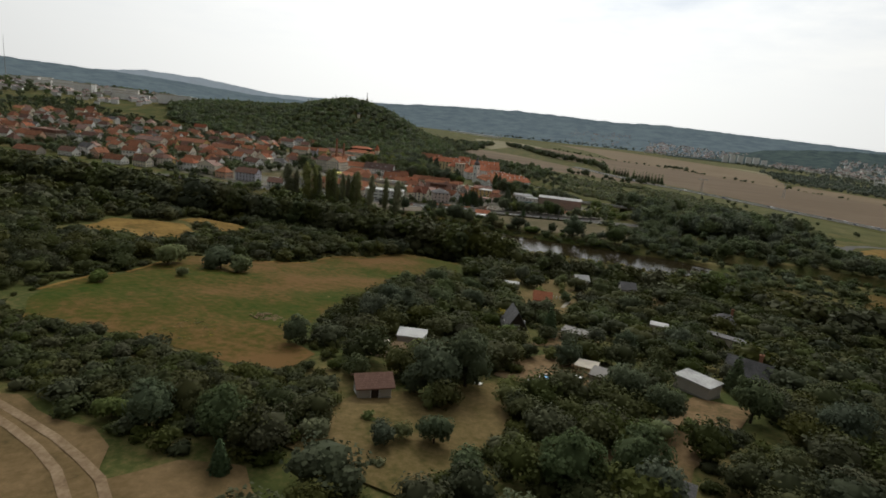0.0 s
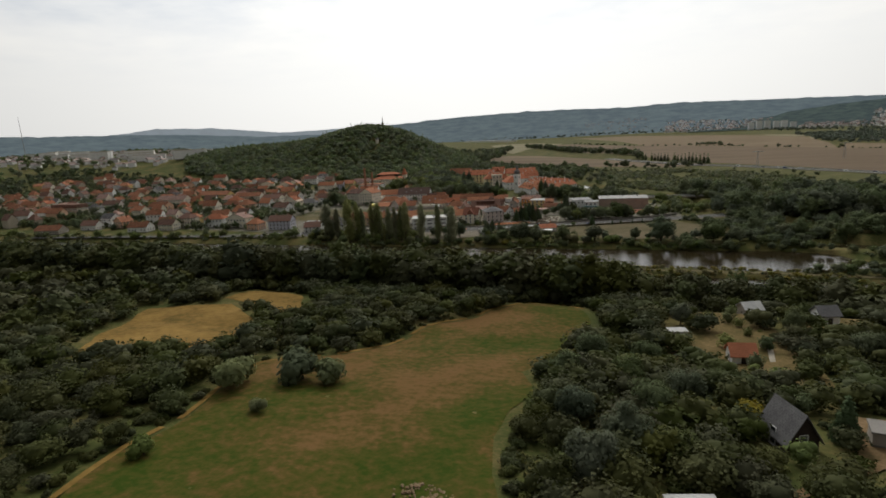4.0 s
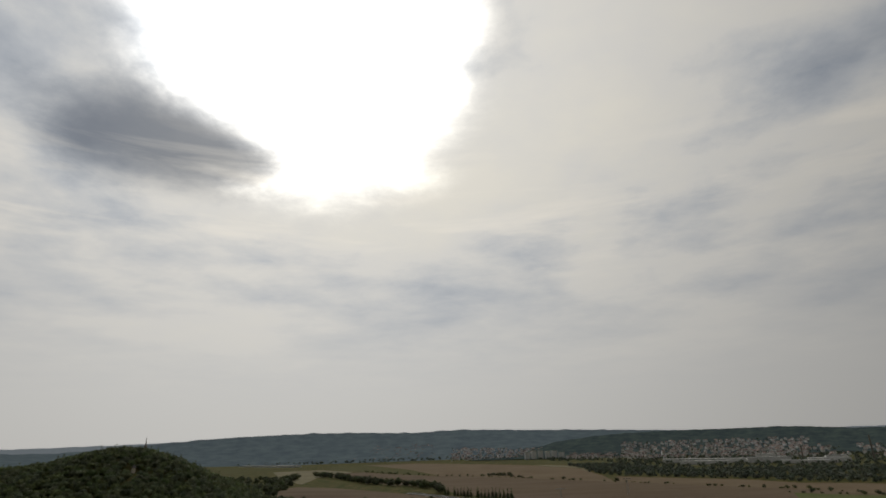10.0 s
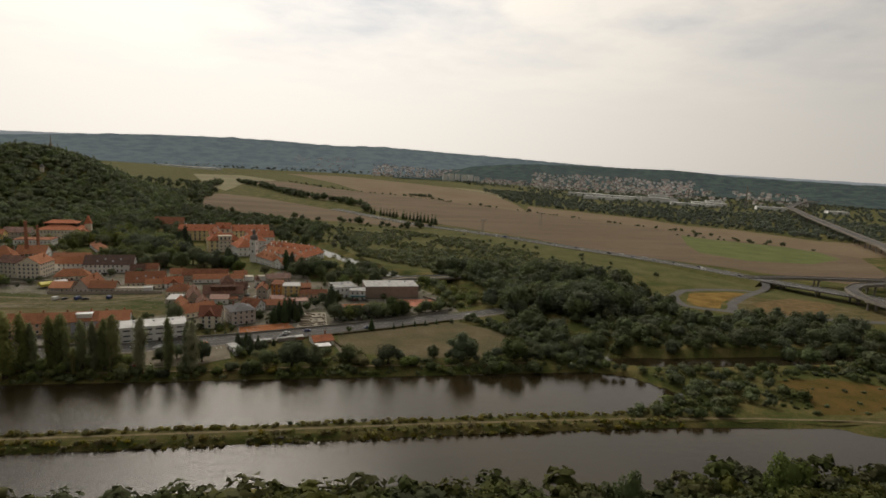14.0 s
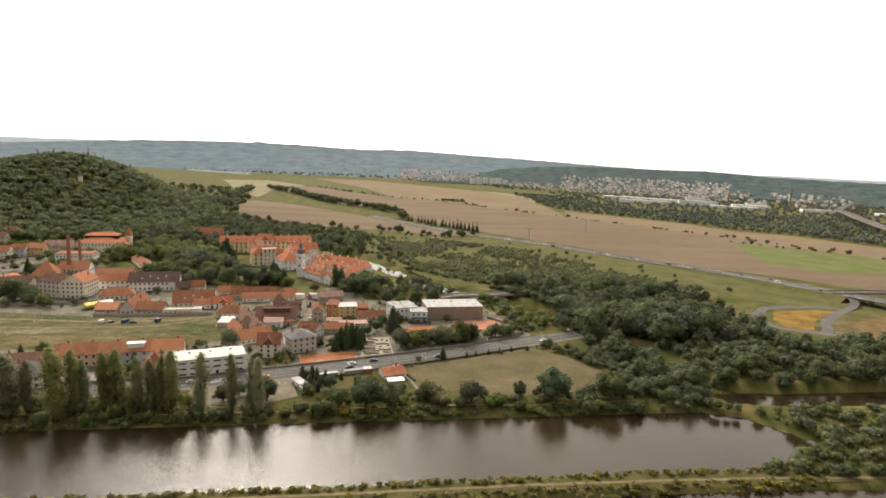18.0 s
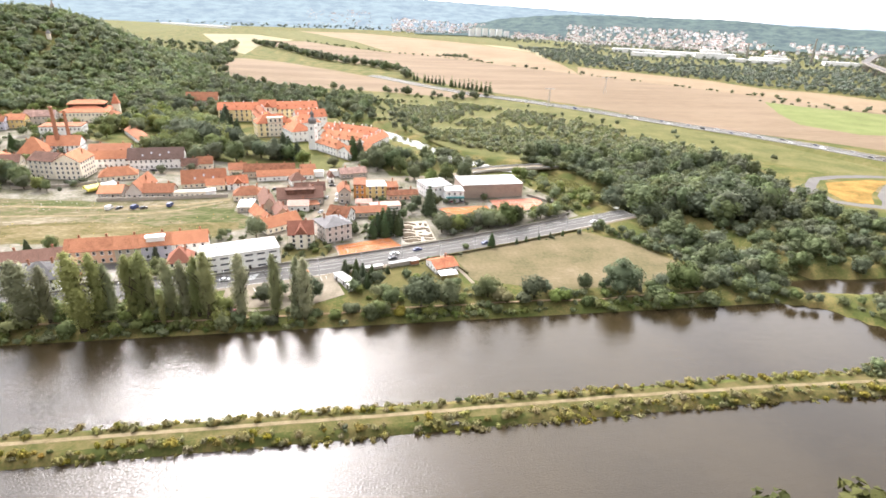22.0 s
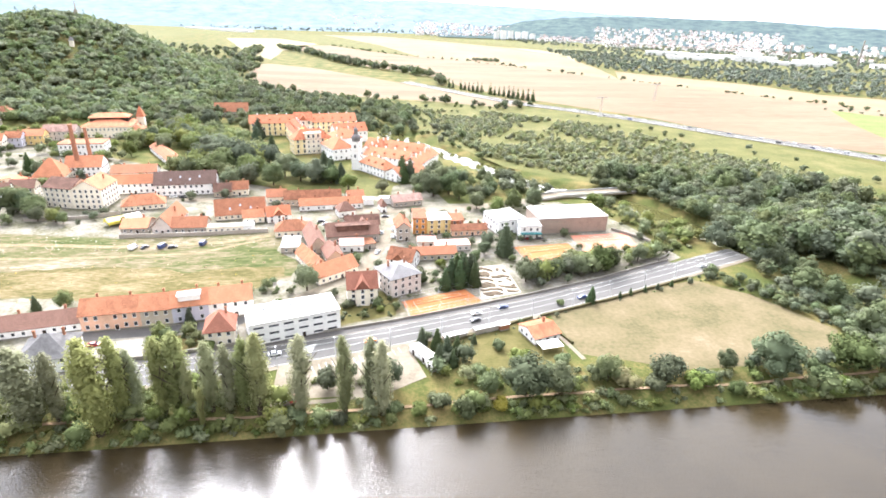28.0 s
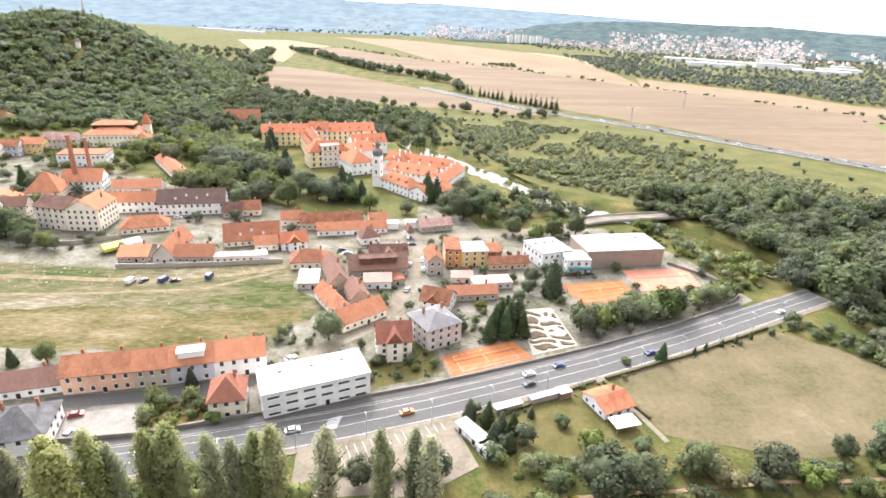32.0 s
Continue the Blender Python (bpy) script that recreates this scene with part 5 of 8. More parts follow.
building("house", -211.1, 742.0, 11.8, 14.0, 7.0, 6, "hip", 4.0, "ochre", "rust", 2, "ochre house with rust roof")
building("row_house", -303.6, 689.0, 24.0, 12.0, 8.0, 6, "gable", 4.5, "cream", "orange", 2, "cream house on the square")
building("row_house", -289.7, 700.9, 11.9, 12.0, 8.0, 6, "gable", 4.0, "lavender", "orange", 2, "pale blue house on the square")
building("row_house", -279.2, 709.6, 15.5, 12.0, 8.0, 6, "gable", 4.0, "ochre", "orange", 2, "yellow house on the square")
building("row_house", -266.9, 727.2, 24.8, 14.0, 8.0, 6, "gable", 4.5, "pinkgrey", "pink", 2, "pinkish house with pale roof on the square")
building("stable", -162.1, 659.0, 65.6, 11.0, 4.2, -60, "gable", 3.0, "white", "rust", 1, "long riding hall with orange and white roof")
building("barn", -151.6, 849.0, 33.8, 16.0, 6.0, 6, "gable", 8.0, "stone", "rust", 1, "barn with rust roof among park trees")


def white_chimney_mesh():
    bm = bmesh.new()
    box(bm, -0.42, 0.42, -0.36, 0.36, 0, 2.6)
    box(bm, -0.54, 0.54, -0.48, 0.48, 2.6, 2.85)
    return mesh_of("chimney", bm, M["wall_white"])


def small_dormer_mesh(mat):
    """A little roof dormer: cheeks with a dark opening under a small gable."""
    bm = bmesh.new()
    box(bm, -0.55, 0.55, -0.6, 1.2, -0.5, 0.75, 0)
    v = [bm.verts.new(p) for p in ((-0.75, -0.8, 0.7), (0.75, -0.8, 0.7), (0, -0.8, 1.35), (-0.75, 1.6, 0.7), (0.75, 1.6, 0.7), (0, 1.6, 1.35))]
    for f in ((0, 1, 2), (0, 2, 5, 3), (1, 4, 5, 2), (3, 5, 4), (0, 3, 4, 1)):
        bm.faces.new([v[i] for i in f]).material_index = 0
    w = [bm.verts.new(p) for p in ((-0.35, -0.61, -0.1), (0.35, -0.61, -0.1), (0.35, -0.61, 0.6), (-0.35, -0.61, 0.6))]
    bm.faces.new(w).material_index = 1
    bmesh.ops.recalc_face_normals(bm, faces=bm.faces)
    return mesh_of("dormer", bm, [mat, M["timber"]])


WHITE_CHIMNEY = white_chimney_mesh()
DORMERS = {key: small_dormer_mesh(M["roof_" + key]) for key in ("brick", "orange")}


def wing(p, q, depth, h, rise, form, wall, roof, storeys, label, dormers=True):
    """A chateau range whose front wall runs from p to q, with dormers and white chimneys."""
    dx, dy = q[0] - p[0], q[1] - p[1]
    w = math.hypot(dx, dy)
    x, y = (p[0] + q[0]) / 2 - dy / w * depth / 2, (p[1] + q[1]) / 2 + dx / w * depth / 2
    home = building("chateau_wing", x, y, w, depth, h, math.degrees(math.atan2(dy, dx)), form, rise, wall, roof, storeys, label)
    for ob in [c for c in home.children if c.name.startswith("chimney")]:
        bpy.data.objects.remove(ob)
    long, across = (w, depth) if form != "pgable" and w >= depth else (depth, w)
    side_on = form == "pgable" or w < depth
    n = max(1, int(long / 9))
    for k in range(n):
        u = (k - (n - 1) / 2) * long / (n + 0.6)
        z = h + rise * 0.72
        part("chimney", WHITE_CHIMNEY, None, home, at=pose(across * 0.1, u, z) if side_on else pose(u, across * 0.1, z))
        if dormers and k < n:
            v, z = -across * 0.30, h + rise * 0.40
            m = pose(0, 0, 0, 0, 0, -90) if side_on else pose(0, 0, 0)
            part("dormer", DORMERS[roof], None, home, at=m @ pose(-u if side_on else u + 2.2, v, z))
    return home


pavilion = wing((-67.6, 670.5), (-37.7, 680.9), 17, 12.5, 6.5, "hip", "yellow", "brick", 3, "pale yellow three-storey chateau pavilion with red hipped roof")
bm = bmesh.new()
box(bm, -6.5, 6.5, -8.9, -5.0, 12.2, 17.0)
box(bm, -7.0, 7.0, -9.2, -4.8, 17.0, 17.5)
part("attic", bm, M["wall_cream"], pavilion, "cream attic storey over the middle bay")
bm = bmesh.new()
box(bm, -6.5, 6.5, -8.75, -8.5, 0.4, 12.3)
part("middle_bay", bm, M["wall_cream"], pavilion, "cream middle bay")
for u in (-4, 0, 4):
    part("window", WINDOWS[(1.5, 2.6)][0], None, pavilion, at=pose(u, -8.93, 13.3))
    for z in (1.5, 5.6, 9.4):
        part("window", WINDOWS[(1.1, 1.5)][0], None, pavilion, at=pose(u, -8.78, z))
wing((-115, 744), (-66, 750), 17, 12, 6, "gable", "yellow", "brick", 3, "yellow chateau wing with arcade and red tiled roof")
wing((-66, 750), (-18, 761), 20, 12, 6, "gable", "yellow", "brick", 3, "long red-roofed rear wing of the chateau")
building("chateau_wing", -67, 747, 16, 18, 16, 6, "cross", 6, "cream", "brick", 3, "gabled central risalit of the chateau")
wing((-71, 698), (-56, 702), 44, 12, 6, "pgable", "yellow", "brick", 3, "yellow chateau side wing joining the courts")
wing((-38, 684), (-13, 692), 22, 10.5, 6, "hip", "white", "brick", 2, "white chateau range with red hipped roof")
wing((-36, 712), (-8, 722), 17, 10.5, 6, "gable", "white", "brick", 2, "inner chateau range with red roof between the courts")
wing((-36, 650), (-19.5, 657.5), 26, 9.5, 6.5, "hip", "white", "brick", 2, "white chateau chapel with steep red roof", False)
wing((-15.5, 621.5), (1.7, 598), 11.5, 7, 5, "hip", "white", "orange", 2, "white chateau front range with orange hipped roof")
wing((2.5, 597), (12.8, 585), 26, 5.5, 4.5, "pgable", "white", "orange", 2, "white chateau gatehouse with orange gable roof", False)
wing((-11, 675), (34, 648), 16, 7, 5, "gable", "white", "brick", 2, "rear courtyard range of the chateau with red roof")
wing((-12, 647), (21, 627), 14, 6.5, 5, "gable", "white", "orange", 2, "white courtyard range of the chateau")
wing((-16, 655), (-4, 648), 34, 7.5, 5, "pgable", "white", "brick", 2, "cross range joining the chateau courts")
wing((16, 617), (28, 611), 44, 6.5, 4.5, "pgable", "white", "brick", 2, "outer chateau range beside the canal")

# ---- chateau tower, chimneys, hilltop ----


def lathe(bm, profile, sides=16, index=0):
    rings = [[bm.verts.new((r * math.cos(2 * math.pi * i / sides), r * math.sin(2 * math.pi * i / sides), z)) for i in range(sides)] for r, z in profile]
    for a, b in zip(rings, rings[1:]):
        for i in range(sides):
            bm.faces.new((a[i], a[(i + 1) % sides], b[(i + 1) % sides], b[i])).material_index = index


def clock_tower():
    t = thing("church_tower", pose(-17.5, 626, 0, 0, 0, -20) @ Matrix.Scale(0.89, 4), "white square chateau tower with dark onion dome", "tower")
    bm = bmesh.new()
    box(bm, -3.2, 3.2, -3.2, 3.2, -1, 24)
    part("shaft", bm, M["wall_white"], t)
    for z in (8.0, 16.0, 23.6):
        bm = bmesh.new(); box(bm, -3.5, 3.5, -3.5, 3.5, z, z + 0.5)
        part("cornice", bm, M["frame"], t)
    for face in range(4):
        for z in (10.5, 18.6):
            part("window", WINDOWS[(1.5, 2.6)][0], None, t, at=pose(0, 0, z, 0, 0, 90 * face) @ pose(0, -3.23, 0))
    bm = bmesh.new()
    lathe(bm, [(3.6, 24.1), (3.4, 25.0), (4.0, 26.5), (3.6, 28.2), (2.0, 29.5), (1.5, 30.0), (1.5, 32.2), (1.9, 33.0), (1.5, 34.2), (0.6, 35.2), (0.15, 36.0), (0.08, 39.5), (0.0, 39.6)])
    part("onion_dome", bm, M["roof_slate"], t, "dark slate onion dome and lantern")


clock_tower()
for x, y, h, r in ((-206, 614, 34, 1.9), (-209, 640, 27, 1.6)):
    c = thing("factory_chimney", pose(x, y, 0), "tall tapering brick brewery chimney", "chimney")
    bm = bmesh.new(); tube(bm, 0, 0, -0.5, h, r, r * 0.62, 16); part("shaft", bm, M["brick"], c)
    bm = bmesh.new(); tube(bm, 0, 0, h, h + 0.8, r * 0.78, r * 0.78, 16); part("cap", bm, M["brick"], c)


def town_hall_turret():
    t = thing("roof_turret", pose(-214, 762, 10, 0, 0, 6), "small red-tiled turret beside the town hall", "turret")
    bm = bmesh.new(); box(bm, -3, 3, -3, 3, -10.5, 6); part("wall", bm, M["wall_cream"], t)
    bm = bmesh.new(); ring_roof(bm, 6, 6, 6, 8, "hip"); part("roof", bm, M["roof_brick"], t)
    top = thing("clerestory", pose(-235, 750, 13.5, 0, 0, 8), "raised red-tiled clerestory roof of the town hall", "roof")
    bm = bmesh.new(); box(bm, -15, 15, -7, 7, -3.0, 3.5); part("wall", bm, M["timber"], top)
    bm = bmesh.new(); ring_roof(bm, 30, 14, 3.5, 2.5, "hip", 1.2); part("roof", bm, M["roof_brick"], top)


town_hall_turret()


def hilltop():
    x, y = -362, 992
    z = float(terrain(x, y))
    c = thing("hill_chapel", pose(x, y, z, 0, 0, 10), "small pale chapel in a clearing of the wooded hill", "chapel")
    bm = bmesh.new(); box(bm, -2.2, 2.2, -2.2, 2.2, -2, 6.5); part("wall", bm, M["wall_cream"], c)
    bm = bmesh.new(); ring_roof(bm, 4.4, 4.4, 6.5, 4, "hip"); part("roof", bm, M["roof_slate"], c)
    x, y = -392, 1090
    z = float(terrain(x, y))
    t = thing("lookout_monument", pose(x, y, z), "slender stone monument on the hilltop", "monument")
    bm = bmesh.new(); box(bm, -2, 2, -2, 2, -2, 14); part("base", bm, M["wall_stone"], t)
    bm = bmesh.new(); tube(bm, 0, 0, 14, 27, 1.2, 0.3, 8); part("spire", bm, M["wall_stone"], t)


hilltop()

# ---- trees ----


def clump_leaves(centres, normals, size, rng, jitter=0.27):
    """Small quads at the centres, turned outward with some disorder."""
    n = len(centres)
    nrm = normals + rng.normal(0, jitter, (n, 3))
    nrm /= np.linalg.norm(nrm, axis=1, keepdims=True) + 1e-9
    side = np.cross(nrm, rng.normal(0, 1, (n, 3)))
    side /= np.linalg.norm(side, axis=1, keepdims=True) + 1e-9
    up = np.cross(nrm, side)
    s = size * rng.uniform(0.6, 1.35, (n, 1))
    a, b = side * s * 0.5, up * s * rng.uniform(0.55, 0.95, (n, 1)) * 0.5
    bend = nrm * s * 0.14
    v = np.stack([centres - a - bend, centres - b * 1.1 + bend, centres + a - bend, centres + b * 1.1 + bend], 1).reshape(-1, 3)
    return v, np.arange(4 * n).reshape(n, 4)


def lump(c, r, rng, squash=1.0, sides=7, rows=4):
    """The uneven dense heart of a leaf clump."""
    t, p = np.meshgrid(np.linspace(0, 2 * np.pi, sides, endpoint=False) + rng.uniform(0, 6.28), np.linspace(0.12, np.pi - 0.12, rows))
    q = r * rng.uniform(0.82, 1.16, t.shape)
    v = np.stack([np.cos(t) * np.sin(p) * q + c[0], np.sin(t) * np.sin(p) * q + c[1], np.cos(p) * q * squash + c[2]], -1).reshape(-1, 3)
    i, j = np.meshgrid(np.arange(rows - 1), np.arange(sides), indexing="ij")
    k, l = i * sides + j, i * sides + (j + 1) % sides
    return v, np.stack([k, k + sides, l + sides, l], -1).reshape(-1, 4)


def gather(pieces):
    vs, fs, n = [], [], 0
    for v, f in pieces:
        vs.append(v); fs.append(f + n); n += len(v)
    return np.concatenate(vs), np.concatenate(fs)


def crown(form, h, r, leaves, size, seed, hearts=99, rough=(7, 4), tufts=22):
    """A crown of leaf clumps about darker hearts; the tree stands at the origin."""
    rng = np.random.default_rng(seed)
    blobs = []
    middle = np.array((0, 0, h * 0.5))
    if form == "broad":
        blobs.append((np.array((0, 0, h * 0.56)), r * 0.72, h * 0.40 / r))
        for k in range(3):
            a = k * 2.09 + rng.uniform(-0.5, 0.5)
            blobs.append((np.array((math.cos(a) * r * 0.42, math.sin(a) * r * 0.42, h * rng.uniform(0.30, 0.62))), r * rng.uniform(0.44, 0.54), 0.9))
        for k in range(tufts):
            d = rng.normal(0, 1, 3); d /= np.linalg.norm(d)
            q = rng.uniform(0.60, 0.80)
            blobs.append((d * (r * q, r * q, h * 0.44 * q) + (0, 0, h * 0.54), r * rng.uniform(0.20, 0.32), 0.9))
    elif form == "poplar":
        for k in range(18):
            u = (k + 0.5) / 18
            w = r * (0.58 + 0.42 * math.sin(math.pi * u ** 0.9) ** 0.6) * (1 - 0.5 * u ** 9)
            a = rng.uniform(0, 6.28)
            blobs.append((np.array((math.cos(a) * w * 0.24, math.sin(a) * w * 0.24, h * (0.07 + 0.88 * u))), w * rng.uniform(0.70, 0.86), 1.35))
    elif form == "fir":
        for k in range(9):
            u = k / 9
            w = r * (1 - u) ** 0.9 + 0.12
            blobs.append((np.array((0, 0, h * (0.10 + 0.84 * u))), w, 0.62))
    elif form == "bush":
        for k in range(7):
            a, q = rng.uniform(0, 6.28), rng.uniform(0.1, 0.62)
            blobs.append((np.array((math.cos(a) * r * q, math.sin(a) * r * q, h * rng.uniform(0.35, 0.62))), r * rng.uniform(0.36, 0.52), h / r * 0.7))
    share = np.array([b[1] ** 1.3 for b in blobs]); share /= share.sum()
    pieces = []
    for (c, q, squash), part_of in zip(blobs, share):
        n = max(4, int(leaves * part_of))
        d = rng.normal(0, 1, (n, 3)); d /= np.linalg.norm(d, axis=1, keepdims=True)
        if form == "fir":
            d[:, 2] = -np.abs(d[:, 2]) * 0.8 + 0.1
        where = c + d * (q, q, q * squash) * rng.uniform(0.62 if form == "poplar" else 0.80, 1.12, (n, 1))
        where[:, 2] = np.maximum(where[:, 2], 0.1)
        out = (where - middle) / (r, r, h * 0.5)
        pieces.append(clump_leaves(where, d * 0.65 + out * 0.5 + (0, 0, 0.4), size, rng))
        if hearts > 20:
            pieces.append(lump(c, q * (0.58 if form == "poplar" else 0.84), rng, squash, *rough))
    if hearts <= 20:
        for c, q, squash in sorted(blobs, key=lambda b: -b[1])[:hearts]:
            pieces.append(lump(c, q * 0.80, rng, squash, *rough))
    return gather(pieces)


def trunk_mesh(h, r, seed, limbs=4):
    bm, rng = bmesh.new(), random.Random(seed)
    tube(bm, 0, 0, -0.6, h * 0.55, r, r * 0.55, 8)
    tube(bm, 0, 0, h * 0.55, h * 0.85, r * 0.55, r * 0.15, 6)
    for k in range(limbs):
        a, z = rng.uniform(0, 6.28), h * rng.uniform(0.25, 0.5)
        tube(bm, 0, 0, z, z + h * 0.26, r * 0.35, r * 0.1, 5, lean=(math.cos(a) * h * 0.17, math.sin(a) * h * 0.17))
    return mesh_of("trunk", bm, M["bark"])


# template trees: form, height, radius, clumps, clump size, leaf material
KINDS = {
    "oak": ("broad", 11.0, 5.2, 1700, 0.64, "leaf_wood"), "lime": ("broad", 13.0, 5.6, 1700, 0.68, "leaf_park"), "willow": ("broad", 9.0, 5.0, 1200, 0.66, "leaf_willow"),
    "poplar": ("poplar", 22.0, 3.0, 3400, 0.44, "leaf_poplar"), "spruce": ("fir", 11.0, 2.6, 900, 0.8, "leaf_fir"), "shrub": ("bush", 3.0, 2.4, 520, 0.5, "leaf_park"),
    "dry_shrub": ("bush", 2.4, 2.2, 420, 0.45, "leaf_dry"), "grey_willow": ("bush", 5.0, 3.4, 700, 0.55, "leaf_willow"), "fruit_tree": ("broad", 5.5, 2.9, 700, 0.55, "leaf_wood"),
}
NEAR = {}
for key, (form, h, r, n, s, leaf) in KINDS.items():
    NEAR[key] = []
    for v in range(3):
        V, F = crown(form, h, r, n, s, 100 * v + len(key), 4 if form == "broad" else 99, (7, 4))
        NEAR[key].append((softened(quads("crown", V, F, M[leaf])), trunk_mesh(h, 0.028 * h + 0.03, v + len(key)), h))
LABELS = {"oak": "dark green broadleaf tree with dense rounded crown", "lime": "fresh green park tree with broad crown", "willow": "grey-green willow leaning over the bank",
          "poplar": "tall columnar poplar by the river", "spruce": "dark green spruce with drooping needled branches", "shrub": "green rounded shrub on grassy ground", "dry_shrub": "yellowing dry shrub on grassy ground", "grey_willow": "silvery willow bush at the water", "fruit_tree": "small old fruit tree"}
SPOTS = [(x, y, 5.6) for x, y in ((118, 20), (118, 45), (111.5, 38), (132, 74), (133, 121.5), (142.7, 166), (160, 158), (171, 58), (184, 74), (186, 110), (190, 135), (168.4, 112), (146.6, 77), (161.5, 11), (150, 12.5), (150.5, 44), (120, 137), (143.5, 41.5), (150, 50), (146, 47))]  # where single trees stand, kept free by the woods


def tree(kind, x, y, height=None, wide=1.0, group="", label=""):
    pick = NEAR[kind][int(abs(x * 7 + y * 3)) % 3]
    z = float(terrain(x, y))
    f = (height or pick[2]) / pick[2]
    m = Matrix.LocRotScale((x, y, z), Euler((0, 0, (x * 1.7 + y) % 6.28)), (f * wide, f * wide, f))
    t = thing(kind if kind.endswith(("shrub", "willow", "tree")) else kind + "_tree", m, label or LABELS[kind], "shrub" if "shrub" in kind else "tree", group)
    part("trunk", pick[1], None, t)
    part("crown", pick[0], None, t)
    SPOTS.append((x, y, 3.0 * f))
    return t


# riverside poplars and bank trees
for x, y, h, w in ((-109, 350, 28, 1.68), (-102, 352, 24, 1.06), (-89, 346.5, 33, 1.29), (-84, 351, 29, 1.06), (-80.5, 352, 24, 0.90), (-73, 352.5, 27, 0.95), (-68.5, 352.5, 28, 1.23), (-65, 350, 20, 0.84), (-61, 347, 14, 0.78), (-59.5, 352, 25, 1.01), (-54, 351, 25, 0.95), (-49.5, 351.5, 26, 1.01), (-45.5, 350, 29, 1.12), (-32.8, 349.5, 28, 1.06), (-20.3, 348.4, 28, 0.84), (-9.2, 347, 27, 1.06), (-12.5, 351, 25, 0.90)):
    tree("poplar", x, y, h, w, "poplars along the river")
for kind, x, y, h, w in (("oak", -7, 357, 12, 0.9), ("shrub", 1.5, 346, 4, 1.2), ("willow", 16, 344, 8, 1.0), ("oak", 37, 351, 15, 1.25), ("oak", 48, 351, 12, 1.1), ("lime", 66, 354, 11, 1.0), ("dry_shrub", 72, 352, 5, 1.2), ("willow", 86, 352, 11, 1.1),
                         ("shrub", 96, 349, 6, 1.1), ("grey_willow", 108, 346, 5, 1.0), ("oak", 126, 353, 17, 1.2), ("grey_willow", 140, 349, 7, 1.2), ("willow", 156, 353, 14, 1.2), ("shrub", 54, 352, 4, 1), ("grey_willow", 68, 344.5, 4.5, 0.9),
                         ("shrub", 80, 350, 5, 1.1), ("oak", 111, 357, 8, 1.0), ("oak", -26, 358, 9, 1.0), ("oak", -20, 362, 8, 1.0), ("shrub", -34, 347, 4, 1.2), ("grey_willow", -57, 345, 4, 1.0), ("grey_willow", -22, 344.5, 5, 0.9), ("shrub", -5, 347, 4, 1.2), ("shrub", 8, 348, 5, 1),
                         ("shrub", -95, 347, 4, 1.3), ("shrub", -112, 349, 5, 1.4), ("oak", -120, 353, 9, 1), ("shrub", -70, 347, 4, 1.2), ("dry_shrub", 28, 346, 3, 1.5), ("oak", 25, 352, 9, 1), ("shrub", 100, 352, 5, 1.2), ("shrub", 146, 346, 4, 1.2), ("oak", 168, 352, 10, 1.1)):
    tree(kind, x, y, h, w, "trees on the river bank")
for kind, x, y, h in (("spruce", 6.4, 380, 9), ("spruce", 11.4, 377, 10), ("spruce", 14, 371, 11), ("spruce", 18, 373, 9), ("spruce", 11, 368.5, 9), ("spruce", 15.5, 366, 8), ("spruce", 25.4, 379.5, 5), ("shrub", 34, 376, 4), ("shrub", 41, 368, 3.5), ("shrub", 53, 364, 4.5), ("oak", 67, 360, 6),
                      ("spruce", 80.7, 406, 9), ("spruce", 95, 409, 4), ("spruce", 101, 411.5, 4), ("shrub", 67, 405, 3), ("spruce", 124, 418.5, 4), ("spruce", 109, 414, 4), ("spruce", 116, 416, 4)):
    tree(kind, x, y, h, 1.0, "garden trees by the road")
for kind, x, y, h in (("lime", -38, 427, 14), ("spruce", 56, 458, 20), ("spruce", 24, 427, 15), ("spruce", 30, 428, 17), ("spruce", 27, 431, 16), ("spruce", 34, 425, 13), ("spruce", 30, 434, 15), ("spruce", 27.5, 425, 15), ("spruce", 21, 423, 12), ("spruce", 33, 430, 16), ("spruce", 36, 436, 12), ("oak", 58.5, 428, 13), ("oak", 66, 432, 9), ("willow", 72, 431, 11), ("oak", 80, 434, 9), ("lime", 86, 433, 12), ("willow", 97, 437, 14),
                      ("oak", 104, 440, 12), ("lime", 121, 446, 11), ("oak", -199, 533, 14), ("oak", -188, 520, 10), ("lime", -173, 515, 8), ("spruce", -242, 622, 16), ("oak", -230, 612, 12), ("lime", -192, 668, 14), ("lime", -129, 418, 9), ("spruce", -139, 417, 8), ("spruce", -78.5, 401, 9), ("oak", 94.5, 480, 6),
                      ("spruce", 15, 588, 18), ("spruce", 20, 592, 19), ("oak", 32, 556, 16), ("oak", 43, 560, 17), ("oak", 30, 572, 16), ("lime", 48, 548, 14), ("lime", 40, 585, 15), ("oak", 52, 575, 14), ("oak", -215, 530, 10), ("shrub", -20, 410, 4), ("shrub", -8, 406, 3), ("shrub", -62, 425, 5), ("shrub", -68, 384, 4), ("oak", 60, 470, 10), ("oak", 50, 470, 9),
                      ("spruce", 62, 440, 9), ("oak", 12, 430, 6), ("shrub", 22, 448, 4), ("oak", 46, 460, 8), ("oak", 40, 452, 7), ("lime", 66, 520, 12), ("oak", 78, 528, 14), ("oak", 56, 530, 12), ("oak", 92, 530, 14), ("lime", 134, 455, 10), ("shrub", 150, 462, 4)):
    tree(kind, x, y, h, 1.0, "trees among the town houses")
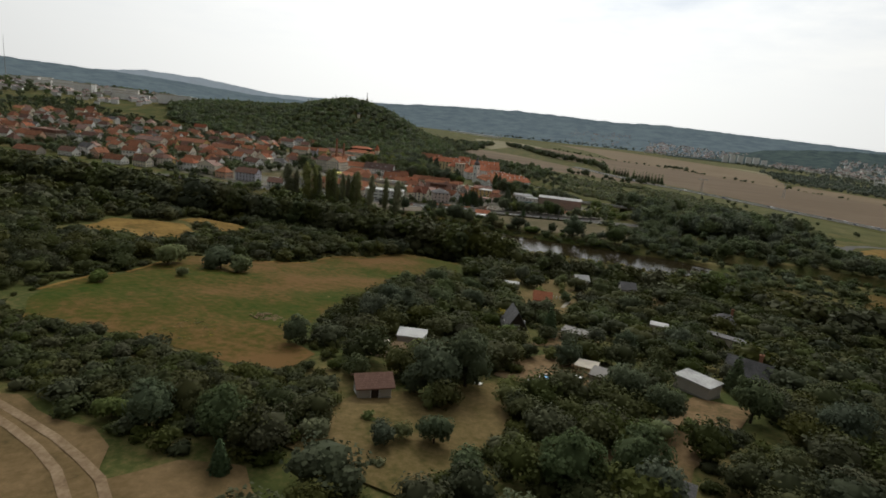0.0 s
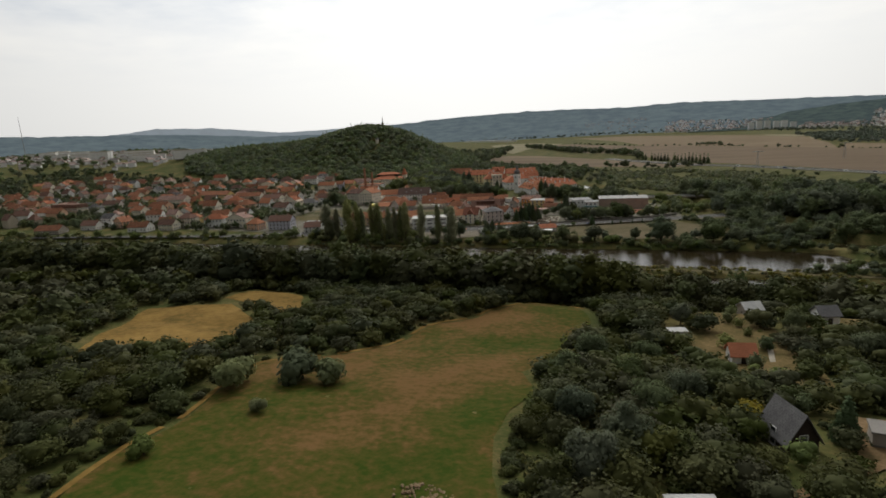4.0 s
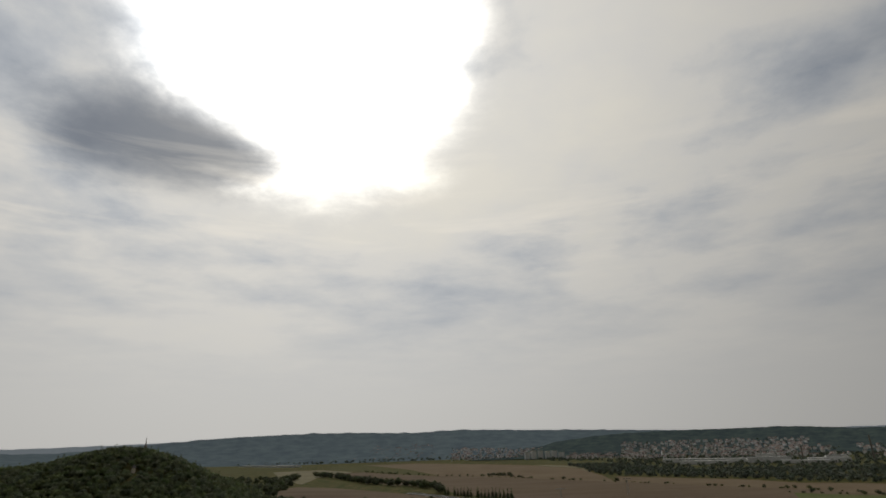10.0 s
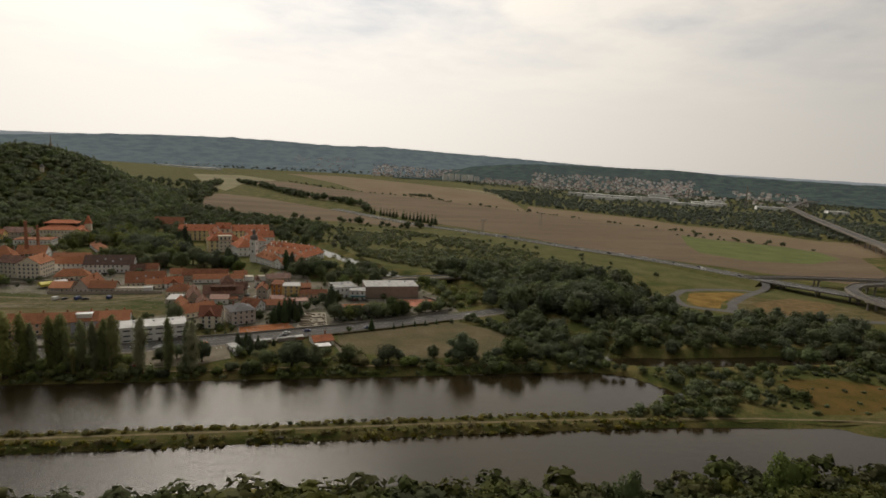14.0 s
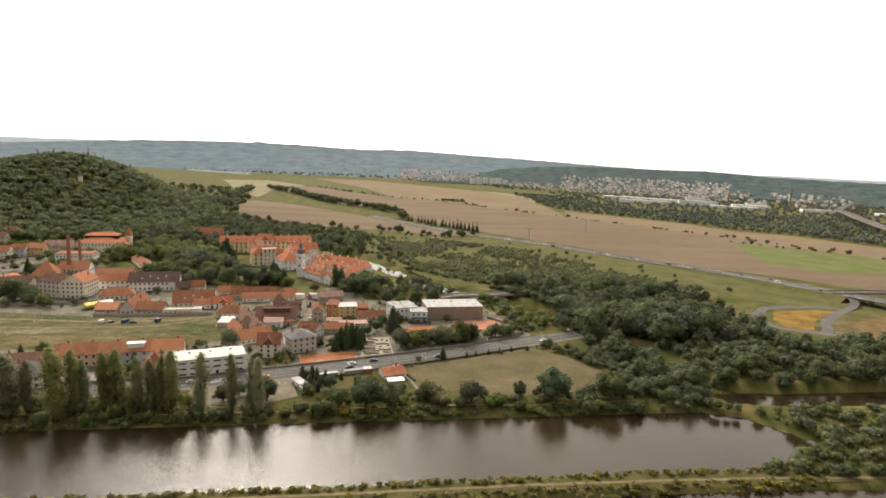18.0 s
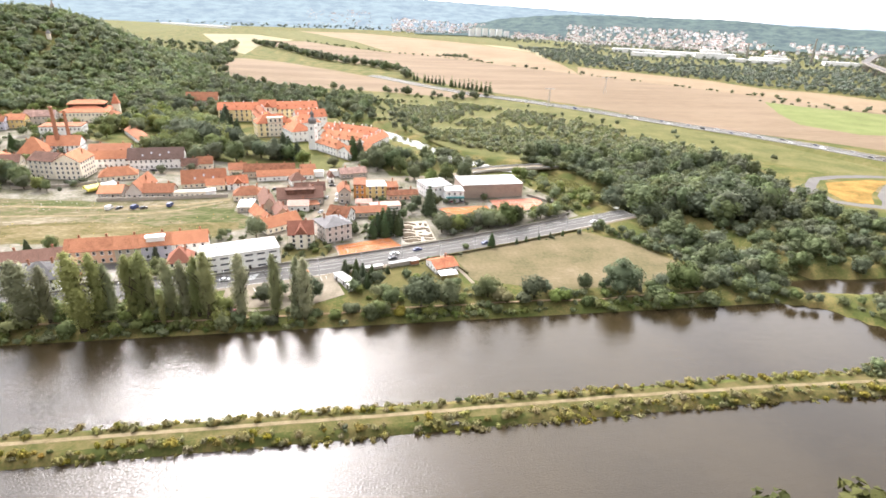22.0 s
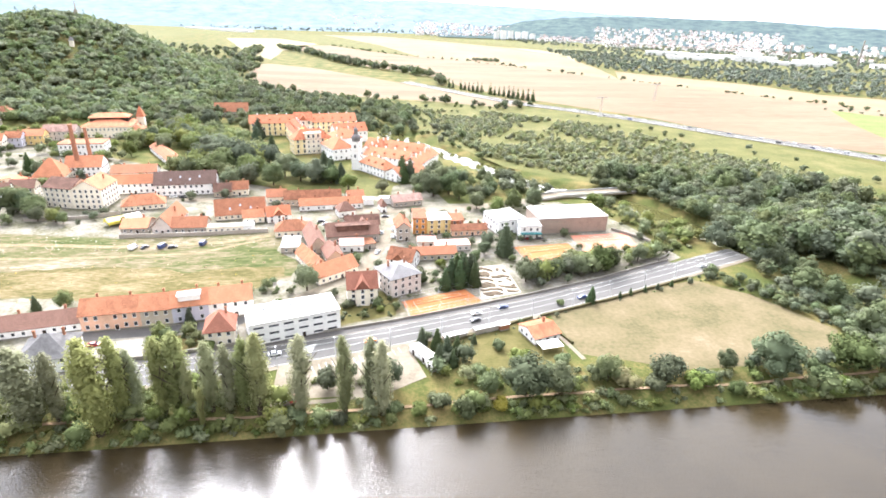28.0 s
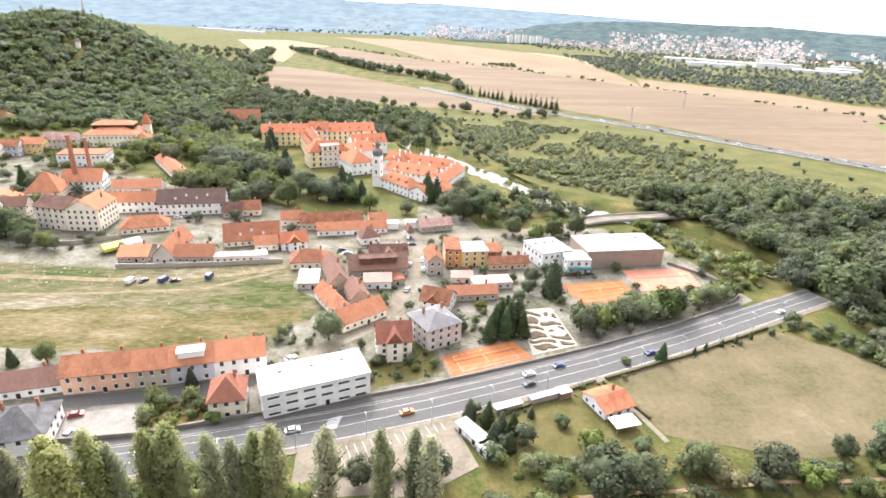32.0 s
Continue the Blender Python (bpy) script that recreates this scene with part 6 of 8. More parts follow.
for kind, x, y, h in (("oak", -126, 637, 24), ("lime", -112, 610, 22), ("oak", -100, 621, 25), ("lime", -88, 596, 21), ("oak", -122, 655, 23), ("lime", -68, 606, 19), ("spruce", -35, 598, 19), ("spruce", -28, 588, 17), ("spruce", -44, 592, 18), ("spruce", -100, 690, 24), ("spruce", -106, 735, 22), ("spruce", 14.5, 597, 20), ("oak", -206, 536, 18), ("lime", -192, 527, 14), ("lime", -178, 518, 10), ("lime", -118, 624, 17), ("lime", -100, 624, 18), ("lime", -99, 580, 15), ("oak", -89, 590, 17), ("oak", -83, 638, 18), ("oak", -73, 585, 17), ("oak", -56, 594, 16), ("oak", -45, 590, 18), ("oak", -35, 588, 14), ("lime", -23, 572, 13), ("lime", -1, 566, 10), ("spruce", -42, 628, 16), ("oak", -181, 740, 17),
                      ("oak", -160, 786, 19), ("oak", -172, 682, 14), ("lime", -152, 684, 16), ("lime", -100, 668, 12), ("spruce", -85, 668, 20), ("oak", -135, 640, 15), ("oak", -130, 700, 17), ("lime", -140, 730, 18), ("lime", -120, 760, 16), ("oak", -165, 720, 17), ("oak", -190, 710, 16), ("lime", -112, 640, 16), ("oak", -60, 610, 13), ("lime", -110, 600, 16)):
    tree(kind, x, y, h, 1.15, "chateau park trees")
# two trees that overtop the wood on the near bank
for x, y, h, w in ((203, 214, 22, 0.8), (147, 214, 19, 0.62)):
    tree("lime", x, y, h, w, "tall trees on the near bank")
# levee shrubs
for i in range(34):
    x = -150 + i * 10.4 + 14 * math.sin(i * 2.3)
    tree(("dry_shrub", "shrub", "grey_willow")[i % 3], x, 281.0 + (i % 2) * 9.2 + 0.6 * math.sin(i), 0.7 + 1.2 * ((i * 37) % 10) / 10, 1.15, "shrubs on the levee")
# gardens and slope
for kind, x, y, h in (("shrub", 41.5, 80, 7), ("shrub", 48, 79.5, 6), ("shrub", 29.5, 72, 6.5), ("shrub", 38, 42, 3), ("shrub", 44, 61, 2.6), ("fruit_tree", 97, 32, 6), ("oak", 127, 25, 10), ("oak", 131, 30, 11), ("oak", 158, 12, 9), ("oak", 157, 38, 9), ("oak", 163, 34, 8),
                      ("spruce", 179, 63, 9), ("oak", 178, 44, 9), ("oak", 190, 40, 10), ("spruce", 140, 77, 9), ("fruit_tree", 124, 24, 5), ("fruit_tree", 146, 55, 6), ("oak", 104, 52, 9), ("oak", 108, 62, 9), ("oak", 100, 72, 8), ("oak", 112, 76, 9), ("oak", 96, 92, 8), ("lime", 108, 92, 8), ("oak", 118, 86, 8), ("oak", 100, 110, 9), ("oak", 112, 108, 8),
                      ("fruit_tree", 132, 10, 5), ("fruit_tree", 126, 6, 4), ("shrub", 117, 4, 3), ("shrub", 114, 10, 2.5), ("fruit_tree", 138, 4, 5), ("fruit_tree", 137, 88, 4), ("dry_shrub", 129, 80, 4), ("fruit_tree", 150, 118, 4), ("fruit_tree", 140, 130, 4), ("oak", 122, 148, 7), ("oak", 160, 128, 8), ("oak", 150, 148, 7), ("oak", 158, 72, 7), ("fruit_tree", 151, 76, 5), ("oak", 170, 84, 8), ("oak", 124, 96, 6), ("spruce", 128, 100, 5),
                      ("oak", 98, -4, 7), ("oak", 108, -2, 8), ("shrub", 92, -4, 3), ("spruce", 112, -8, 5), ("oak", 150, 6, 9), ("oak", 160, 8, 8), ("fruit_tree", 146, -4, 6)):
    tree(kind, x, y, h, 1.0, "garden and slope trees")

# woods: low templates joined into one object each
LOW = {}
for key, (form, h, r, n, s, hearts) in {"oak": ("broad", 10.0, 4.6, 84, 1.45, 3), "small": ("broad", 6.0, 3.4, 60, 1.05, 3), "bush": ("bush", 3.0, 2.6, 30, 1.0, 3), "fir": ("fir", 15.0, 3.0, 48, 1.6, 5), "mid": ("broad", 9.0, 4.4, 190, 0.98, 3), "tall": ("broad", 18.0, 6.4, 380, 1.3, 5), "far": ("broad", 10.0, 4.8, 22, 2.3, 2), "farsmall": ("broad", 6.0, 3.6, 24, 1.6, 2), "near": ("broad", 9.0, 4.4, 660, 0.60, 4), "nearbush": ("bush", 3.4, 2.6, 270, 0.48, 4), "midbush": ("bush", 3.4, 2.6, 70, 0.85, 3)}.items():
    LOW[key] = [crown(form, h, r, n, s, 31 * v + len(key), hearts, (6, 3) if n < 80 else (7, 4), 14 if n < 80 else 26) for v in range(4)]


def wood(name, pts, forms, mat, label, category, tall=(0.75, 1.3), floor=None, spread=(0.9, 1.25)):
    """Many trees as one object. pts: n x 2; forms: template names with their shares."""
    rng = np.random.default_rng(len(name) + len(pts))
    pts = np.asarray(pts, float)
    names = rng.choice(list(forms), len(pts), p=np.array(list(forms.values())) / sum(forms.values()))
    pick = rng.integers(0, 4, len(pts))
    vs, fs, ts, n = [], [], [], 0
    z = terrain(pts[:, 0], pts[:, 1]) if floor is None else np.broadcast_to(np.asarray(floor, float), len(pts))
    for key in forms:
        for v in range(4):
            some = np.nonzero((names == key) & (pick == v))[0]
            if not len(some):
                continue
            V, F = LOW[key][v]
            a, s = rng.uniform(0, 6.28, len(some)), rng.uniform(*tall, len(some))
            flat = s * rng.uniform(*spread, len(some))
            c, q = np.cos(a)[:, None], np.sin(a)[:, None]
            X = (V[:, 0] * c - V[:, 1] * q) * flat[:, None] + pts[some, 0][:, None]
            Y = (V[:, 0] * q + V[:, 1] * c) * flat[:, None] + pts[some, 1][:, None]
            Z = V[:, 2][None] * s[:, None] + z[some][:, None] - 0.3
            vs.append(np.stack([X, Y, Z], -1).reshape(-1, 3))
            fs.append((F[None] + (np.arange(len(some)) * len(V))[:, None, None]).reshape(-1, 4) + n)
            ts.append(np.repeat(rng.uniform(0, 1, len(some)), len(V)))
            n += len(vs[-1])
    me = softened(quads(name, np.concatenate(vs), np.concatenate(fs), mat, np.concatenate(ts)))
    return tagged(new(name, me), label, category, kind="stuff")


def scatter(poly, gap, seed, holes=(), keep=1.0):
    """Uneven places in a polygon, outside the holes and clear of the single trees."""
    rng = np.random.default_rng(seed)
    xs, ys = [p[0] for p in poly], [p[1] for p in poly]
    x, y = np.meshgrid(np.arange(min(xs), max(xs), gap), np.arange(min(ys), max(ys), gap))
    x = x.ravel() + rng.uniform(-0.48, 0.48, x.size) * gap
    y = y.ravel() + rng.uniform(-0.48, 0.48, y.size) * gap
    ok = inside(x, y, poly) & (rng.random(x.size) < keep)
    for hole in holes:
        ok &= ~inside(x, y, hole)
    near = np.array(SPOTS)
    for sx, sy, sr in near:
        ok &= np.hypot(x - sx, y - sy) > sr
    return np.stack([x[ok], y[ok]], 1)


def homes():
    """Squares round the houses, to keep trees out of them."""
    return [[(x - r, y - r), (x + r, y - r), (x + r, y + r), (x - r, y + r)] for x, y, r in ((x, y, r * 0.85 + 1.5) for x, y, r in HOMES)]


def clear_of(pts, line, gap):
    return pts[line_distance(pts[:, 0], pts[:, 1], line) > gap]


MEADOW = [(38, 21), (31, 36), (31, 52), (27, 65), (22, 79), (24, 95), (39, 104), (44, 113), (46, 126), (50, 137), (60, 147), (68, 162), (82, 185), (98, 160), (101, 140), (97, 122), (92, 108), (89, 98), (94, 86), (91, 74), (91, 63), (93, 53), (96, 43), (98, 34), (106, 29), (105, 18), (92, 15), (76, 15), (60, 14), (49, 12)]
STRAW = [(-24, 74), (-7, 80), (6, 103), (5, 115), (-5, 129), (-17, 138), (-29, 148), (-61, 136), (-53, 118), (-41, 94)]
STRAW2 = [(-43, 150), (-39, 172), (-10, 164), (7, 139), (-8, 134), (-27, 146)]
YARDS = [[(133, 12), (140, 12), (139, 32), (134, 34)], [(115, -4), (132, -4), (136, 14), (126, 25), (119, 24), (115, 14)], [(106, 34), (126, 36), (127, 50), (112, 49)], [(136, 37), (147, 35), (155, 44), (152, 58), (143, 60), (137, 50)], [(153, 18), (166, 22), (178, 42), (180, 60), (166, 62), (164, 42)],
         [(126, 64), (138, 62), (138, 82), (127, 84)], [(124, 102), (142, 100), (146, 128), (139, 168), (128, 172), (129, 140), (120, 130)], [(139, 70), (152, 68), (154, 88), (141, 88)], [(156, 8), (166, 8), (168, 28), (160, 30)], [(162, 100), (175, 100), (177, 118), (164, 120)], [(178, 98), (194, 98), (194, 114), (180, 114)], [(184, 126), (196, 126), (196, 139), (184, 139)], [(137, 156), (150, 156), (150, 170), (138, 170)], [(126, 58), (139, 60), (137, 82), (126, 82)], [(154, 144), (170, 142), (172, 164), (157, 168)], [(178, 68), (192, 68), (193, 80), (178, 80)]]
TRACK = [(54, -8), (77, -4), (90, -6), (98, -9), (103, -12), (108, -5), (118, -4), (124, -12), (120, -44), (54, -44)]
HOLES = [MEADOW, STRAW, STRAW2, TRACK, *YARDS]
slope = [(-260, -10), (58, -8), (250, -30), (330, 40), (330, 236), (-260, 236)]
CLOSE = [(-20, 12), (36, -6), (100, -10), (200, -20), (206, 62), (150, 70), (100, 66), (96, 84), (90, 84), (36, 70), (-20, 60)]
wood("slope_thicket", scatter([(-70, 20), (36, -6), (100, -10), (230, -20), (240, 150), (100, 190), (-60, 170)], 4.3, 3, [*HOLES, CLOSE]), {"mid": 6, "midbush": 3}, M["leaf_slope"], "dense dark thicket of trees and bushes on the slope", "thicket", (0.45, 0.82), spread=(1.15, 1.6))
wood("garden_thicket", scatter(CLOSE, 4.6, 13, [*HOLES, [(28, -12), (116, -12), (118, 22), (28, 24)]]), {"near": 5, "nearbush": 4}, M["leaf_slope"], "dense green thicket round the meadow and gardens", "thicket", (0.45, 0.82), spread=(1.15, 1.6))
ring = [(a + (c - a) * k / 9 + 0.8 * math.sin(k * 5.1 + a), b + (d - b) * k / 9 + 0.8 * math.cos(k * 3.7 + b)) for (a, b), (c, d) in zip(MEADOW, MEADOW[1:] + MEADOW[:1]) for k in range(9)]
wood("meadow_edge_bushes", [p for k, p in enumerate(ring) if k % 7 not in (2, 3)], {"nearbush": 1}, M["leaf_slope"], "low bushes along the edge of the meadow", "bushes", (0.22, 0.62))
wood("meadow_thicket", scatter([(30, 10), (40, 17), (50, 13), (60, 15), (76, 16), (92, 16), (104, 19), (113, 22), (117, 12), (116, -4), (107, -7), (98, -8), (84, -5), (62, -6), (30, -8)], 2.5, 85, [TRACK], keep=0.92), {"nearbush": 1}, M["leaf_slope"], "dense dark bushes below the mown meadow", "thicket", (0.5, 0.95), spread=(1.1, 1.5))
wood("track_trees", scatter([(88, -4), (116, -4), (117, 8), (104, 9), (92, 4)], 4.4, 92, [TRACK], keep=0.85), {"near": 1}, M["leaf_slope"], "small trees between the meadow and the field track", "trees", (0.5, 0.8))
wood("yard_thicket", scatter([(139, 12), (152, 14), (161, 34), (159, 40), (155, 37), (149, 27), (140, 24)], 3.6, 86, keep=0.9), {"near": 4, "nearbush": 2}, M["leaf_slope"], "dense garden trees round the hillside yards", "thicket", (0.45, 0.82), spread=(1.15, 1.6))
wood("meadow_weeds", scatter([(70, 20), (72, 29), (76, 36), (83, 30), (82, 22), (76, 18)], 1.1, 74, keep=0.8), {"bush": 1}, M["leaf_levee"], "patch of green weeds in the meadow", "weeds", (0.10, 0.2))
wood("slope_wood", scatter(slope, 7.5, 4, [*HOLES, [(40, -60), (260, -60), (260, 0), (40, 0)], [(-70, 20), (36, -6), (100, -10), (230, -20), (240, 150), (100, 190), (-60, 170)]]), {"far": 4, "oak": 1, "farsmall": 4}, M["leaf_slope"], "mixed woodland on the slope above the river", "woodland", (0.6, 1.1), spread=(1.1, 1.5))
wood("riverside_wood", np.concatenate([scatter([(-30, 206), (60, 203), (60, 221), (-30, 222)], 5.6, 88), scatter([(60, 180), (140, 190), (330, 186), (430, 180), (430, 200), (250, 210), (60, 221)], 5.6, 5)]), {"mid": 5, "oak": 1}, M["leaf_slope"], "band of tall riverside trees below the slope", "woodland", (0.72, 1.1), spread=(1.1, 1.5))
wood("tall_riverside_wood", np.concatenate([scatter([(-520, 178), (-34, 180), (-30, 222), (-520, 232)], 8.2, 37), scatter([(-34, 180), (60, 178), (60, 203), (-30, 206)], 6.8, 36)]), {"tall": 1}, M["leaf_slope"], "tall trees along the near river bank", "woodland", (1.0, 1.4), spread=(1.1, 1.5))
wood("bank_giants", scatter([(112, 182), (215, 180), (262, 184), (250, 200), (112, 200)], 6.4, 87, keep=0.9), {"tall": 1}, M["leaf_slope"], "tall dark trees on the near river bank", "woodland", (0.68, 0.95), spread=(1.1, 1.5))
wood("bank_tall_trees", scatter([(60, 182), (112, 184), (112, 208), (60, 212)], 6.0, 98, keep=0.95), {"tall": 1}, M["leaf_slope"], "tall dark trees between meadow and river", "woodland", (1.05, 1.3), spread=(1.1, 1.5))
wood("shore_reeds", scatter([(-700, 230), (0, 222), (330, 204), (430, 200), (430, 222), (250, 233), (170, 238), (90, 248), (10, 249), (-700, 248)], 4.6, 38, keep=0.8), {"bush": 3, "midbush": 1}, M["leaf_park"], "low bushes and reeds on the near shore", "reeds", (0.35, 0.75))
wood("garden_fruit_trees", np.concatenate([scatter(y, 5.4, 50 + k, keep=0.42) for k, y in enumerate(YARDS)]), {"mid": 3, "midbush": 3}, M["leaf_park"], "small fruit trees and bushes in the hillside gardens", "trees", (0.28, 0.58))
wood("far_slope_wood", scatter([(-900, -100), (-262, -60), (-262, 204), (-900, 204)], 16, 6), {"far": 5, "farsmall": 3}, M["leaf_slope"], "woodland on the western slope", "woodland", (0.7, 1.2))
wood("near_wood", scatter([(112, -46), (330, -60), (330, -22), (240, -24), (112, -12)], 6.5, 8), {"near": 3, "nearbush": 3}, M["leaf_slope"], "trees at the upper edge of the gardens", "woodland", (0.6, 0.9), spread=(1.1, 1.5))
# floodplain woods east of the town
CANALWAY = [(a + 12 * n, b + 6 * n) for n, line in ((1, CANAL[:14]), (-1, CANAL[:14][::-1])) for a, b in line]
JUNCTION = [(318, 505), (322, 462), (330, 440), (352, 425), (440, 398), (640, 380), (640, 560), (470, 600), (400, 560), (350, 535)]
POOL = [(208, 380), (214, 350), (262, 342), (330, 341), (330, 359), (262, 361), (230, 368)]
wood("floodplain_wood", scatter([(166, 412), (178, 434), (210, 470), (300, 492), (366, 478), (420, 420), (430, 356), (330, 352), (240, 358), (190, 352), (182, 358), (174, 376), (170, 396)], 7.2, 9, [CANALWAY, POOL, JUNCTION]), {"mid": 5, "tall": 4}, M["leaf_wood"], "dense floodplain wood between road and river", "woodland", (0.46, 0.82), spread=(1.1, 1.5))
wood("canal_giants", scatter([(172, 440), (192, 428), (222, 424), (276, 440), (282, 480), (236, 474), (206, 462), (178, 444)], 7.6, 89, [CANALWAY, POOL, JUNCTION], keep=0.9), {"tall": 1}, M["leaf_wood"], "tall dense trees behind the river road", "woodland", (1.0, 1.35), spread=(1.1, 1.5))
SPIT_MEADOW = [(294, 320), (326, 320), (350, 308), (334, 282), (306, 277), (280, 279), (292, 296)]
patch("spit_meadow", SPIT_MEADOW, M["meadow_dry"], 0.05, "dry brown meadow on the floodplain", "meadow", sway=2, step=5)
wood("spit_willows", scatter([(230, 305), (231, 312), (225, 322), (219, 336), (240, 336), (262, 337), (340, 334), (352, 300), (334, 276), (300, 280), (262, 285), (238, 288)], 5.6, 10, [POOL, SPIT_MEADOW], keep=0.94), {"mid": 4, "midbush": 4}, M["leaf_willow"], "grey-green willow scrub on the floodplain", "scrub", (0.42, 0.85), spread=(1.1, 1.5))
wood("tip_willows", scatter([(184, 284), (214, 281.5), (236, 280), (240, 292), (232, 304), (222, 302), (204, 293), (186, 289)], 4.3, 96, keep=0.92), {"mid": 3, "midbush": 2}, M["leaf_willow"], "pale willows where the levee meets the floodplain", "scrub", (0.42, 0.8), spread=(1.1, 1.5))
wood("shore_willows", [(178, 343), (186, 344), (191, 342.5), (197, 342), (204, 340.5), (209, 338.5), (213, 337)], {"mid": 2, "midbush": 2}, M["leaf_willow"], "pale rounded willows at the end of the river", "scrub", (0.5, 0.8), spread=(1.0, 1.3))
wood("spit_bushes", scatter(SPIT_MEADOW, 8.0, 97, keep=0.5), {"midbush": 1}, M["leaf_willow"], "scattered bushes on the dry floodplain meadow", "bushes", (0.3, 0.7), spread=(1.2, 1.6))
wood("floodplain_willows", scatter([(352, 262), (420, 248), (560, 232), (560, 402), (420, 344), (330, 342), (352, 312)], 6.4, 11, [POOL], keep=0.9), {"small": 4, "oak": 1, "midbush": 3}, M["leaf_willow"], "willow scrub between river and junction", "scrub", (0.65, 1.25), spread=(1.1, 1.5))
wood("canal_wood", scatter([(186, 462), (300, 500), (352, 506), (300, 575), (220, 590), (160, 600), (150, 575), (180, 530)], 6.0, 12, [CANALWAY, POOL, JUNCTION]), {"mid": 5, "tall": 1}, M["leaf_wood"], "green trees along the canal", "woodland", (0.7, 1.1), spread=(1.0, 1.4))
wood("canal_trees", np.concatenate([scatter([(64, 590), (78, 562), (120, 556), (112, 572), (90, 594)], 7.0, 73, [CANALWAY], keep=0.85), scatter([(20, 550), (74, 550), (74, 566), (62, 596), (52, 612), (34, 616), (22, 590)], 7.5, 13, [CANALWAY, POOL, JUNCTION], keep=0.8)]), {"mid": 4, "small": 2}, M["leaf_wood"], "trees between chateau and canal", "woodland", (0.8, 1.4))
wood("canal_bushes", scatter([(142, 455), (176, 468), (166, 488), (158, 506), (148, 530), (132, 545), (128, 530), (142, 494)], 5.2, 14, [CANALWAY]), {"mid": 3, "midbush": 3}, M["leaf_park"], "bright bushes along the canal bank", "scrub", (0.6, 1.0))
rng = np.random.default_rng(77)
spots = np.stack([rng.uniform(60, 350, 5000), rng.uniform(556, 900, 5000)], 1)
grove = inside(spots[:, 0], spots[:, 1], [(96, 650), (150, 600), (194, 572), (320, 560), (350, 590), (300, 700), (250, 800), (150, 880), (60, 900), (60, 780)]) & ~inside(spots[:, 0], spots[:, 1], CANALWAY)
thin = np.array([noise.noise((a * 0.02, b * 0.02, 4.0)) for a, b in spots]) + rng.uniform(-0.25, 0.25, len(spots)) > -0.10
wood("old_orchard", spots[grove & thin], {"small": 2, "farsmall": 4}, M["leaf_orchard"], "old grey-green orchard trees on grass", "orchard", (0.5, 0.92))
wood("orchard_edge", scatter([(60, 690), (96, 640), (60, 900), (100, 940), (205, 925), (150, 900), (20, 955), (10, 880)], 15, 16), {"small": 3, "oak": 2}, M["leaf_wood"], "scattered trees at the orchard's edge", "trees", (0.6, 1.1))
wood("park_wood", scatter([(-240, 780), (-150, 800), (-60, 800), (40, 760), (44, 900), (-20, 960), (-160, 1060), (-220, 900)], 10, 17), {"oak": 5, "small": 2}, M["leaf_wood"], "wooded far side of the chateau park", "woodland", (0.9, 1.5))
wood("verge_trees", scatter([(250, 780), (330, 620), (380, 560), (400, 600), (330, 760), (240, 880)], 26, 18, keep=0.7), {"small": 1}, M["leaf_wood"], "single trees on the highway verge", "trees", (0.6, 1.2))
wood("hill_forest", scatter([(-205, 1150), (-178, 1060), (-200, 880), (-250, 800), (-330, 775), (-520, 800), (-700, 850), (-800, 960), (-820, 1120), (-640, 1130), (-400, 1165), (-280, 1230)], 9.3, 19, [[(-378, 974), (-346, 974), (-346, 1002), (-378, 1002)]]), {"oak": 5, "far": 3, "fir": 1}, M["leaf_forest"], "dense mixed forest covering the hill", "forest", (0.85, 1.4), spread=(1.1, 1.5))
ROW = [(-234, 1956), (-148, 1801), (-77, 1602), (-7, 1449), (58, 1379), (114, 1266)]


def along(line, gap, spread, seed, keep=1.0):
    """Places along a line, a little to either side of it."""
    rng, out = np.random.default_rng(seed), []
    for (ax, ay), (bx, by) in zip(line, line[1:]):
        n = max(1, int(math.hypot(bx - ax, by - ay) / gap))
        for k in range(n):
            if rng.random() < keep:
                u = (k + rng.uniform(0, 1)) / n
                out.append((ax + (bx - ax) * u + rng.uniform(-spread, spread), ay + (by - ay) * u + rng.uniform(-spread, spread)))
    return np.array(out)


wood("field_trees", np.concatenate([along(ROW[:3], 7, 9, 20, 0.75), along(ROW[2:], 5.5, 7, 21, 0.95), along([(116, 1190), (120, 1150)], 5, 5, 24), along([(-290, 1900), (-270, 1600), (-262, 1520), (-215, 1490)], 7, 14, 22)]), {"oak": 1}, M["leaf_wood"], "row of tall trees between the fields", "trees", (1.3, 2.1))
wood("field_edge_trees", np.concatenate([along([(-190, 1150), (-151, 1055), (-57, 1012), (-3, 996), (93, 960), (162, 920), (215, 945)], 9, 8, 25, 0.7), scatter([(-300, 1320), (-200, 1200), (-205, 1400), (-260, 1500), (-330, 1560), (-420, 1500), (-380, 1300)], 11, 23)]), {"oak": 2, "small": 2}, M["leaf_wood"], "trees at the edge of the wheat field", "trees", (0.8, 1.5))
wood("hedgerow", np.concatenate([along(HEDGE[1:8], 8, 3.5, 23, 0.5), along(HEDGE[7:14], 7, 3, 26, 0.45), scatter([(270, 1690), (330, 1640), (350, 1700), (290, 1740)], 9, 24), along([(640, 945), (680, 895), (760, 830)], 9, 3, 27, 0.5)]), {"small": 2, "bush": 3}, M["leaf_wood"], "hedgerow between the wheat fields", "hedge", (0.8, 1.6))
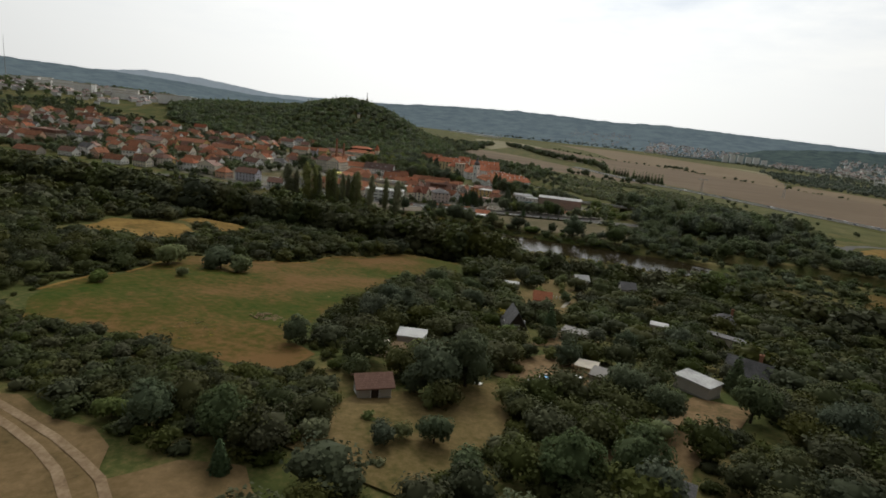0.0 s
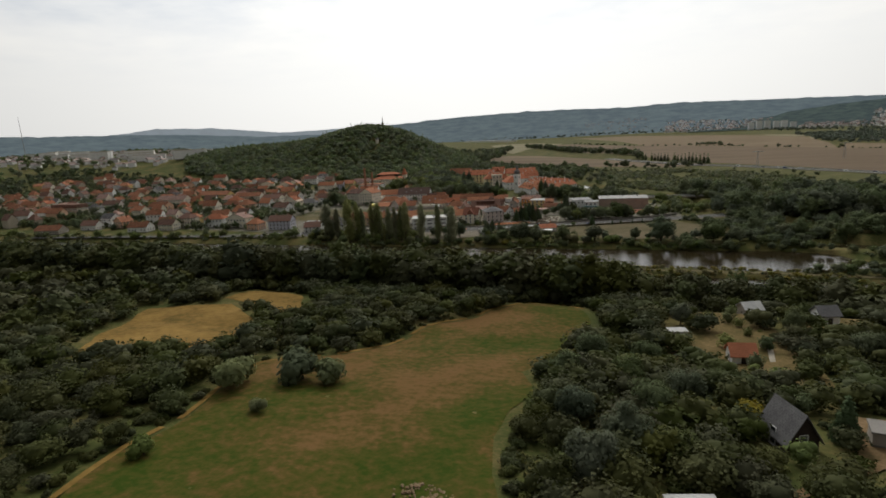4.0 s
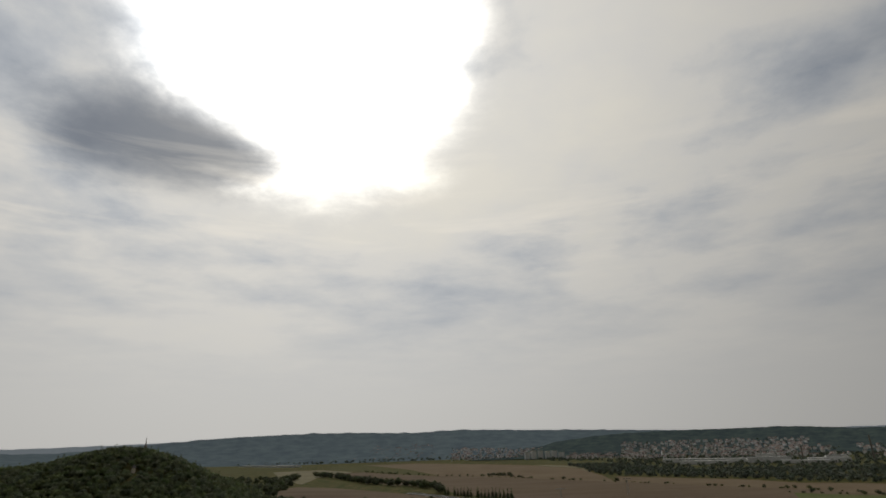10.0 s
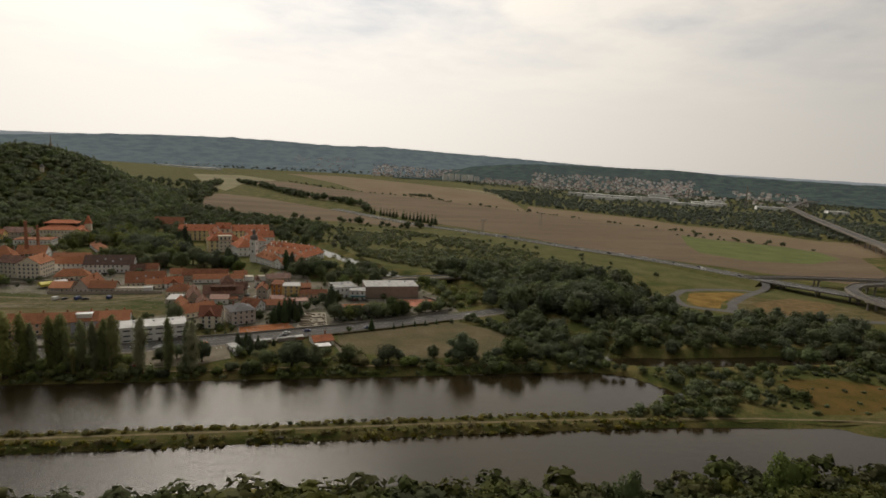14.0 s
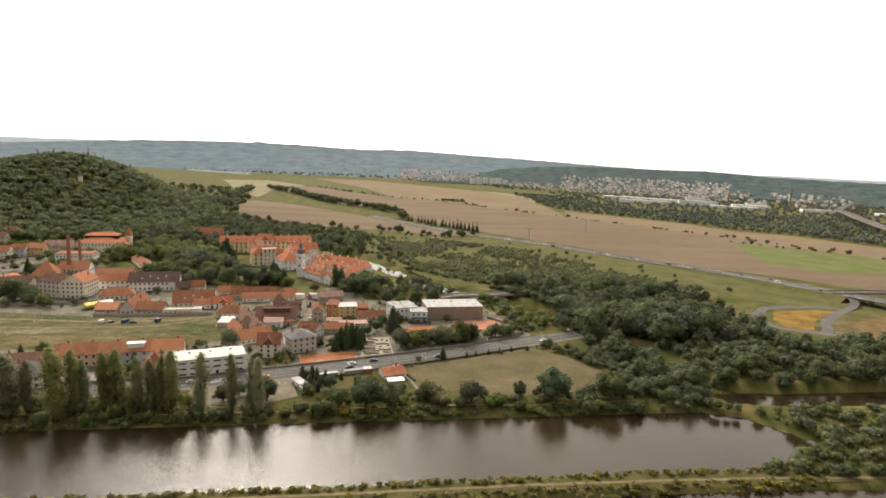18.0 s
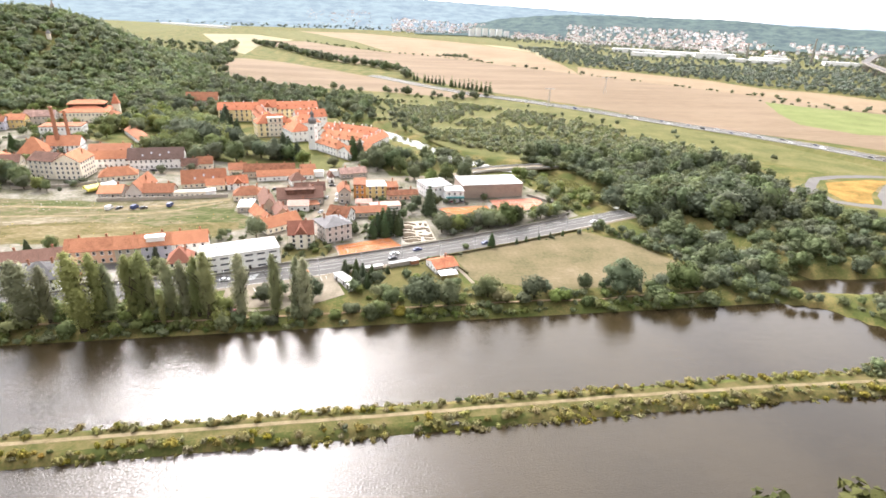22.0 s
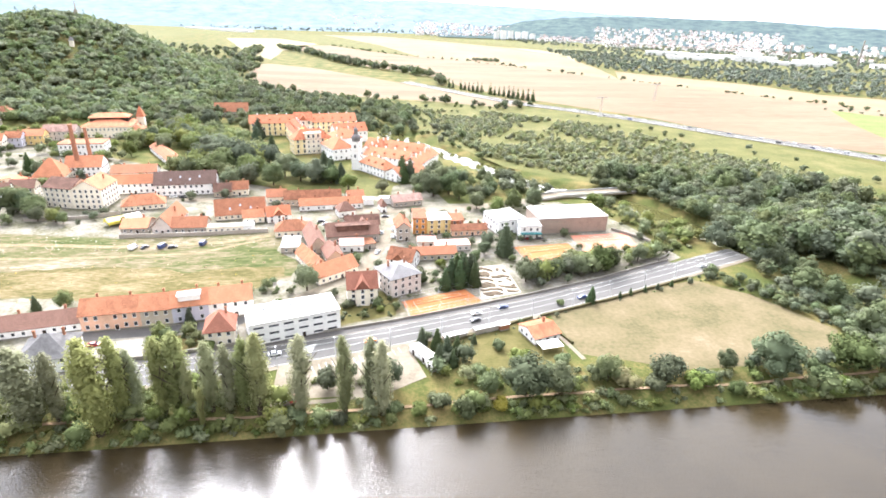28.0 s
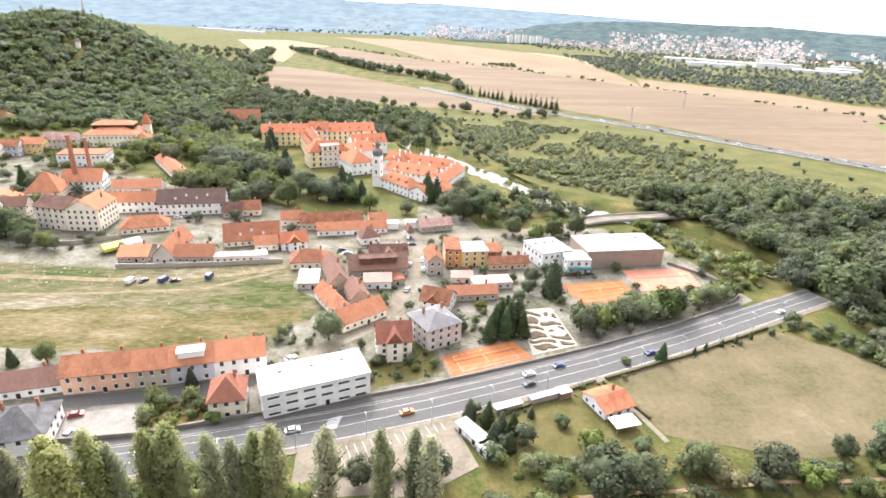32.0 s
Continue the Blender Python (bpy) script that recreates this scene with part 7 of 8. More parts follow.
wood("poplar_row", [(128 + 5.1 * i, 1128 - 7.6 * i) for i in range(20) if i not in (2, 9)], {"fir": 1}, M["leaf_wood"], "row of slim poplars at the field's edge", "trees", (0.95, 1.3))
BELT = [(545, 1620), (570, 1480), (655, 1350), (740, 1254), (780, 1112), (862, 1060), (915, 920), (1090, 870), (1300, 1000), (1420, 1330), (1240, 1480), (960, 1560), (840, 1620), (800, 1820), (800, 2100), (620, 2200), (600, 1900)]
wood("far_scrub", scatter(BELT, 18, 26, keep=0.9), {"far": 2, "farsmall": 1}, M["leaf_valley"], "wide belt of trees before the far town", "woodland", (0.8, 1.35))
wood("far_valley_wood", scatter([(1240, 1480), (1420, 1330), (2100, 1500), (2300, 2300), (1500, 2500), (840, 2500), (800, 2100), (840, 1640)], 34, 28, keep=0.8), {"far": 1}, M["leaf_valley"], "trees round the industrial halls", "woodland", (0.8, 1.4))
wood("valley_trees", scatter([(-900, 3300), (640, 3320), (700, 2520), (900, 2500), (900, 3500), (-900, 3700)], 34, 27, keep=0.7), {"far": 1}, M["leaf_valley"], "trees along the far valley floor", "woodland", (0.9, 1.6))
wood("town_trees", scatter([(-1000, 396), (-330, 378), (-190, 376), (-206, 405), (-206, 505), (-300, 530), (-320, 700), (-420, 790), (-1000, 860)], 10.5, 28, homes(), keep=0.8), {"far": 3, "farsmall": 3}, M["leaf_wood"], "trees among the western town houses", "trees", (0.6, 1.2))
wood("plateau_trees", scatter([(-2600, 500), (-1000, 420), (-1000, 860), (-830, 980), (-830, 1200), (-1250, 1250), (-1500, 2300), (-2600, 2300)], 40, 29, keep=0.8), {"far": 1}, M["leaf_forest"], "woodland on the western slope of the town", "woodland", (0.9, 1.8))
wood("bank_scrub", np.concatenate([scatter([(-700, 346), (-180, 347), (-110, 352), (-110, 358), (-300, 351), (-700, 354)], 4.6, 30), scatter([(-118, 342.6), (170, 342.6), (170, 348), (-118, 348)], 2.8, 31, keep=0.6), scatter([(-118, 349), (170, 349), (170, 352), (40, 353), (-118, 352)], 3.6, 41, keep=0.6), scatter([(-130, 350), (-46, 350), (-46, 364), (-90, 368), (-130, 364)], 4.2, 39, keep=0.85), scatter([(20, 356), (60, 360), (60, 366), (20, 362)], 4.5, 40), scatter([(-40, 360), (-8, 352), (-8, 358), (-30, 364)], 5, 32)]), {"midbush": 3, "mid": 1}, M["leaf_park"], "thick green scrub on the town bank", "scrub", (0.5, 1.05))
weeds = np.concatenate([scatter([(-260, 278.6), (210, 276.6), (210, 282.4), (-260, 284.4)], 1.9, 33, keep=0.9), scatter([(-260, 288.6), (210, 287.6), (210, 291.5), (-260, 292)], 2.0, 34, keep=0.85), scatter([(-700, 279), (-260, 279), (-260, 291), (-700, 291)], 3.6, 35, keep=0.7)])
weeds = weeds[[noise.noise((x * 0.07, y * 0.5, 1.0)) > -0.22 for x, y in weeds]]
wood("levee_weeds", weeds, {"midbush": 1}, M["leaf_levee"], "bushy weeds along both edges of the levee", "weeds", (0.22, 0.75))

wood("east_roadside_wood", clear_of(scatter([(166, 446), (170, 464), (236, 494), (300, 514), (300, 486), (240, 462), (196, 436), (172, 430)], 5.6, 35), ROAD, 8), {"tall": 1}, M["leaf_wood"], "tall trees closing over the road to the east", "woodland", (0.65, 0.95))
wood("western_forest", scatter([(-1250, 1250), (-700, 1300), (-400, 1330), (-240, 1280), (-172, 1180), (-215, 1420), (-300, 1900), (-900, 2100), (-1500, 1900)], 32, 36), {"far": 1}, M["leaf_wood"], "forest on the far side of the hill", "forest", (0.9, 1.6))

# gardens between the town houses
COURTS = [[(0, 399), (38, 408), (33, 426), (-1, 416)], [(60, 444), (97, 454), (96, 474), (60, 470)], [(97, 456), (134, 462), (136, 488), (97, 486)], [(33, 410), (57, 416), (54, 449), (36, 447)], [(-112, 374), (-86, 377), (-90, 396), (-114, 392)]]
YARD = scatter([(-62, 398), (0, 399), (60, 414), (142, 446), (134, 520), (100, 542), (40, 536), (-30, 512), (-58, 500), (-46, 450), (-60, 426)], 5.4, 60, COURTS + homes(), keep=0.62)
YARD = clear_of(clear_of(clear_of(YARD, LANE, 4.5), ROAD, 12), [(-30, 530), (10, 528), (60, 534), (114, 551)], 6)
wood("yard_trees", YARD, {"mid": 3, "midbush": 4}, M["leaf_wood"], "trees and bushes in the yards of the old town", "trees", (0.35, 0.72))
wood("court_trees", clear_of(scatter([(56, 422), (100, 436), (134, 448), (132, 456), (96, 446), (60, 436), (54, 430)], 4.6, 61, COURTS), ROAD, 11), {"mid": 1}, M["leaf_park"], "tall trees between the courts and the road", "trees", (0.75, 1.25))
wood("street_trees", scatter([(-330, 520), (-190, 506), (-64, 500), (-64, 545), (-150, 600), (-260, 690), (-330, 690)], 9, 62, homes(), keep=0.42), {"mid": 3, "midbush": 2}, M["leaf_wood"], "garden trees along the upper street", "trees", (0.45, 0.95))
wood("square_trees", scatter([(-330, 690), (-200, 640), (-150, 640), (-150, 800), (-240, 790), (-330, 780)], 10, 63, homes(), keep=0.4), {"mid": 1}, M["leaf_park"], "trees round the town square", "trees", (0.7, 1.3))
wood("park_trees", scatter([(-140, 600), (-104, 596), (-82, 640), (-100, 690), (-130, 720), (-190, 780), (-200, 700)], 8.5, 64, homes(), keep=0.8), {"mid": 1}, M["leaf_park"], "broad old trees of the chateau park", "trees", (1.5, 2.1))
wood("field_hedge_trees", scatter([(142, 426), (158, 406), (172, 376), (178, 380), (168, 412), (152, 434)], 3.6, 65), {"mid": 2, "midbush": 2}, M["leaf_wood"], "dark bushes at the edge of the playing field", "thicket", (0.45, 0.62))
wood("lawn_edge_trees", np.concatenate([scatter([(60, 352), (134, 351), (166, 352), (166, 358), (132, 358), (96, 358), (60, 360)], 4.4, 66, keep=0.75), scatter([(2, 362), (22, 364), (18, 384), (4, 384)], 3.8, 67, [[(2, 364), (12, 364), (10, 378), (2, 377)]], keep=0.7)]), {"mid": 2, "midbush": 3}, M["leaf_wood"], "trees and bushes between the lawn and the river", "trees", (0.55, 1.0))
wood("villa_gardens", clear_of(scatter([(-92, 378), (-62, 384), (-60, 396), (-92, 394)], 2.5, 68, homes() + COURTS, keep=0.8), ROAD, 9.5), {"midbush": 3, "mid": 1}, M["leaf_park"], "overgrown villa garden bushes", "bushes", (0.35, 0.8))
wood("roadside_bushes", clear_of(clear_of(np.concatenate([scatter([(-25, 397), (0, 402), (2, 420), (-4, 424), (-26, 411)], 2.6, 81, homes(), keep=0.5), scatter([(14, 381), (54, 397.5), (146, 427), (147, 424), (55, 393.5), (16, 377)], 3.0, 82, keep=0.5), scatter([(0, 424), (36, 432), (36, 450), (0, 448)], 3.2, 83, homes() + COURTS, keep=0.55)]), ROAD, 8.5), LANE, 3.6), {"midbush": 4, "mid": 1}, M["leaf_wood"], "garden bushes and small shrubs beside the road", "bushes", (0.14, 0.42))
wood("poplar_undergrowth", scatter([(-118, 347.5), (-8, 347), (-8, 354), (-44, 352), (-46, 357), (-118, 357)], 3.3, 91, keep=0.7), {"midbush": 4, "mid": 1}, M["leaf_park"], "bushes growing between the poplars", "bushes", (0.28, 0.55))
wood("bank_growth", np.concatenate([scatter([(-125, 342.8), (30, 342.6), (170, 343.4), (170, 349), (30, 348.4), (-125, 349.5)], 2.4, 93, keep=0.8), scatter([(-125, 349), (-92, 349), (-92, 360), (-125, 362)], 3.2, 94, keep=0.9)]), {"midbush": 1}, M["leaf_park"], "thick green growth along the water's edge", "bushes", (0.4, 0.95), spread=(1.0, 1.4))
wood("bank_broadleaves", along([(-118, 354), (-92, 353), (-70, 350), (-48, 353)], 4.2, 2.0, 95, 0.8), {"mid": 1}, M["leaf_park"], "broadleaf trees growing between the poplars", "trees", (0.6, 1.1))
wood("bank_thicket", scatter([(14, 350), (78, 348), (76, 360), (56, 361), (34, 361), (12, 362)], 4.2, 84, homes(), keep=0.72), {"midbush": 2, "mid": 3}, M["leaf_park"], "dense bushes and trees above the river bank", "thicket", (0.42, 0.8))
wood("waste_weeds", np.concatenate([scatter([(-300, 434), (-62, 431), (-50, 456), (-60, 470), (-140, 462), (-300, 470)], 3.0, 69, keep=0.35), scatter([(-300, 470), (-60, 466), (-60, 496), (-300, 508)], 5.5, 70, keep=0.3), scatter([(-300, 428), (-120, 424), (-120, 434), (-300, 440)], 4.0, 71, keep=0.7)]), {"bush": 1}, M["leaf_dry"], "weeds and low scrub on the wasteland", "weeds", (0.07, 0.24))
wood("bank_corner_wood", scatter([(160, 352), (172, 348), (206, 344), (214, 366), (206, 400), (190, 424), (174, 408), (174, 378)], 5.4, 72, [CANALWAY, POOL, JUNCTION]), {"mid": 4, "midbush": 2}, M["leaf_wood"], "dense trees between the lawn and the river's end", "woodland", (0.5, 0.85), spread=(1.1, 1.5))

# ---- distance ----


def ridge(name, far, profile, foot, mat, label, depth=500.0, rough=6.0):
    """A wooded ridge: its skyline heights (azimuth, height) at a distance, falling to the valley in front."""
    azimuths = np.linspace(profile[0][0], profile[-1][0], 420)
    tops = np.interp(azimuths, [p[0] for p in profile], [p[1] for p in profile])
    tops = tops + np.array([rough * (noise.noise((a * 0.9, 0, far)) + 0.5 * noise.noise((a * 4.1, 3, far)) + 0.25 * noise.noise((a * 13.0, 5, far))) for a in azimuths])
    verts, rows = [], 9
    for k in range(rows):
        u = k / (rows - 1)
        d = far - depth * (1 - u)
        bend = u ** 1.25
        for a, top in zip(azimuths, tops):
            z = foot + (top - foot) * bend + rough * 1.3 * noise.noise((a * 1.7, u * 4, far * 0.01)) * (u < 0.99) * u
            verts.append((50 + d * math.sin(radians(a)), 50 + d * math.cos(radians(a)), z))
    n = len(azimuths)
    i = np.arange((rows - 1) * n).reshape(rows - 1, n)[:, :-1].ravel()
    me = quads(name, verts, np.stack([i, i + 1, i + n + 1, i + n], 1), mat)
    me.polygons.foreach_set("use_smooth", np.ones(len(me.polygons), bool))
    tagged(new(name, me), label, "hills", kind="structure")


ridge("backdrop_last_ridge", 4850, [(-75, 185), (-50, 170), (-45, 215), (-40, 200), (-34, 140), (-26, 150), (-20, 165), (0, 150), (30, 120), (75, 100)], 0, M["hill_last"], "ridge on the horizon, its pale haze put in as glow", 60)
ridge("backdrop_far_hills", 4400, [(-80, 200), (-58, 196), (-52, 178), (-48, 172), (-42, 150), (-36, 112), (-30, 105), (-24, 136), (-19, 168), (-14, 182), (-9, 190), (-4, 184), (0, 174), (5, 186), (10, 172), (16, 158), (20, 146), (26, 128), (32, 116), (50, 90), (80, 80)], 4, M["hill_far"], "wooded hills across the valley, bluish haze put in as glow", 1100)
ridge("backdrop_valley_side", 3700, [(6, 2), (9, 14), (12, 52), (15, 88), (19, 112), (23, 120), (28, 122), (34, 122), (38, 104), (44, 98), (50, 98), (60, 110), (80, 118)], 4, M["hill_mid"], "dark wooded valley side behind the far town, thin haze put in as glow", 700)


def small_houses(name, spots, label, sizes=(8, 14), tall=(5, 8), seed=1):
    """Houses of a far town, too small to pick apart: walls and roofs in two meshes."""
    rng = np.random.default_rng(seed)
    walls, roofs = [], []
    for x, y, z in spots:
        w, d, h, a = rng.uniform(*sizes), rng.uniform(7, 10), rng.uniform(*tall), rng.uniform(0, 3.14)
        c, s = math.cos(a), math.sin(a)
        def put(px, py, pz):
            return (x + px * c - py * s, y + px * s + py * c, z + pz)
        k = len(walls) * 4
        b = [put(*p) for p in ((-w / 2, -d / 2, -3), (w / 2, -d / 2, -3), (w / 2, d / 2, -3), (-w / 2, d / 2, -3), (-w / 2, -d / 2, h), (w / 2, -d / 2, h), (w / 2, d / 2, h), (-w / 2, d / 2, h))]
        walls += [[b[i] for i in f] for f in ((0, 1, 5, 4), (1, 2, 6, 5), (2, 3, 7, 6), (3, 0, 4, 7))]
        e = [put(*p) for p in ((-w / 2 - 0.4, -d / 2 - 0.5, h - 0.1), (w / 2 + 0.4, -d / 2 - 0.5, h - 0.1), (w / 2 + 0.4, d / 2 + 0.5, h - 0.1), (-w / 2 - 0.4, d / 2 + 0.5, h - 0.1), (-w / 2 - 0.4, 0, h + 3), (w / 2 + 0.4, 0, h + 3))]
        roofs += [[e[0], e[1], e[5], e[4]], [e[2], e[3], e[4], e[5]], [e[0], e[4], e[4], e[3]], [e[1], e[2], e[5], e[5]]]
    for what, faces, mat in (("walls", walls, M["wall_far"]), ("roofs", roofs, M["roof_far"])):
        v = np.array(faces).reshape(-1, 3)
        tagged(new(name + "_" + what, quads(name, v, np.arange(len(v)).reshape(-1, 4), mat)), label + " (" + what + ")", "houses", kind="stuff")


M["wall_far"] = surface("far_house_walls", [(0.2, (0.58, 0.56, 0.54)), (0.5, (0.74, 0.73, 0.71)), (0.8, (0.84, 0.84, 0.83))], 0.02, 0.9, island=0.6)
M["roof_far"] = surface("far_house_roofs", [(0.2, (0.20, 0.175, 0.165)), (0.5, (0.31, 0.225, 0.19)), (0.8, (0.42, 0.33, 0.29))], 0.02, 0.9, island=0.7)


def on_slope(az0, az1, d0, d1, count, seed, rise):
    rng = np.random.default_rng(seed)
    out = []
    for _ in range(count):
        a, u = radians(rng.uniform(az0, az1)), rng.random()
        d = d0 + (d1 - d0) * u
        x, y = 50 + d * math.sin(a), 50 + d * math.cos(a)
        out.append((x, y, 2 + float(terrain(x, y)) + rise * u ** 1.2))
    return out


small_houses("far_town", on_slope(-6, 5, 3450, 3950, 260, 41, 50) + on_slope(4, 16, 3150, 3650, 330, 42, 40) + on_slope(15, 22, 2900, 3300, 130, 46, 20) + on_slope(20, 35, 2650, 3250, 430, 43, 62) + on_slope(30, 44, 2500, 3100, 120, 44, 30), "far town of pale houses with red-brown roofs", (9, 15), (4.5, 7.5), 5)
spots = np.array(on_slope(-7, 5, 3400, 3950, 110, 51, 50) + on_slope(4, 16, 3100, 3650, 200, 52, 40) + on_slope(15, 22, 2850, 3300, 110, 55, 20) + on_slope(20, 35, 2600, 3250, 260, 53, 62) + on_slope(30, 44, 2500, 3100, 130, 54, 30))
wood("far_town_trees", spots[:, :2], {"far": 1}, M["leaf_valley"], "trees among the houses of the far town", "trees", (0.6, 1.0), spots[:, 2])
west = np.random.default_rng(45).uniform((-1900, 840), (-840, 1500), (420, 2))
small_houses("far_west_town", [(x, y, float(terrain(x, y))) for x, y in west], "houses on the western plateau", (9, 18), (5, 9), 6)
for i, (x, y, w, d, h) in enumerate(((640, 3010, 24, 14, 34), (672, 3000, 24, 14, 40), (704, 2992, 24, 14, 40), (740, 2990, 24, 14, 36), (772, 2985, 26, 14, 38), (806, 2975, 24, 14, 30))):
    building("panel_block", x, y, w, d, h, 12, "flat", 1.0, "white", "cream", 0, "far pale prefabricated tower block", group="tower blocks of the far town")
for x, y, w, d, h in ((1010, 2080, 130, 50, 12), (1110, 1990, 150, 46, 12), (1000, 1900, 150, 40, 10), (1190, 1870, 120, 50, 16), (1250, 1980, 60, 40, 22), (1330, 1790, 110, 40, 12), (1500, 1700, 90, 40, 11), (1240, 1750, 140, 36, 9), (-660, 3120, 160, 40, 9), (-560, 3060, 140, 40, 9), (-770, 3180, 120, 36, 9), (1690, 1630, 60, 40, 10), (1420, 1880, 60, 40, 14)):
    building("industrial_hall", x, y, w, d, h, -28, "flat", 0.8, "white", "sheet", 0, "far white industrial hall with flat roof", group="industrial halls in the valley")
for x, y, h in ((1290, 1850, 52), (1450, 1760, 74)):
    c = thing("industrial_chimney", pose(x, y, 0), "far pale industrial chimney", "chimney")
    bm = bmesh.new(); tube(bm, 0, 0, -1, h, 3.2, 2.0, 14); part("shaft", bm, M["concrete"], c)
# western blocks on the plateau
for i in range(18):
    x, y = -1480 + 40 * i + 14 * math.sin(i * 2.1), 1130 + 40 * math.sin(i * 1.3) - 8 * i
    building("panel_block", x, y, 42 + 12 * (i % 3), 13, 14 + 5 * (i % 2), 20 + 8 * (i % 3), "flat", 1.0, "white", "cream", 0, "pale prefabricated apartment block on the plateau", group="apartment blocks on the plateau")
mast = thing("radio_mast", pose(-2300, 1680, 60), "tall slim radio mast on the far hill", "mast")
bm = bmesh.new(); tube(bm, 0, 0, 0, 170, 1.6, 0.5, 6); part("lattice", bm, M["metal"], mast)

# western town: rows of houses up the slope
STYLES = [("cream", "rust"), ("white", "orange"), ("beige", "brown"), ("peach", "rust"), ("white", "brown"), ("ochre", "orange"), ("cream", "brick"), ("pinkgrey", "brown"), ("white", "slate"), ("cream", "orange"), ("white", "rust"), ("cream", "pink")]
rng = random.Random(21)
for x, y, w, d, h, form, wall, roof, st in ((-199, 384, 12, 10, 6, "hip", "peach", "orange", 2), (-174, 386, 20, 11, 8, "gable", "lavender", "brown", 3), (-315, 372, 20, 11, 5, "gable", "white", "rust", 1), (-290, 380, 16, 10, 6, "gable", "cream", "brown", 2), (-284, 398, 14, 11, 9, "hip", "cream", "brown", 3), (-252, 398, 18, 12, 8, "hip", "white", "brick", 2),
                                            (-412, 360, 26, 12, 4, "gable", "stone", "rust", 1), (-384, 380, 18, 10, 5, "gable", "white", "brown", 1), (-427, 530, 40, 14, 11, "gable", "cream", "pink", 3), (-400, 575, 44, 14, 11, "gable", "ochre", "rust", 3), (-290, 540, 26, 12, 9, "gable", "cream", "brown", 3), (-516, 462, 40, 14, 11, "flat", "beige", "brown", 3), (-344, 568, 34, 12, 9, "gable", "cream", "rust", 2)):
    building("town_house", x, y, w, d, h, rng.uniform(-8, 14), form, 4, wall, roof, st, "town house of the western quarter with " + {"orange": "orange", "brown": "brown", "rust": "rust-red", "brick": "red", "pink": "pale pink"}[roof] + " roof", group="houses of the western quarter", sides=False)
placed = [(-199, 384), (-174, 386), (-315, 372), (-290, 380), (-284, 398), (-252, 398), (-412, 360), (-384, 380), (-427, 530), (-400, 575), (-290, 540), (-516, 462), (-344, 568)]
for k in range(1500):
    x, y = -225 - 640 * rng.random() ** 1.25, rng.uniform(385, 800)
    if x > -222 and 405 < y < 530 or (x > -330 and y > 600):
        continue
    if any(math.hypot(x - a, y - b) < 16.5 for a, b in placed) or len(placed) > 215:
        continue
    placed.append((x, y))
    wall, roof = rng.choice(STYLES)
    building("town_house", x, y, rng.uniform(11, 22), rng.uniform(9, 12), rng.choice((4, 6.5, 7, 9)), rng.uniform(-14, 18), rng.choice(("gable", "gable", "pgable", "hip")), rng.uniform(3.5, 5.5), wall, roof, 2 if x > -420 else 0, "house of the old western quarter, %s walls and %s roof" % (wall, roof), group="houses of the western quarter", sides=False)

# ---- highway ----
HIGHWAY = [(60, 1190), (140, 1050), (200, 958), (257, 905), (310, 842), (372, 752), (420, 690), (454, 624), (482, 545), (507, 488), (540, 432), (600, 360), (700, 280)]
HZ = [0.4, 0.4, 0.4, 0.4, 0.5, 0.8, 1.4, 3, 5, 6.5, 7.5, 8, 8]
ribbon("highway", HIGHWAY, 20, M["highway"], 0.2, "grey dual highway across the valley", "highway", z=HZ, thick=0.9)
bm = bmesh.new()
rim = []
for k, ((x, y), h) in enumerate(zip(HIGHWAY, HZ)):
    (ax, ay), (bx, by) = HIGHWAY[max(0, k - 1)], HIGHWAY[min(len(HIGHWAY) - 1, k + 1)]
    way = Vector((bx - ax, by - ay)).normalized()
    rim.append([bm.verts.new((x - way.y * d, y + way.x * d, z)) for d, z in ((10.4 + 2 * h + 1, -0.3), (10.4, h - 0.05), (-10.4, h - 0.05), (-10.4 - 2 * h - 1, -0.3))])
rim = rim[:9]
for a, b in zip(rim, rim[1:]):
    for q in range(3):
        bm.faces.new((a[q], b[q], b[q + 1], a[q + 1]))
bm.faces.new(rim[-1])
for v in [v for v in bm.verts if not v.link_faces]:
    bm.verts.remove(v)
tagged(new("embankment", mesh_of("embankment", bm, M["verge"])), "grassy embankment under the highway", "embankment", kind="structure")
ribbon("crash_barrier", HIGHWAY, 0.25, M["metal"], 0.95, "metal crash barrier", "barrier", z=HZ, thick=0.5)
ribbon("crash_barrier", HIGHWAY, 0.2, M["metal"], 0.9, "metal crash barrier", "barrier", z=HZ, thick=0.4, offset=10.2)
for off in (-7, -3.6, 3.6, 7):
    ribbon("road_line", HIGHWAY, 0.3, M["paint"], 0.24, "white highway lane line", "road marking", z=HZ, offset=off)


def piers(line, zs, under, every, name):
    run = 0
    for (ax, ay), (bx, by), za, zb in zip(line, line[1:], zs, zs[1:]):
        n = max(1, int(math.hypot(bx - ax, by - ay) / every))
        for k in range(n):
            u = (k + 0.5) / n
            x, y, z = ax + (bx - ax) * u, ay + (by - ay) * u, za + (zb - za) * u
            g = float(terrain(x, y))
            if z - under - g < 1.5:
                continue
            p = thing(name, pose(x, y, g, 0, 0, math.degrees(math.atan2(by - ay, bx - ax))), "concrete pier carrying the elevated road", "bridge pier", "piers of the elevated roads")
            for s in (-3.5, 3.5):
                bm = bmesh.new(); tube(bm, 0, s, -1, z - under - g - 0.6, 0.9, 0.9, 10); part("column", bm, M["concrete"], p)
            bm = bmesh.new(); box(bm, -1.0, 1.0, -6, 6, z - under - g - 0.8, z - under - g + 0.05); part("crosshead", bm, M["concrete"], p)


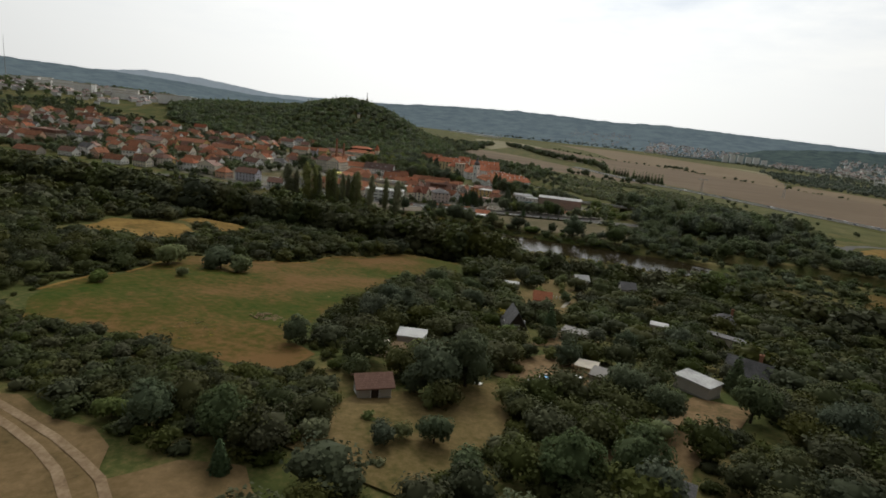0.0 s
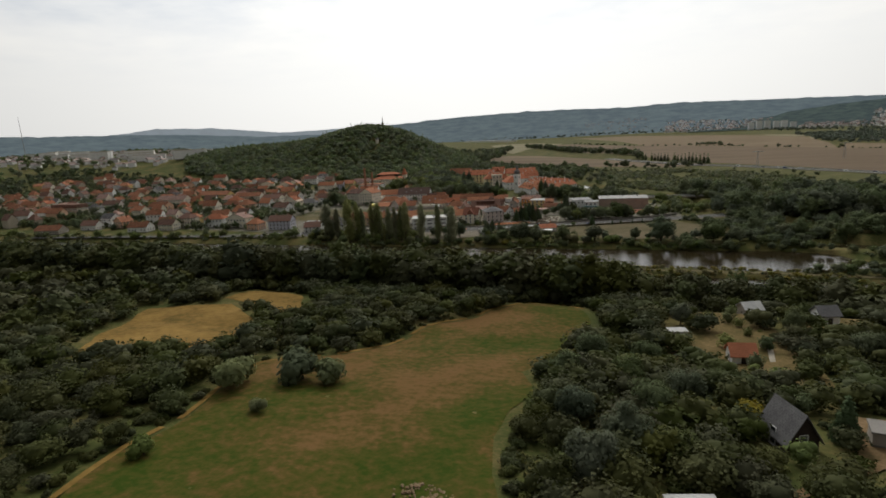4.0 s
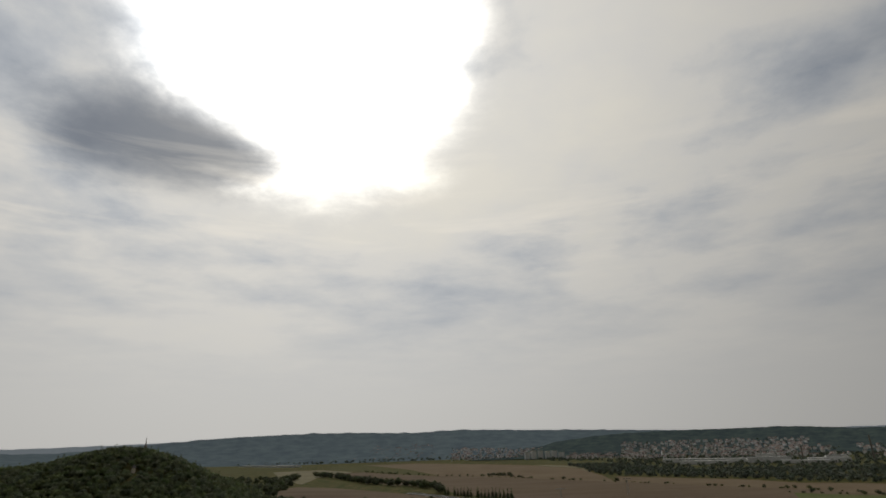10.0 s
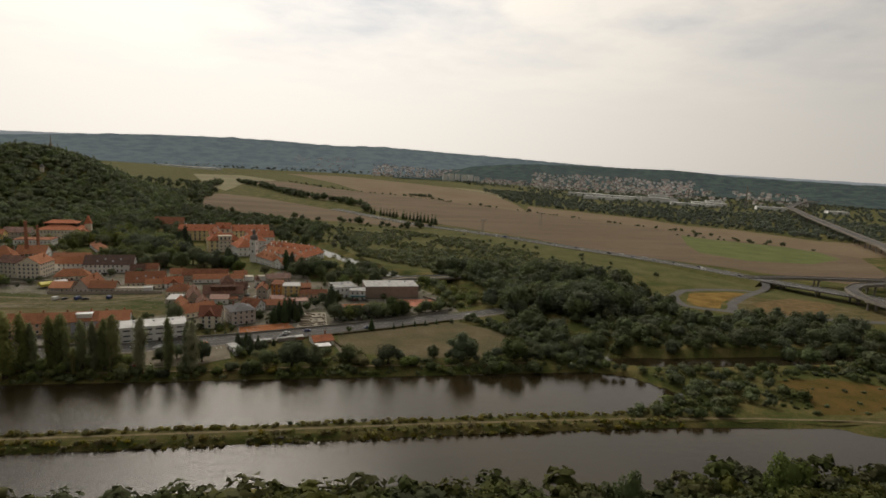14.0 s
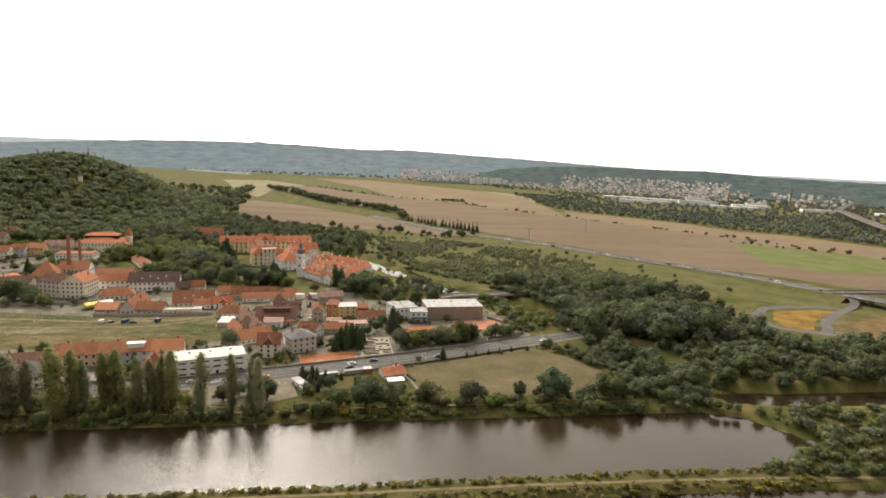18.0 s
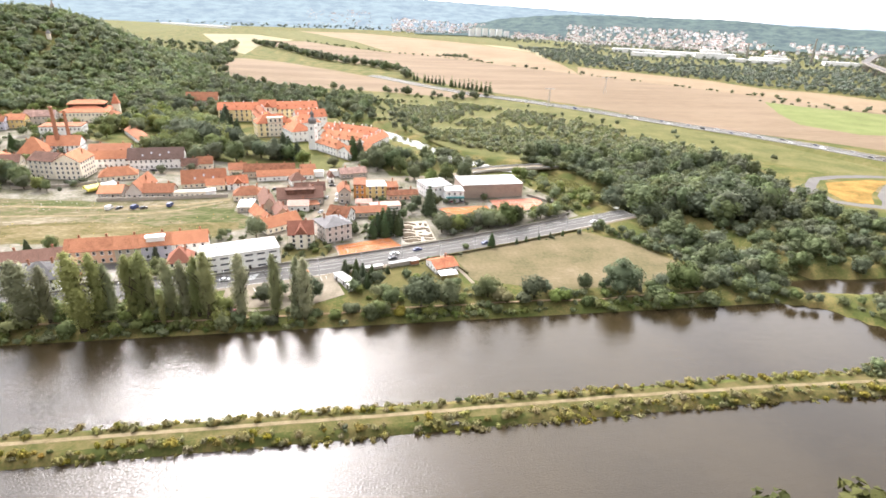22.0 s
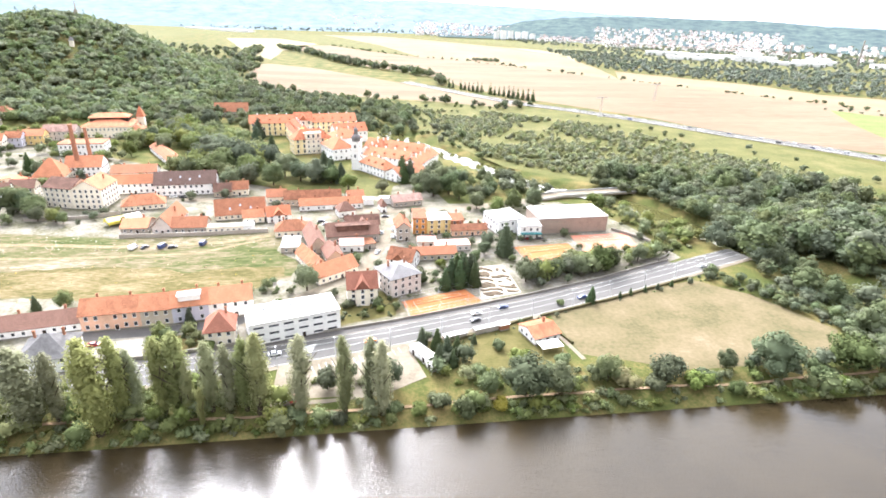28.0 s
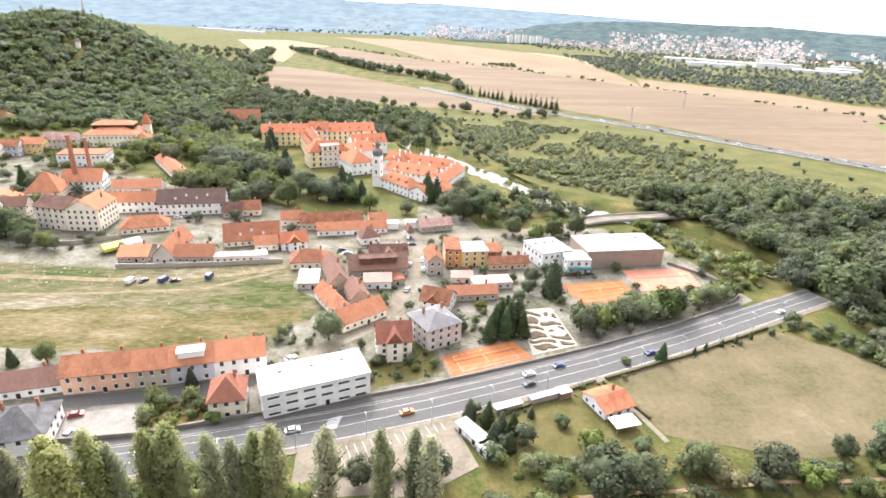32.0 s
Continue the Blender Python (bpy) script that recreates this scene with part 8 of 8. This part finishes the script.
piers(HIGHWAY[8:], HZ[8:], 1.0, 30, "bridge_pier")
RING = [(371, 519), (350, 500), (342, 484), (338, 466), (352, 455), (367, 450), (378, 460), (386, 472), (410, 491), (430, 505), (446, 514), (436, 522), (420, 524), (395, 524), (371, 519)]
ribbon("slip_road", wavy(RING, 8, 0, False), 7.5, M["highway"], 0.2, "round slip road of the junction", "slip road")
ribbon("slip_road", [(446, 514), (458, 520), (470, 530), (478, 545)], 7, M["highway"], 0.4, "slip road climbing to the highway", "slip road", z=[0, 1, 3, 4.6])
ribbon("slip_road", wavy([(355, 456), (379, 441), (407, 431), (445, 423), (479, 416), (600, 398), (720, 380)], 8, 0, False), 8, M["highway"], 0.19, "curving road below the junction", "slip road")


def flyover(line, zs, label):
    ribbon("flyover_deck", line, 10, M["concrete"], 0.0, label, "flyover", z=zs, thick=1.5)
    ribbon("flyover_road", line, 8.6, M["highway"], 0.03, "grey asphalt on the flyover", "road", z=zs)
    for off in (-4.7, 4.7):
        ribbon("parapet", line, 0.3, M["concrete"], 0.9, "concrete flyover parapet", "parapet", z=zs, thick=0.9, offset=off)
    piers(line, zs, 1.5, 26, "bridge_pier")


flyover([(470, 560), (516, 551), (566, 539), (608, 529), (700, 580)], [5, 7.5, 9, 10, 11], "pale concrete flyover joining the highway")
flyover([(660, 528), (591, 515), (549, 507), (524, 491), (508, 466), (502, 438), (500, 400)], [10, 10, 9.8, 9.5, 9, 8.5, 8], "curving concrete flyover of the junction")
VIA = [(700, 580), (790, 660), (880, 764), (939, 855), (1020, 971), (1185, 1213), (1395, 1513), (1560, 1660), (1700, 1780), (1832, 1854)]
VZ = [11, 13, 14, 14.5, 15.5, 19, 25, 28, 30, 31]
ribbon("viaduct_deck", VIA, 20, M["concrete"], 0.0, "long pale concrete motorway viaduct", "viaduct", z=VZ, thick=2.2)
ribbon("viaduct_road", VIA, 17, M["highway"], 0.03, "asphalt carriageway on the viaduct", "road", z=VZ)
for off in (-9.6, 9.6):
    ribbon("parapet", VIA, 0.4, M["concrete"], 1.1, "concrete viaduct parapet", "parapet", z=VZ, thick=1.1, offset=off)
piers(VIA, VZ, 2.2, 50, "viaduct_pier")
# canal bridge
BRIDGE = [(100, 547), (118, 552), (172, 560), (200, 566)]
ribbon("canal_bridge", BRIDGE, 10, M["lane"], 0.0, "concrete road bridge over the canal", "bridge", z=[0.9, 1.6, 1.6, 0.9], thick=1.0)
for off in (-4.9, 4.9):
    ribbon("bridge_railing", BRIDGE, 0.25, M["metal"], 1.1, "grey bridge railing", "railing", z=[0.9, 1.6, 1.6, 0.9], thick=0.9, offset=off)
for x, y in ((150, 557), (166, 559.5)):
    p = thing("bridge_pier", pose(x, y, -6), "concrete pier of the canal bridge", "bridge pier")
    bm = bmesh.new(); box(bm, -0.6, 0.6, -4, 4, -1, 6.7); part("wall_pier", bm, M["concrete"], p)
# power pylon
for x, y in ((273, 861), (420, 1010)):
    p = thing("power_pylon", pose(x, y, 0), "steel power pylon with cross arm", "pylon")
    for sx, sy in ((-1, -1), (1, -1), (1, 1), (-1, 1)):
        bm = bmesh.new(); tube(bm, sx * 1.6, sy * 1.6, -0.5, 24, 0.18, 0.12, 5, lean=(-sx * 1.4, -sy * 1.4)); part("leg", bm, M["metal"], p)
    bm = bmesh.new(); box(bm, -7, 7, -0.3, 0.3, 23, 23.6); part("cross_arm", bm, M["metal"], p)

# ---- vehicles ----
PAINTS = {"white": (0.70, 0.70, 0.68), "orange": (0.62, 0.20, 0.03), "black": (0.025, 0.025, 0.03), "blue": (0.03, 0.05, 0.14), "red": (0.38, 0.03, 0.025), "silver": (0.34, 0.35, 0.36)}
for key, c in PAINTS.items():
    M["car_" + key] = surface("car_paint_" + key, [(0.3, [v * 0.9 for v in c]), (0.7, c)], 0.6, 0.3, spec=0.5)


def wheel_mesh():
    bm = bmesh.new()
    tube(bm, 0, 0, -0.1, 0.1, 0.32, 0.32, 14)
    bmesh.ops.rotate(bm, verts=bm.verts, matrix=Matrix.Rotation(math.pi / 2, 3, "X"))
    return mesh_of("wheel", bm, M["rubber"])


WHEEL = wheel_mesh()


def rim_mesh():
    bm = bmesh.new()
    tube(bm, 0, 0, -0.11, 0.11, 0.2, 0.17, 10)
    bmesh.ops.rotate(bm, verts=bm.verts, matrix=Matrix.Rotation(math.pi / 2, 3, "X"))
    return mesh_of("rim", bm, M["metal"])


RIM = rim_mesh()


def hull(bm, outline, half, inset=0.0):
    """A body from a side outline (x, z), drawn out across the car's width."""
    a = [bm.verts.new((x, -half + inset * (z > 0.95), z)) for x, z in outline]
    b = [bm.verts.new((x, half - inset * (z > 0.95), z)) for x, z in outline]
    n = len(outline)
    for i in range(n):
        bm.faces.new((a[i], a[(i + 1) % n], b[(i + 1) % n], b[i]))
    bm.faces.new(a[::-1]); bm.faces.new(b)
    bmesh.ops.recalc_face_normals(bm, faces=bm.faces)


def car(x, y, turn, paint, van=False, base=None):
    c = thing("van" if van else "car", pose(x, y, (float(terrain(x, y)) if base is None else base) + 0.12, 0, 0, turn), "%s %s with dark windows" % (paint, "delivery van" if van else "passenger car"), "van" if van else "car", "vehicles in the town")
    bm = bmesh.new()
    if van:
        hull(bm, [(-2.5, 0.35), (2.5, 0.35), (2.5, 1.1), (1.9, 1.35), (1.3, 2.2), (-2.4, 2.3), (-2.5, 2.1)], 0.95)
    else:
        hull(bm, [(-2.15, 0.3), (2.15, 0.3), (2.2, 0.65), (2.1, 0.86), (1.15, 0.95), (-1.9, 0.98), (-2.2, 0.85)], 0.88)
    part("body", bm, M["car_" + paint], c)
    bm = bmesh.new()
    if van:
        hull(bm, [(1.28, 1.3), (1.96, 1.36), (1.36, 2.1), (0.6, 2.1), (0.6, 1.3)], 0.97)
    else:
        hull(bm, [(-1.75, 0.93), (1.15, 0.93), (0.5, 1.36), (-1.1, 1.40)], 0.84, 0.14)
    part("cabin_glass", bm, M["glass"], c, "dark window glass")
    if not van:
        bm = bmesh.new(); hull(bm, [(-1.1, 1.385), (0.48, 1.345), (0.44, 1.43), (-1.05, 1.47)], 0.70)
        part("roof", bm, M["car_" + paint], c)
    for wx in (-1.35, 1.35):
        for wy in (-0.82, 0.82):
            part("rim", RIM, None, part("wheel", WHEEL, None, c, at=pose(wx, wy, 0.32)), "silver wheel rim")
    for s in (-0.6, 0.6):
        bm = bmesh.new(); box(bm, 2.12, 2.22, s - 0.18, s + 0.18, 0.6, 0.76); part("headlight", bm, M["frame"], c)


for x, y, a, p, v in ((-45, 378.5, 15, "white", 0), (-12, 384, 17, "orange", 0), (30.5, 400.6, 17, "white", 0), (42.3, 404.8, 17, "blue", 0), (29, 395.3, 197, "black", 0), (78.6, 410.5, 197, "blue", 0), (150.6, 437.5, 20, "white", 0), (-38.7, 355, 80, "white", 1), (-35.9, 354, 82, "red", 0), (-107.6, 389.8, 12, "red", 0), (-105.7, 381.4, 80, "silver", 0),
                      (-50, 415, 40, "white", 0), (-78.4, 400.3, 8, "black", 0), (-125, 478, 70, "white", 1), (-120, 478.5, 60, "black", 0), (-111.8, 478.7, 70, "blue", 1), (-107, 478, 20, "black", 0), (-93.4, 481.4, 80, "blue", 1), (-7, 465, 70, "silver", 0), (-4, 491.7, 80, "silver", 0), (2.0, 486, 80, "white", 0), (2.6, 497, 80, "white", 0), (-8.3, 517, 5, "white", 0), (-1, 517, 5, "black", 0),
                      (-37, 511, 10, "black", 0), (-34, 506, 8, "silver", 0), (-130, 560, 5, "white", 0), (-124, 559, 5, "black", 0), (-96, 553, 10, "black", 0), (-40, 405, 30, "silver", 0), (70, 478, 0, "black", 0), (74, 478, 0, "red", 0), (80, 478, 0, "black", 0), (-42, 615, 30, "black", 0), (-38, 611, 30, "silver", 0)):
    car(x, y, a, p, bool(v))
for i in range(24):
    u = (i + 0.2 + 0.5 * ((i * 7) % 5) / 5) / 24
    k = 3 + int(u * 5)
    f = u * 5 - int(u * 5)
    (ax, ay), (bx, by) = HIGHWAY[k], HIGHWAY[k + 1]
    side = 5.2 if i % 2 else -5.2
    dx, dy = bx - ax, by - ay
    l = math.hypot(dx, dy)
    car(ax + dx * f - dy / l * side, ay + dy * f + dx / l * side, math.degrees(math.atan2(dy, dx)), ("white", "silver", "black", "white", "blue")[i % 5], i % 4 == 0, base=HZ[k] + (HZ[k + 1] - HZ[k]) * f + 0.1)

# ---- garden sheds and small things on the slope ----
building("garden_shed", 118.3, 20, 5.2, 4.2, 2.3, 35, "gable", 1.2, "stone", "brown", 1, "weathered garden house with dark worn roof")
building("garden_shed", 115.6, 45.2, 5.4, 4.4, 2.8, 14, "flat", 0.25, "stone", "sheet", 0, "dark shed with white sheet roof")
building("garden_shed", 111.5, 38, 3.2, 2.6, 2.0, 10, "flat", 0.2, "stone", "cream", 0, "small pale garden shelter")
building("chalet", 131.6, 74, 5.0, 6.4, 2.4, 22, "pgable", 4.0, "timber", "slate", 2, "dark timber chalet with steep grey roof")
building("garden_house", 133, 121.5, 5.2, 4.6, 2.6, 8, "gable", 2.0, "white", "brick", 1, "white garden house with red roof")
building("garden_shed", 142.7, 166, 5, 5, 2.6, 20, "gable", 1.6, "stone", "sheet", 0, "shed with pale striped metal roof")
building("garden_house", 160, 158, 5, 5, 3.0, 15, "gable", 2.0, "white", "slate", 1, "small white garden house with dark roof")
building("garden_shed", 171, 56, 7, 4.8, 2.7, -35, "flat", 0.25, "stone", "sheet", 0, "shed with large white roof")
building("garden_house", 183, 71, 8, 5.4, 2.8, -20, "gable", 2.4, "white", "slate", 1, "white garden house with dark slate roof")
building("garden_shed", 186, 110, 10, 3, 2.4, -20, "flat", 0.3, "stone", "slate", 0, "long low shed with grey roof")
building("garden_shed", 190, 135, 7, 5, 2.6, -10, "hip", 1.8, "stone", "slate", 0, "shed with dark hipped roof")
building("garden_shed", 168.4, 112, 4.6, 3.4, 2.4, -5, "flat", 0.3, "stone", "sheet", 0, "small shed with pale roof")
building("garden_shed", 146.6, 77, 6.6, 4, 2.4, -10, "flat", 0.3, "stone", "concrete", 0, "low grey garden shed with worn pale roof")
building("garden_shed", 161.5, 11, 5.6, 4.6, 2.2, -12, "gable", 1.3, "stone", "slate", 0, "old shed with grey corrugated roof above the yard")
building("garden_shed", 150, 12.5, 3.2, 2.4, 2.0, -30, "flat", 0.2, "stone", "sheet", 0, "small shelter with pale sheet roof")
building("garden_shed", 152.5, 46.5, 2.6, 4.4, 2.4, -10, "flat", 0.3, "pinkgrey", "concrete", 0, "small grey-walled shed by the pool")
building("garden_shed", 120, 137, 5, 3, 2.2, 10, "flat", 0.2, "stone", "sheet", 0, "low shelter among the trees")


def garden_pool():
    x, y = 143.5, 41.5
    z = float(terrain(x, y)) + 0.2
    p = thing("garden_pool", pose(x, y, z, 0, 0, 4), "small blue above-ground garden pool with white rim", "pool")
    bm = bmesh.new()
    for a in ((-1.35, 1.35, -1.85, -1.65), (-1.35, 1.35, 1.65, 1.85), (-1.35, -1.15, -1.65, 1.65), (1.15, 1.35, -1.65, 1.65)):
        box(bm, *a, -0.8, 0.75)
    part("rim", bm, M["frame"], p)
    bm = bmesh.new(); box(bm, -1.15, 1.15, -1.65, 1.65, -0.8, 0.6); part("water", bm, M["blue"], p)


garden_pool()


sail = thing("shade_sail", pose(150.2, 51.2, float(terrain(150.2, 51.2)) + 0.2, 0, 0, -8), "cream shade sail on four posts beside the pool", "sun sail")
bm = bmesh.new()
v = [bm.verts.new(p) for p in ((-2.4, -1.6, 2.1), (2.3, -1.9, 2.3), (2.0, 1.7, 2.6), (-2.0, 1.5, 2.4), (0, -0.1, 2.05))]
for i in range(4):
    bm.faces.new((v[i], v[(i + 1) % 4], v[4]))
made = bmesh.ops.extrude_face_region(bm, geom=list(bm.faces))
for g in made["geom"]:
    if isinstance(g, bmesh.types.BMVert):
        g.co.z -= 0.04
part("canopy", bm, M["roof_cream"], sail, "cream cloth canopy")
for px, py, pz in ((-2.4, -1.6, 2.1), (2.3, -1.9, 2.3), (2.0, 1.7, 2.6), (-2.0, 1.5, 2.4)):
    bm = bmesh.new(); tube(bm, px, py, -0.4, pz, 0.05, 0.04, 6); part("post", bm, M["timber"], sail)
# pale posts and path round the red-roofed garden house
for k in range(7):
    x, y = 133.5 + k * 1.1, 130.6 + 0.15 * k
    g = thing("garden_post", pose(x, y, float(terrain(x, y)) + 0.2), "short pale garden post behind the red-roofed house", "post", "pale posts of the garden")
    bm = bmesh.new(); box(bm, -0.16, 0.16, -0.16, 0.16, -0.3, 0.9, 0, 0.02); part("shaft", bm, M["frame"], g)
ribbon("garden_path", wavy([(141, 131.5), (140.2, 126), (139.5, 120)], 3, 0.3, False), 1.2, M["gravel"], 0.32, "pale garden path beside the red-roofed house", "path")
for x, y in ((141, 39), (147, 43), (149, 46), (122, 41), (124, 43), (126, 42), (121.5, 44), (128, 29), (133, 31)):
    c = thing("garden_table", pose(x, y, float(terrain(x, y)) + 0.22, 0, 0, x * 31), "small white garden table with sheet on it", "table")
    bm = bmesh.new(); box(bm, -0.7, 0.7, -0.45, 0.45, 0.68, 0.74, 0, 0.02); part("tabletop", bm, M["frame"], c)
    for sx in (-0.6, 0.6):
        for sy in (-0.35, 0.35):
            bm = bmesh.new(); tube(bm, sx, sy, -0.2, 0.68, 0.03, 0.03, 6); part("leg", bm, M["metal"], c)


def stone(bm, r, rng):
    made = bmesh.ops.create_icosphere(bm, subdivisions=1, radius=r)
    for v in made["verts"]:
        v.co *= rng.uniform(0.75, 1.2)
        v.co.z *= 0.6


rng = random.Random(4)
shapes = []
for k in range(4):
    bm = bmesh.new(); stone(bm, 0.7, rng); shapes.append(mesh_of("stone", bm, M["earth"]))
heap = thing("stone_ring", pose(83, 43.5, float(terrain(83, 43.5)) + 0.2), "ring of pale stones lying in the meadow", "stones")
for k in range(90):
    a, q = rng.uniform(0, 6.28), rng.uniform(0.05, 1.0) ** 0.6
    part("stone", shapes[k % 4], None, heap, at=pose(4.2 * q * math.cos(a), 2.6 * q * math.sin(a), 2.6 * q * math.sin(a) * -0.11, 0, 0, a * 60) @ Matrix.Scale(rng.uniform(0.2, 0.5), 4))
sand = thing("sand_heap", pose(114.5, 41.5, float(terrain(114.5, 41.5)) + 0.1), "heap of pale sand beside the shed", "heap")
bm = bmesh.new(); lathe(bm, [(3.2, -0.4), (2.6, 0.5), (1.4, 1.3), (0.4, 1.6), (0.01, 1.65)], 14); part("cone", bm, M["earth"], sand)

# clubhouse by the playing field, sheds by the car park
building("club_house", 51, 383, 11, 11, 3.0, 17, "gable", 1.9, "white", "brick", 1, "white clubhouse with red tiled roof on the lawn")
awning = thing("terrace_awning", pose(52, 373, 0, 0, 0, 10), "white terrace awning in front of the clubhouse", "awning")
bm = bmesh.new(); box(bm, -4.2, 4.2, -2.6, 2.6, 2.5, 2.62, 0, 0.03); part("canopy", bm, M["frame"], awning)
for sx in (-4, 4):
    for sy in (-2.4, 2.4):
        bm = bmesh.new(); tube(bm, sx, sy, -0.2, 2.5, 0.06, 0.06, 8); part("post", bm, M["metal"], awning)
ribbon("garden_path", [(54.6, 398), (57.3, 388), (62.5, 366)], 1.8, M["lane"], 0.12, "paved path beside the clubhouse", "path")
for x, y, w, a in ((19, 383.5, 9, 17), (31.5, 387.5, 10, 17)):
    building("shelter", x, y, w, 2.2, 2.2, a, "flat", 0.15, "stone", "sheet", 0, "long low shelter with white sheet roof")
building("kiosk", 38.5, 389, 4, 3.2, 2.4, 17, "flat", 0.2, "rust", "sheet", 0, "small kiosk with white roof")
for x, y, w, d in ((4.5, 375, 5, 4), (7.5, 370, 6, 4), (9, 366, 4, 4)):
    building("caravan_hut", x, y, w, d, 2.6, -60, "flat", 0.15, "white", "sheet", 1, "white hut beside the car park")
# yellow tarpaulin on the wasteland
tarp = thing("covered_stack", pose(-146, 513, 0, 0, 0, 40), "stack under yellow and white tarpaulin", "tarpaulin")
bm = bmesh.new(); ring_roof(bm, 9, 7, 1.6, 1.4, "gable", 0.1, 1.6); part("cover", bm, M["yellow"], tarp)
bm = bmesh.new(); ring_roof(bm, 8, 7, 1.6, 1.4, "gable", 0.1, 1.6); part("cover", bm, M["frame"], tarp, at=pose(8.6, 0, 0))
# walls of the old town
for line in ([(-137, 493), (-118, 493), (-95, 494), (-64, 497)], [(-195, 520), (-165, 522), (-150, 530)]):
    ribbon("yard_wall", line, 0.5, M["wall_stone"], 2.2, "old stone yard wall beside the wasteland", "wall", thick=2.4)
ribbon("hall_wall", [(126, 489), (140, 470), (142, 452), (132, 446)], 0.5, M["concrete"], 1.6, "pale concrete wall along the sports ground", "wall", thick=1.8)
awn = thing("clubhouse_awning", pose(75.3, 477.6, 0, 0, 0, -2), "teal awning band on the white clubhouse", "awning")
bm = bmesh.new(); box(bm, -5.6, 5.6, -1.6, 0.4, 3.4, 4.1, 0, 0.05); part("canopy", bm, M["teal"], awn)
for s in (-5.4, 5.4):
    bm = bmesh.new(); tube(bm, s, -1.4, -0.1, 3.4, 0.07, 0.07, 8); part("post", bm, M["metal"], awn)
# street lamps
for i in range(14):
    x = -100 + i * 19
    y = float(np.interp(x, [p[0] for p in ROAD], [p[1] for p in ROAD])) - 8.4
    l = thing("street_lamp", pose(x, y, 0.1, 0, 0, 100), "grey steel street lamp beside the road", "street lamp", "street lamps along the road")
    bm = bmesh.new(); tube(bm, 0, 0, -0.3, 8, 0.09, 0.06, 8); part("pole", bm, M["metal"], l)
    bm = bmesh.new(); box(bm, -0.05, 1.8, -0.06, 0.06, 7.9, 8.02); part("arm", bm, M["metal"], l)
    bm = bmesh.new(); box(bm, 1.3, 2.0, -0.14, 0.14, 7.82, 7.96, 0, 0.03); part("lamp_head", bm, M["frame"], l)

# outlet in the levee
o = thing("levee_outlet", pose(37.4, 280.9, -3.7), "small grey concrete outlet in the levee", "outlet")
bm = bmesh.new()
for a in ((-1.6, -1.2, -1.2, 1.2, -2.0, 0.9), (1.2, 1.6, -1.2, 1.2, -2.0, 0.9), (-1.6, 1.6, -1.3, 1.2, 0.9, 1.2)):
    box(bm, *a)
part("headwall", bm, M["asphalt"], o)
bm = bmesh.new(); box(bm, -1.2, 1.2, 0.2, 0.4, -2.0, 0.9); part("gate", bm, M["timber"], o, "dark wooden sluice gate")
# rubble on the wasteland
rng = random.Random(9)
for name, mat, label, area, n in (("rubble", M["concrete"], "scattered pale rubble on the wasteland", (-210, -58, 476, 496), 260), ("earth_clods", M["levee_soil"], "low heaps of dug earth on the wasteland", (-250, -60, 436, 480), 120)):
    bm = bmesh.new()
    for k in range(n):
        x, y, r = rng.uniform(area[0], area[1]), rng.uniform(area[2], area[3]), rng.uniform(0.15, 0.55) * (1 if name == "rubble" else 1.8)
        base = float(terrain(x, y)) + 0.08
        a, m = rng.uniform(0, 6), 6
        low = [bm.verts.new((x + r * math.cos(a + i * 1.047) * rng.uniform(0.7, 1.3), y + r * math.sin(a + i * 1.047) * rng.uniform(0.7, 1.3), base)) for i in range(m)]
        top = bm.verts.new((x + r * rng.uniform(-0.3, 0.3), y, base + r * rng.uniform(0.35, 0.8)))
        for i in range(m):
            bm.faces.new((low[i], low[(i + 1) % m], top))
    tagged(new(name, mesh_of(name, bm, mat)), label, "rubble", kind="stuff")
# fences round the courts
def court_fence(corners, label):
    f = thing("court_fence", pose(0, 0, 0), label, "fence")
    pts = [Vector(p) for p in corners]
    for a, b in zip(pts, pts[1:] + pts[:1]):
        n = max(2, int((b - a).length / 4))
        for k in range(n):
            p = a.lerp(b, k / n)
            bm = bmesh.new(); tube(bm, p.x, p.y, -0.2, 3.0, 0.05, 0.05, 6); part("post", bm, M["metal"], f)
        for z in (0.4, 1.7, 2.95):
            d = (b - a).normalized() * 0.03
            bm = bmesh.new()
            q = [bm.verts.new((p.x + s * -d.y, p.y + s * d.x, z + h)) for h in (-0.025, 0.025) for p, s in ((a, -1), (b, -1), (b, 1), (a, 1))]
            for i in range(4):
                bm.faces.new((q[i], q[(i + 1) % 4], q[4 + (i + 1) % 4], q[4 + i]))
            bm.faces.new(q[:4][::-1]); bm.faces.new(q[4:])
            part("rail", bm, M["metal"], f)


court_fence([(1.0, 414.2), (30.0, 424.4), (36.3, 411.2), (3.8, 400.6)], "thin metal fence round the tennis court")
court_fence([(62, 468.6), (66.4, 446.2), (95.6, 455.4), (94.6, 471.8)], "thin metal fence round the rear tennis court")
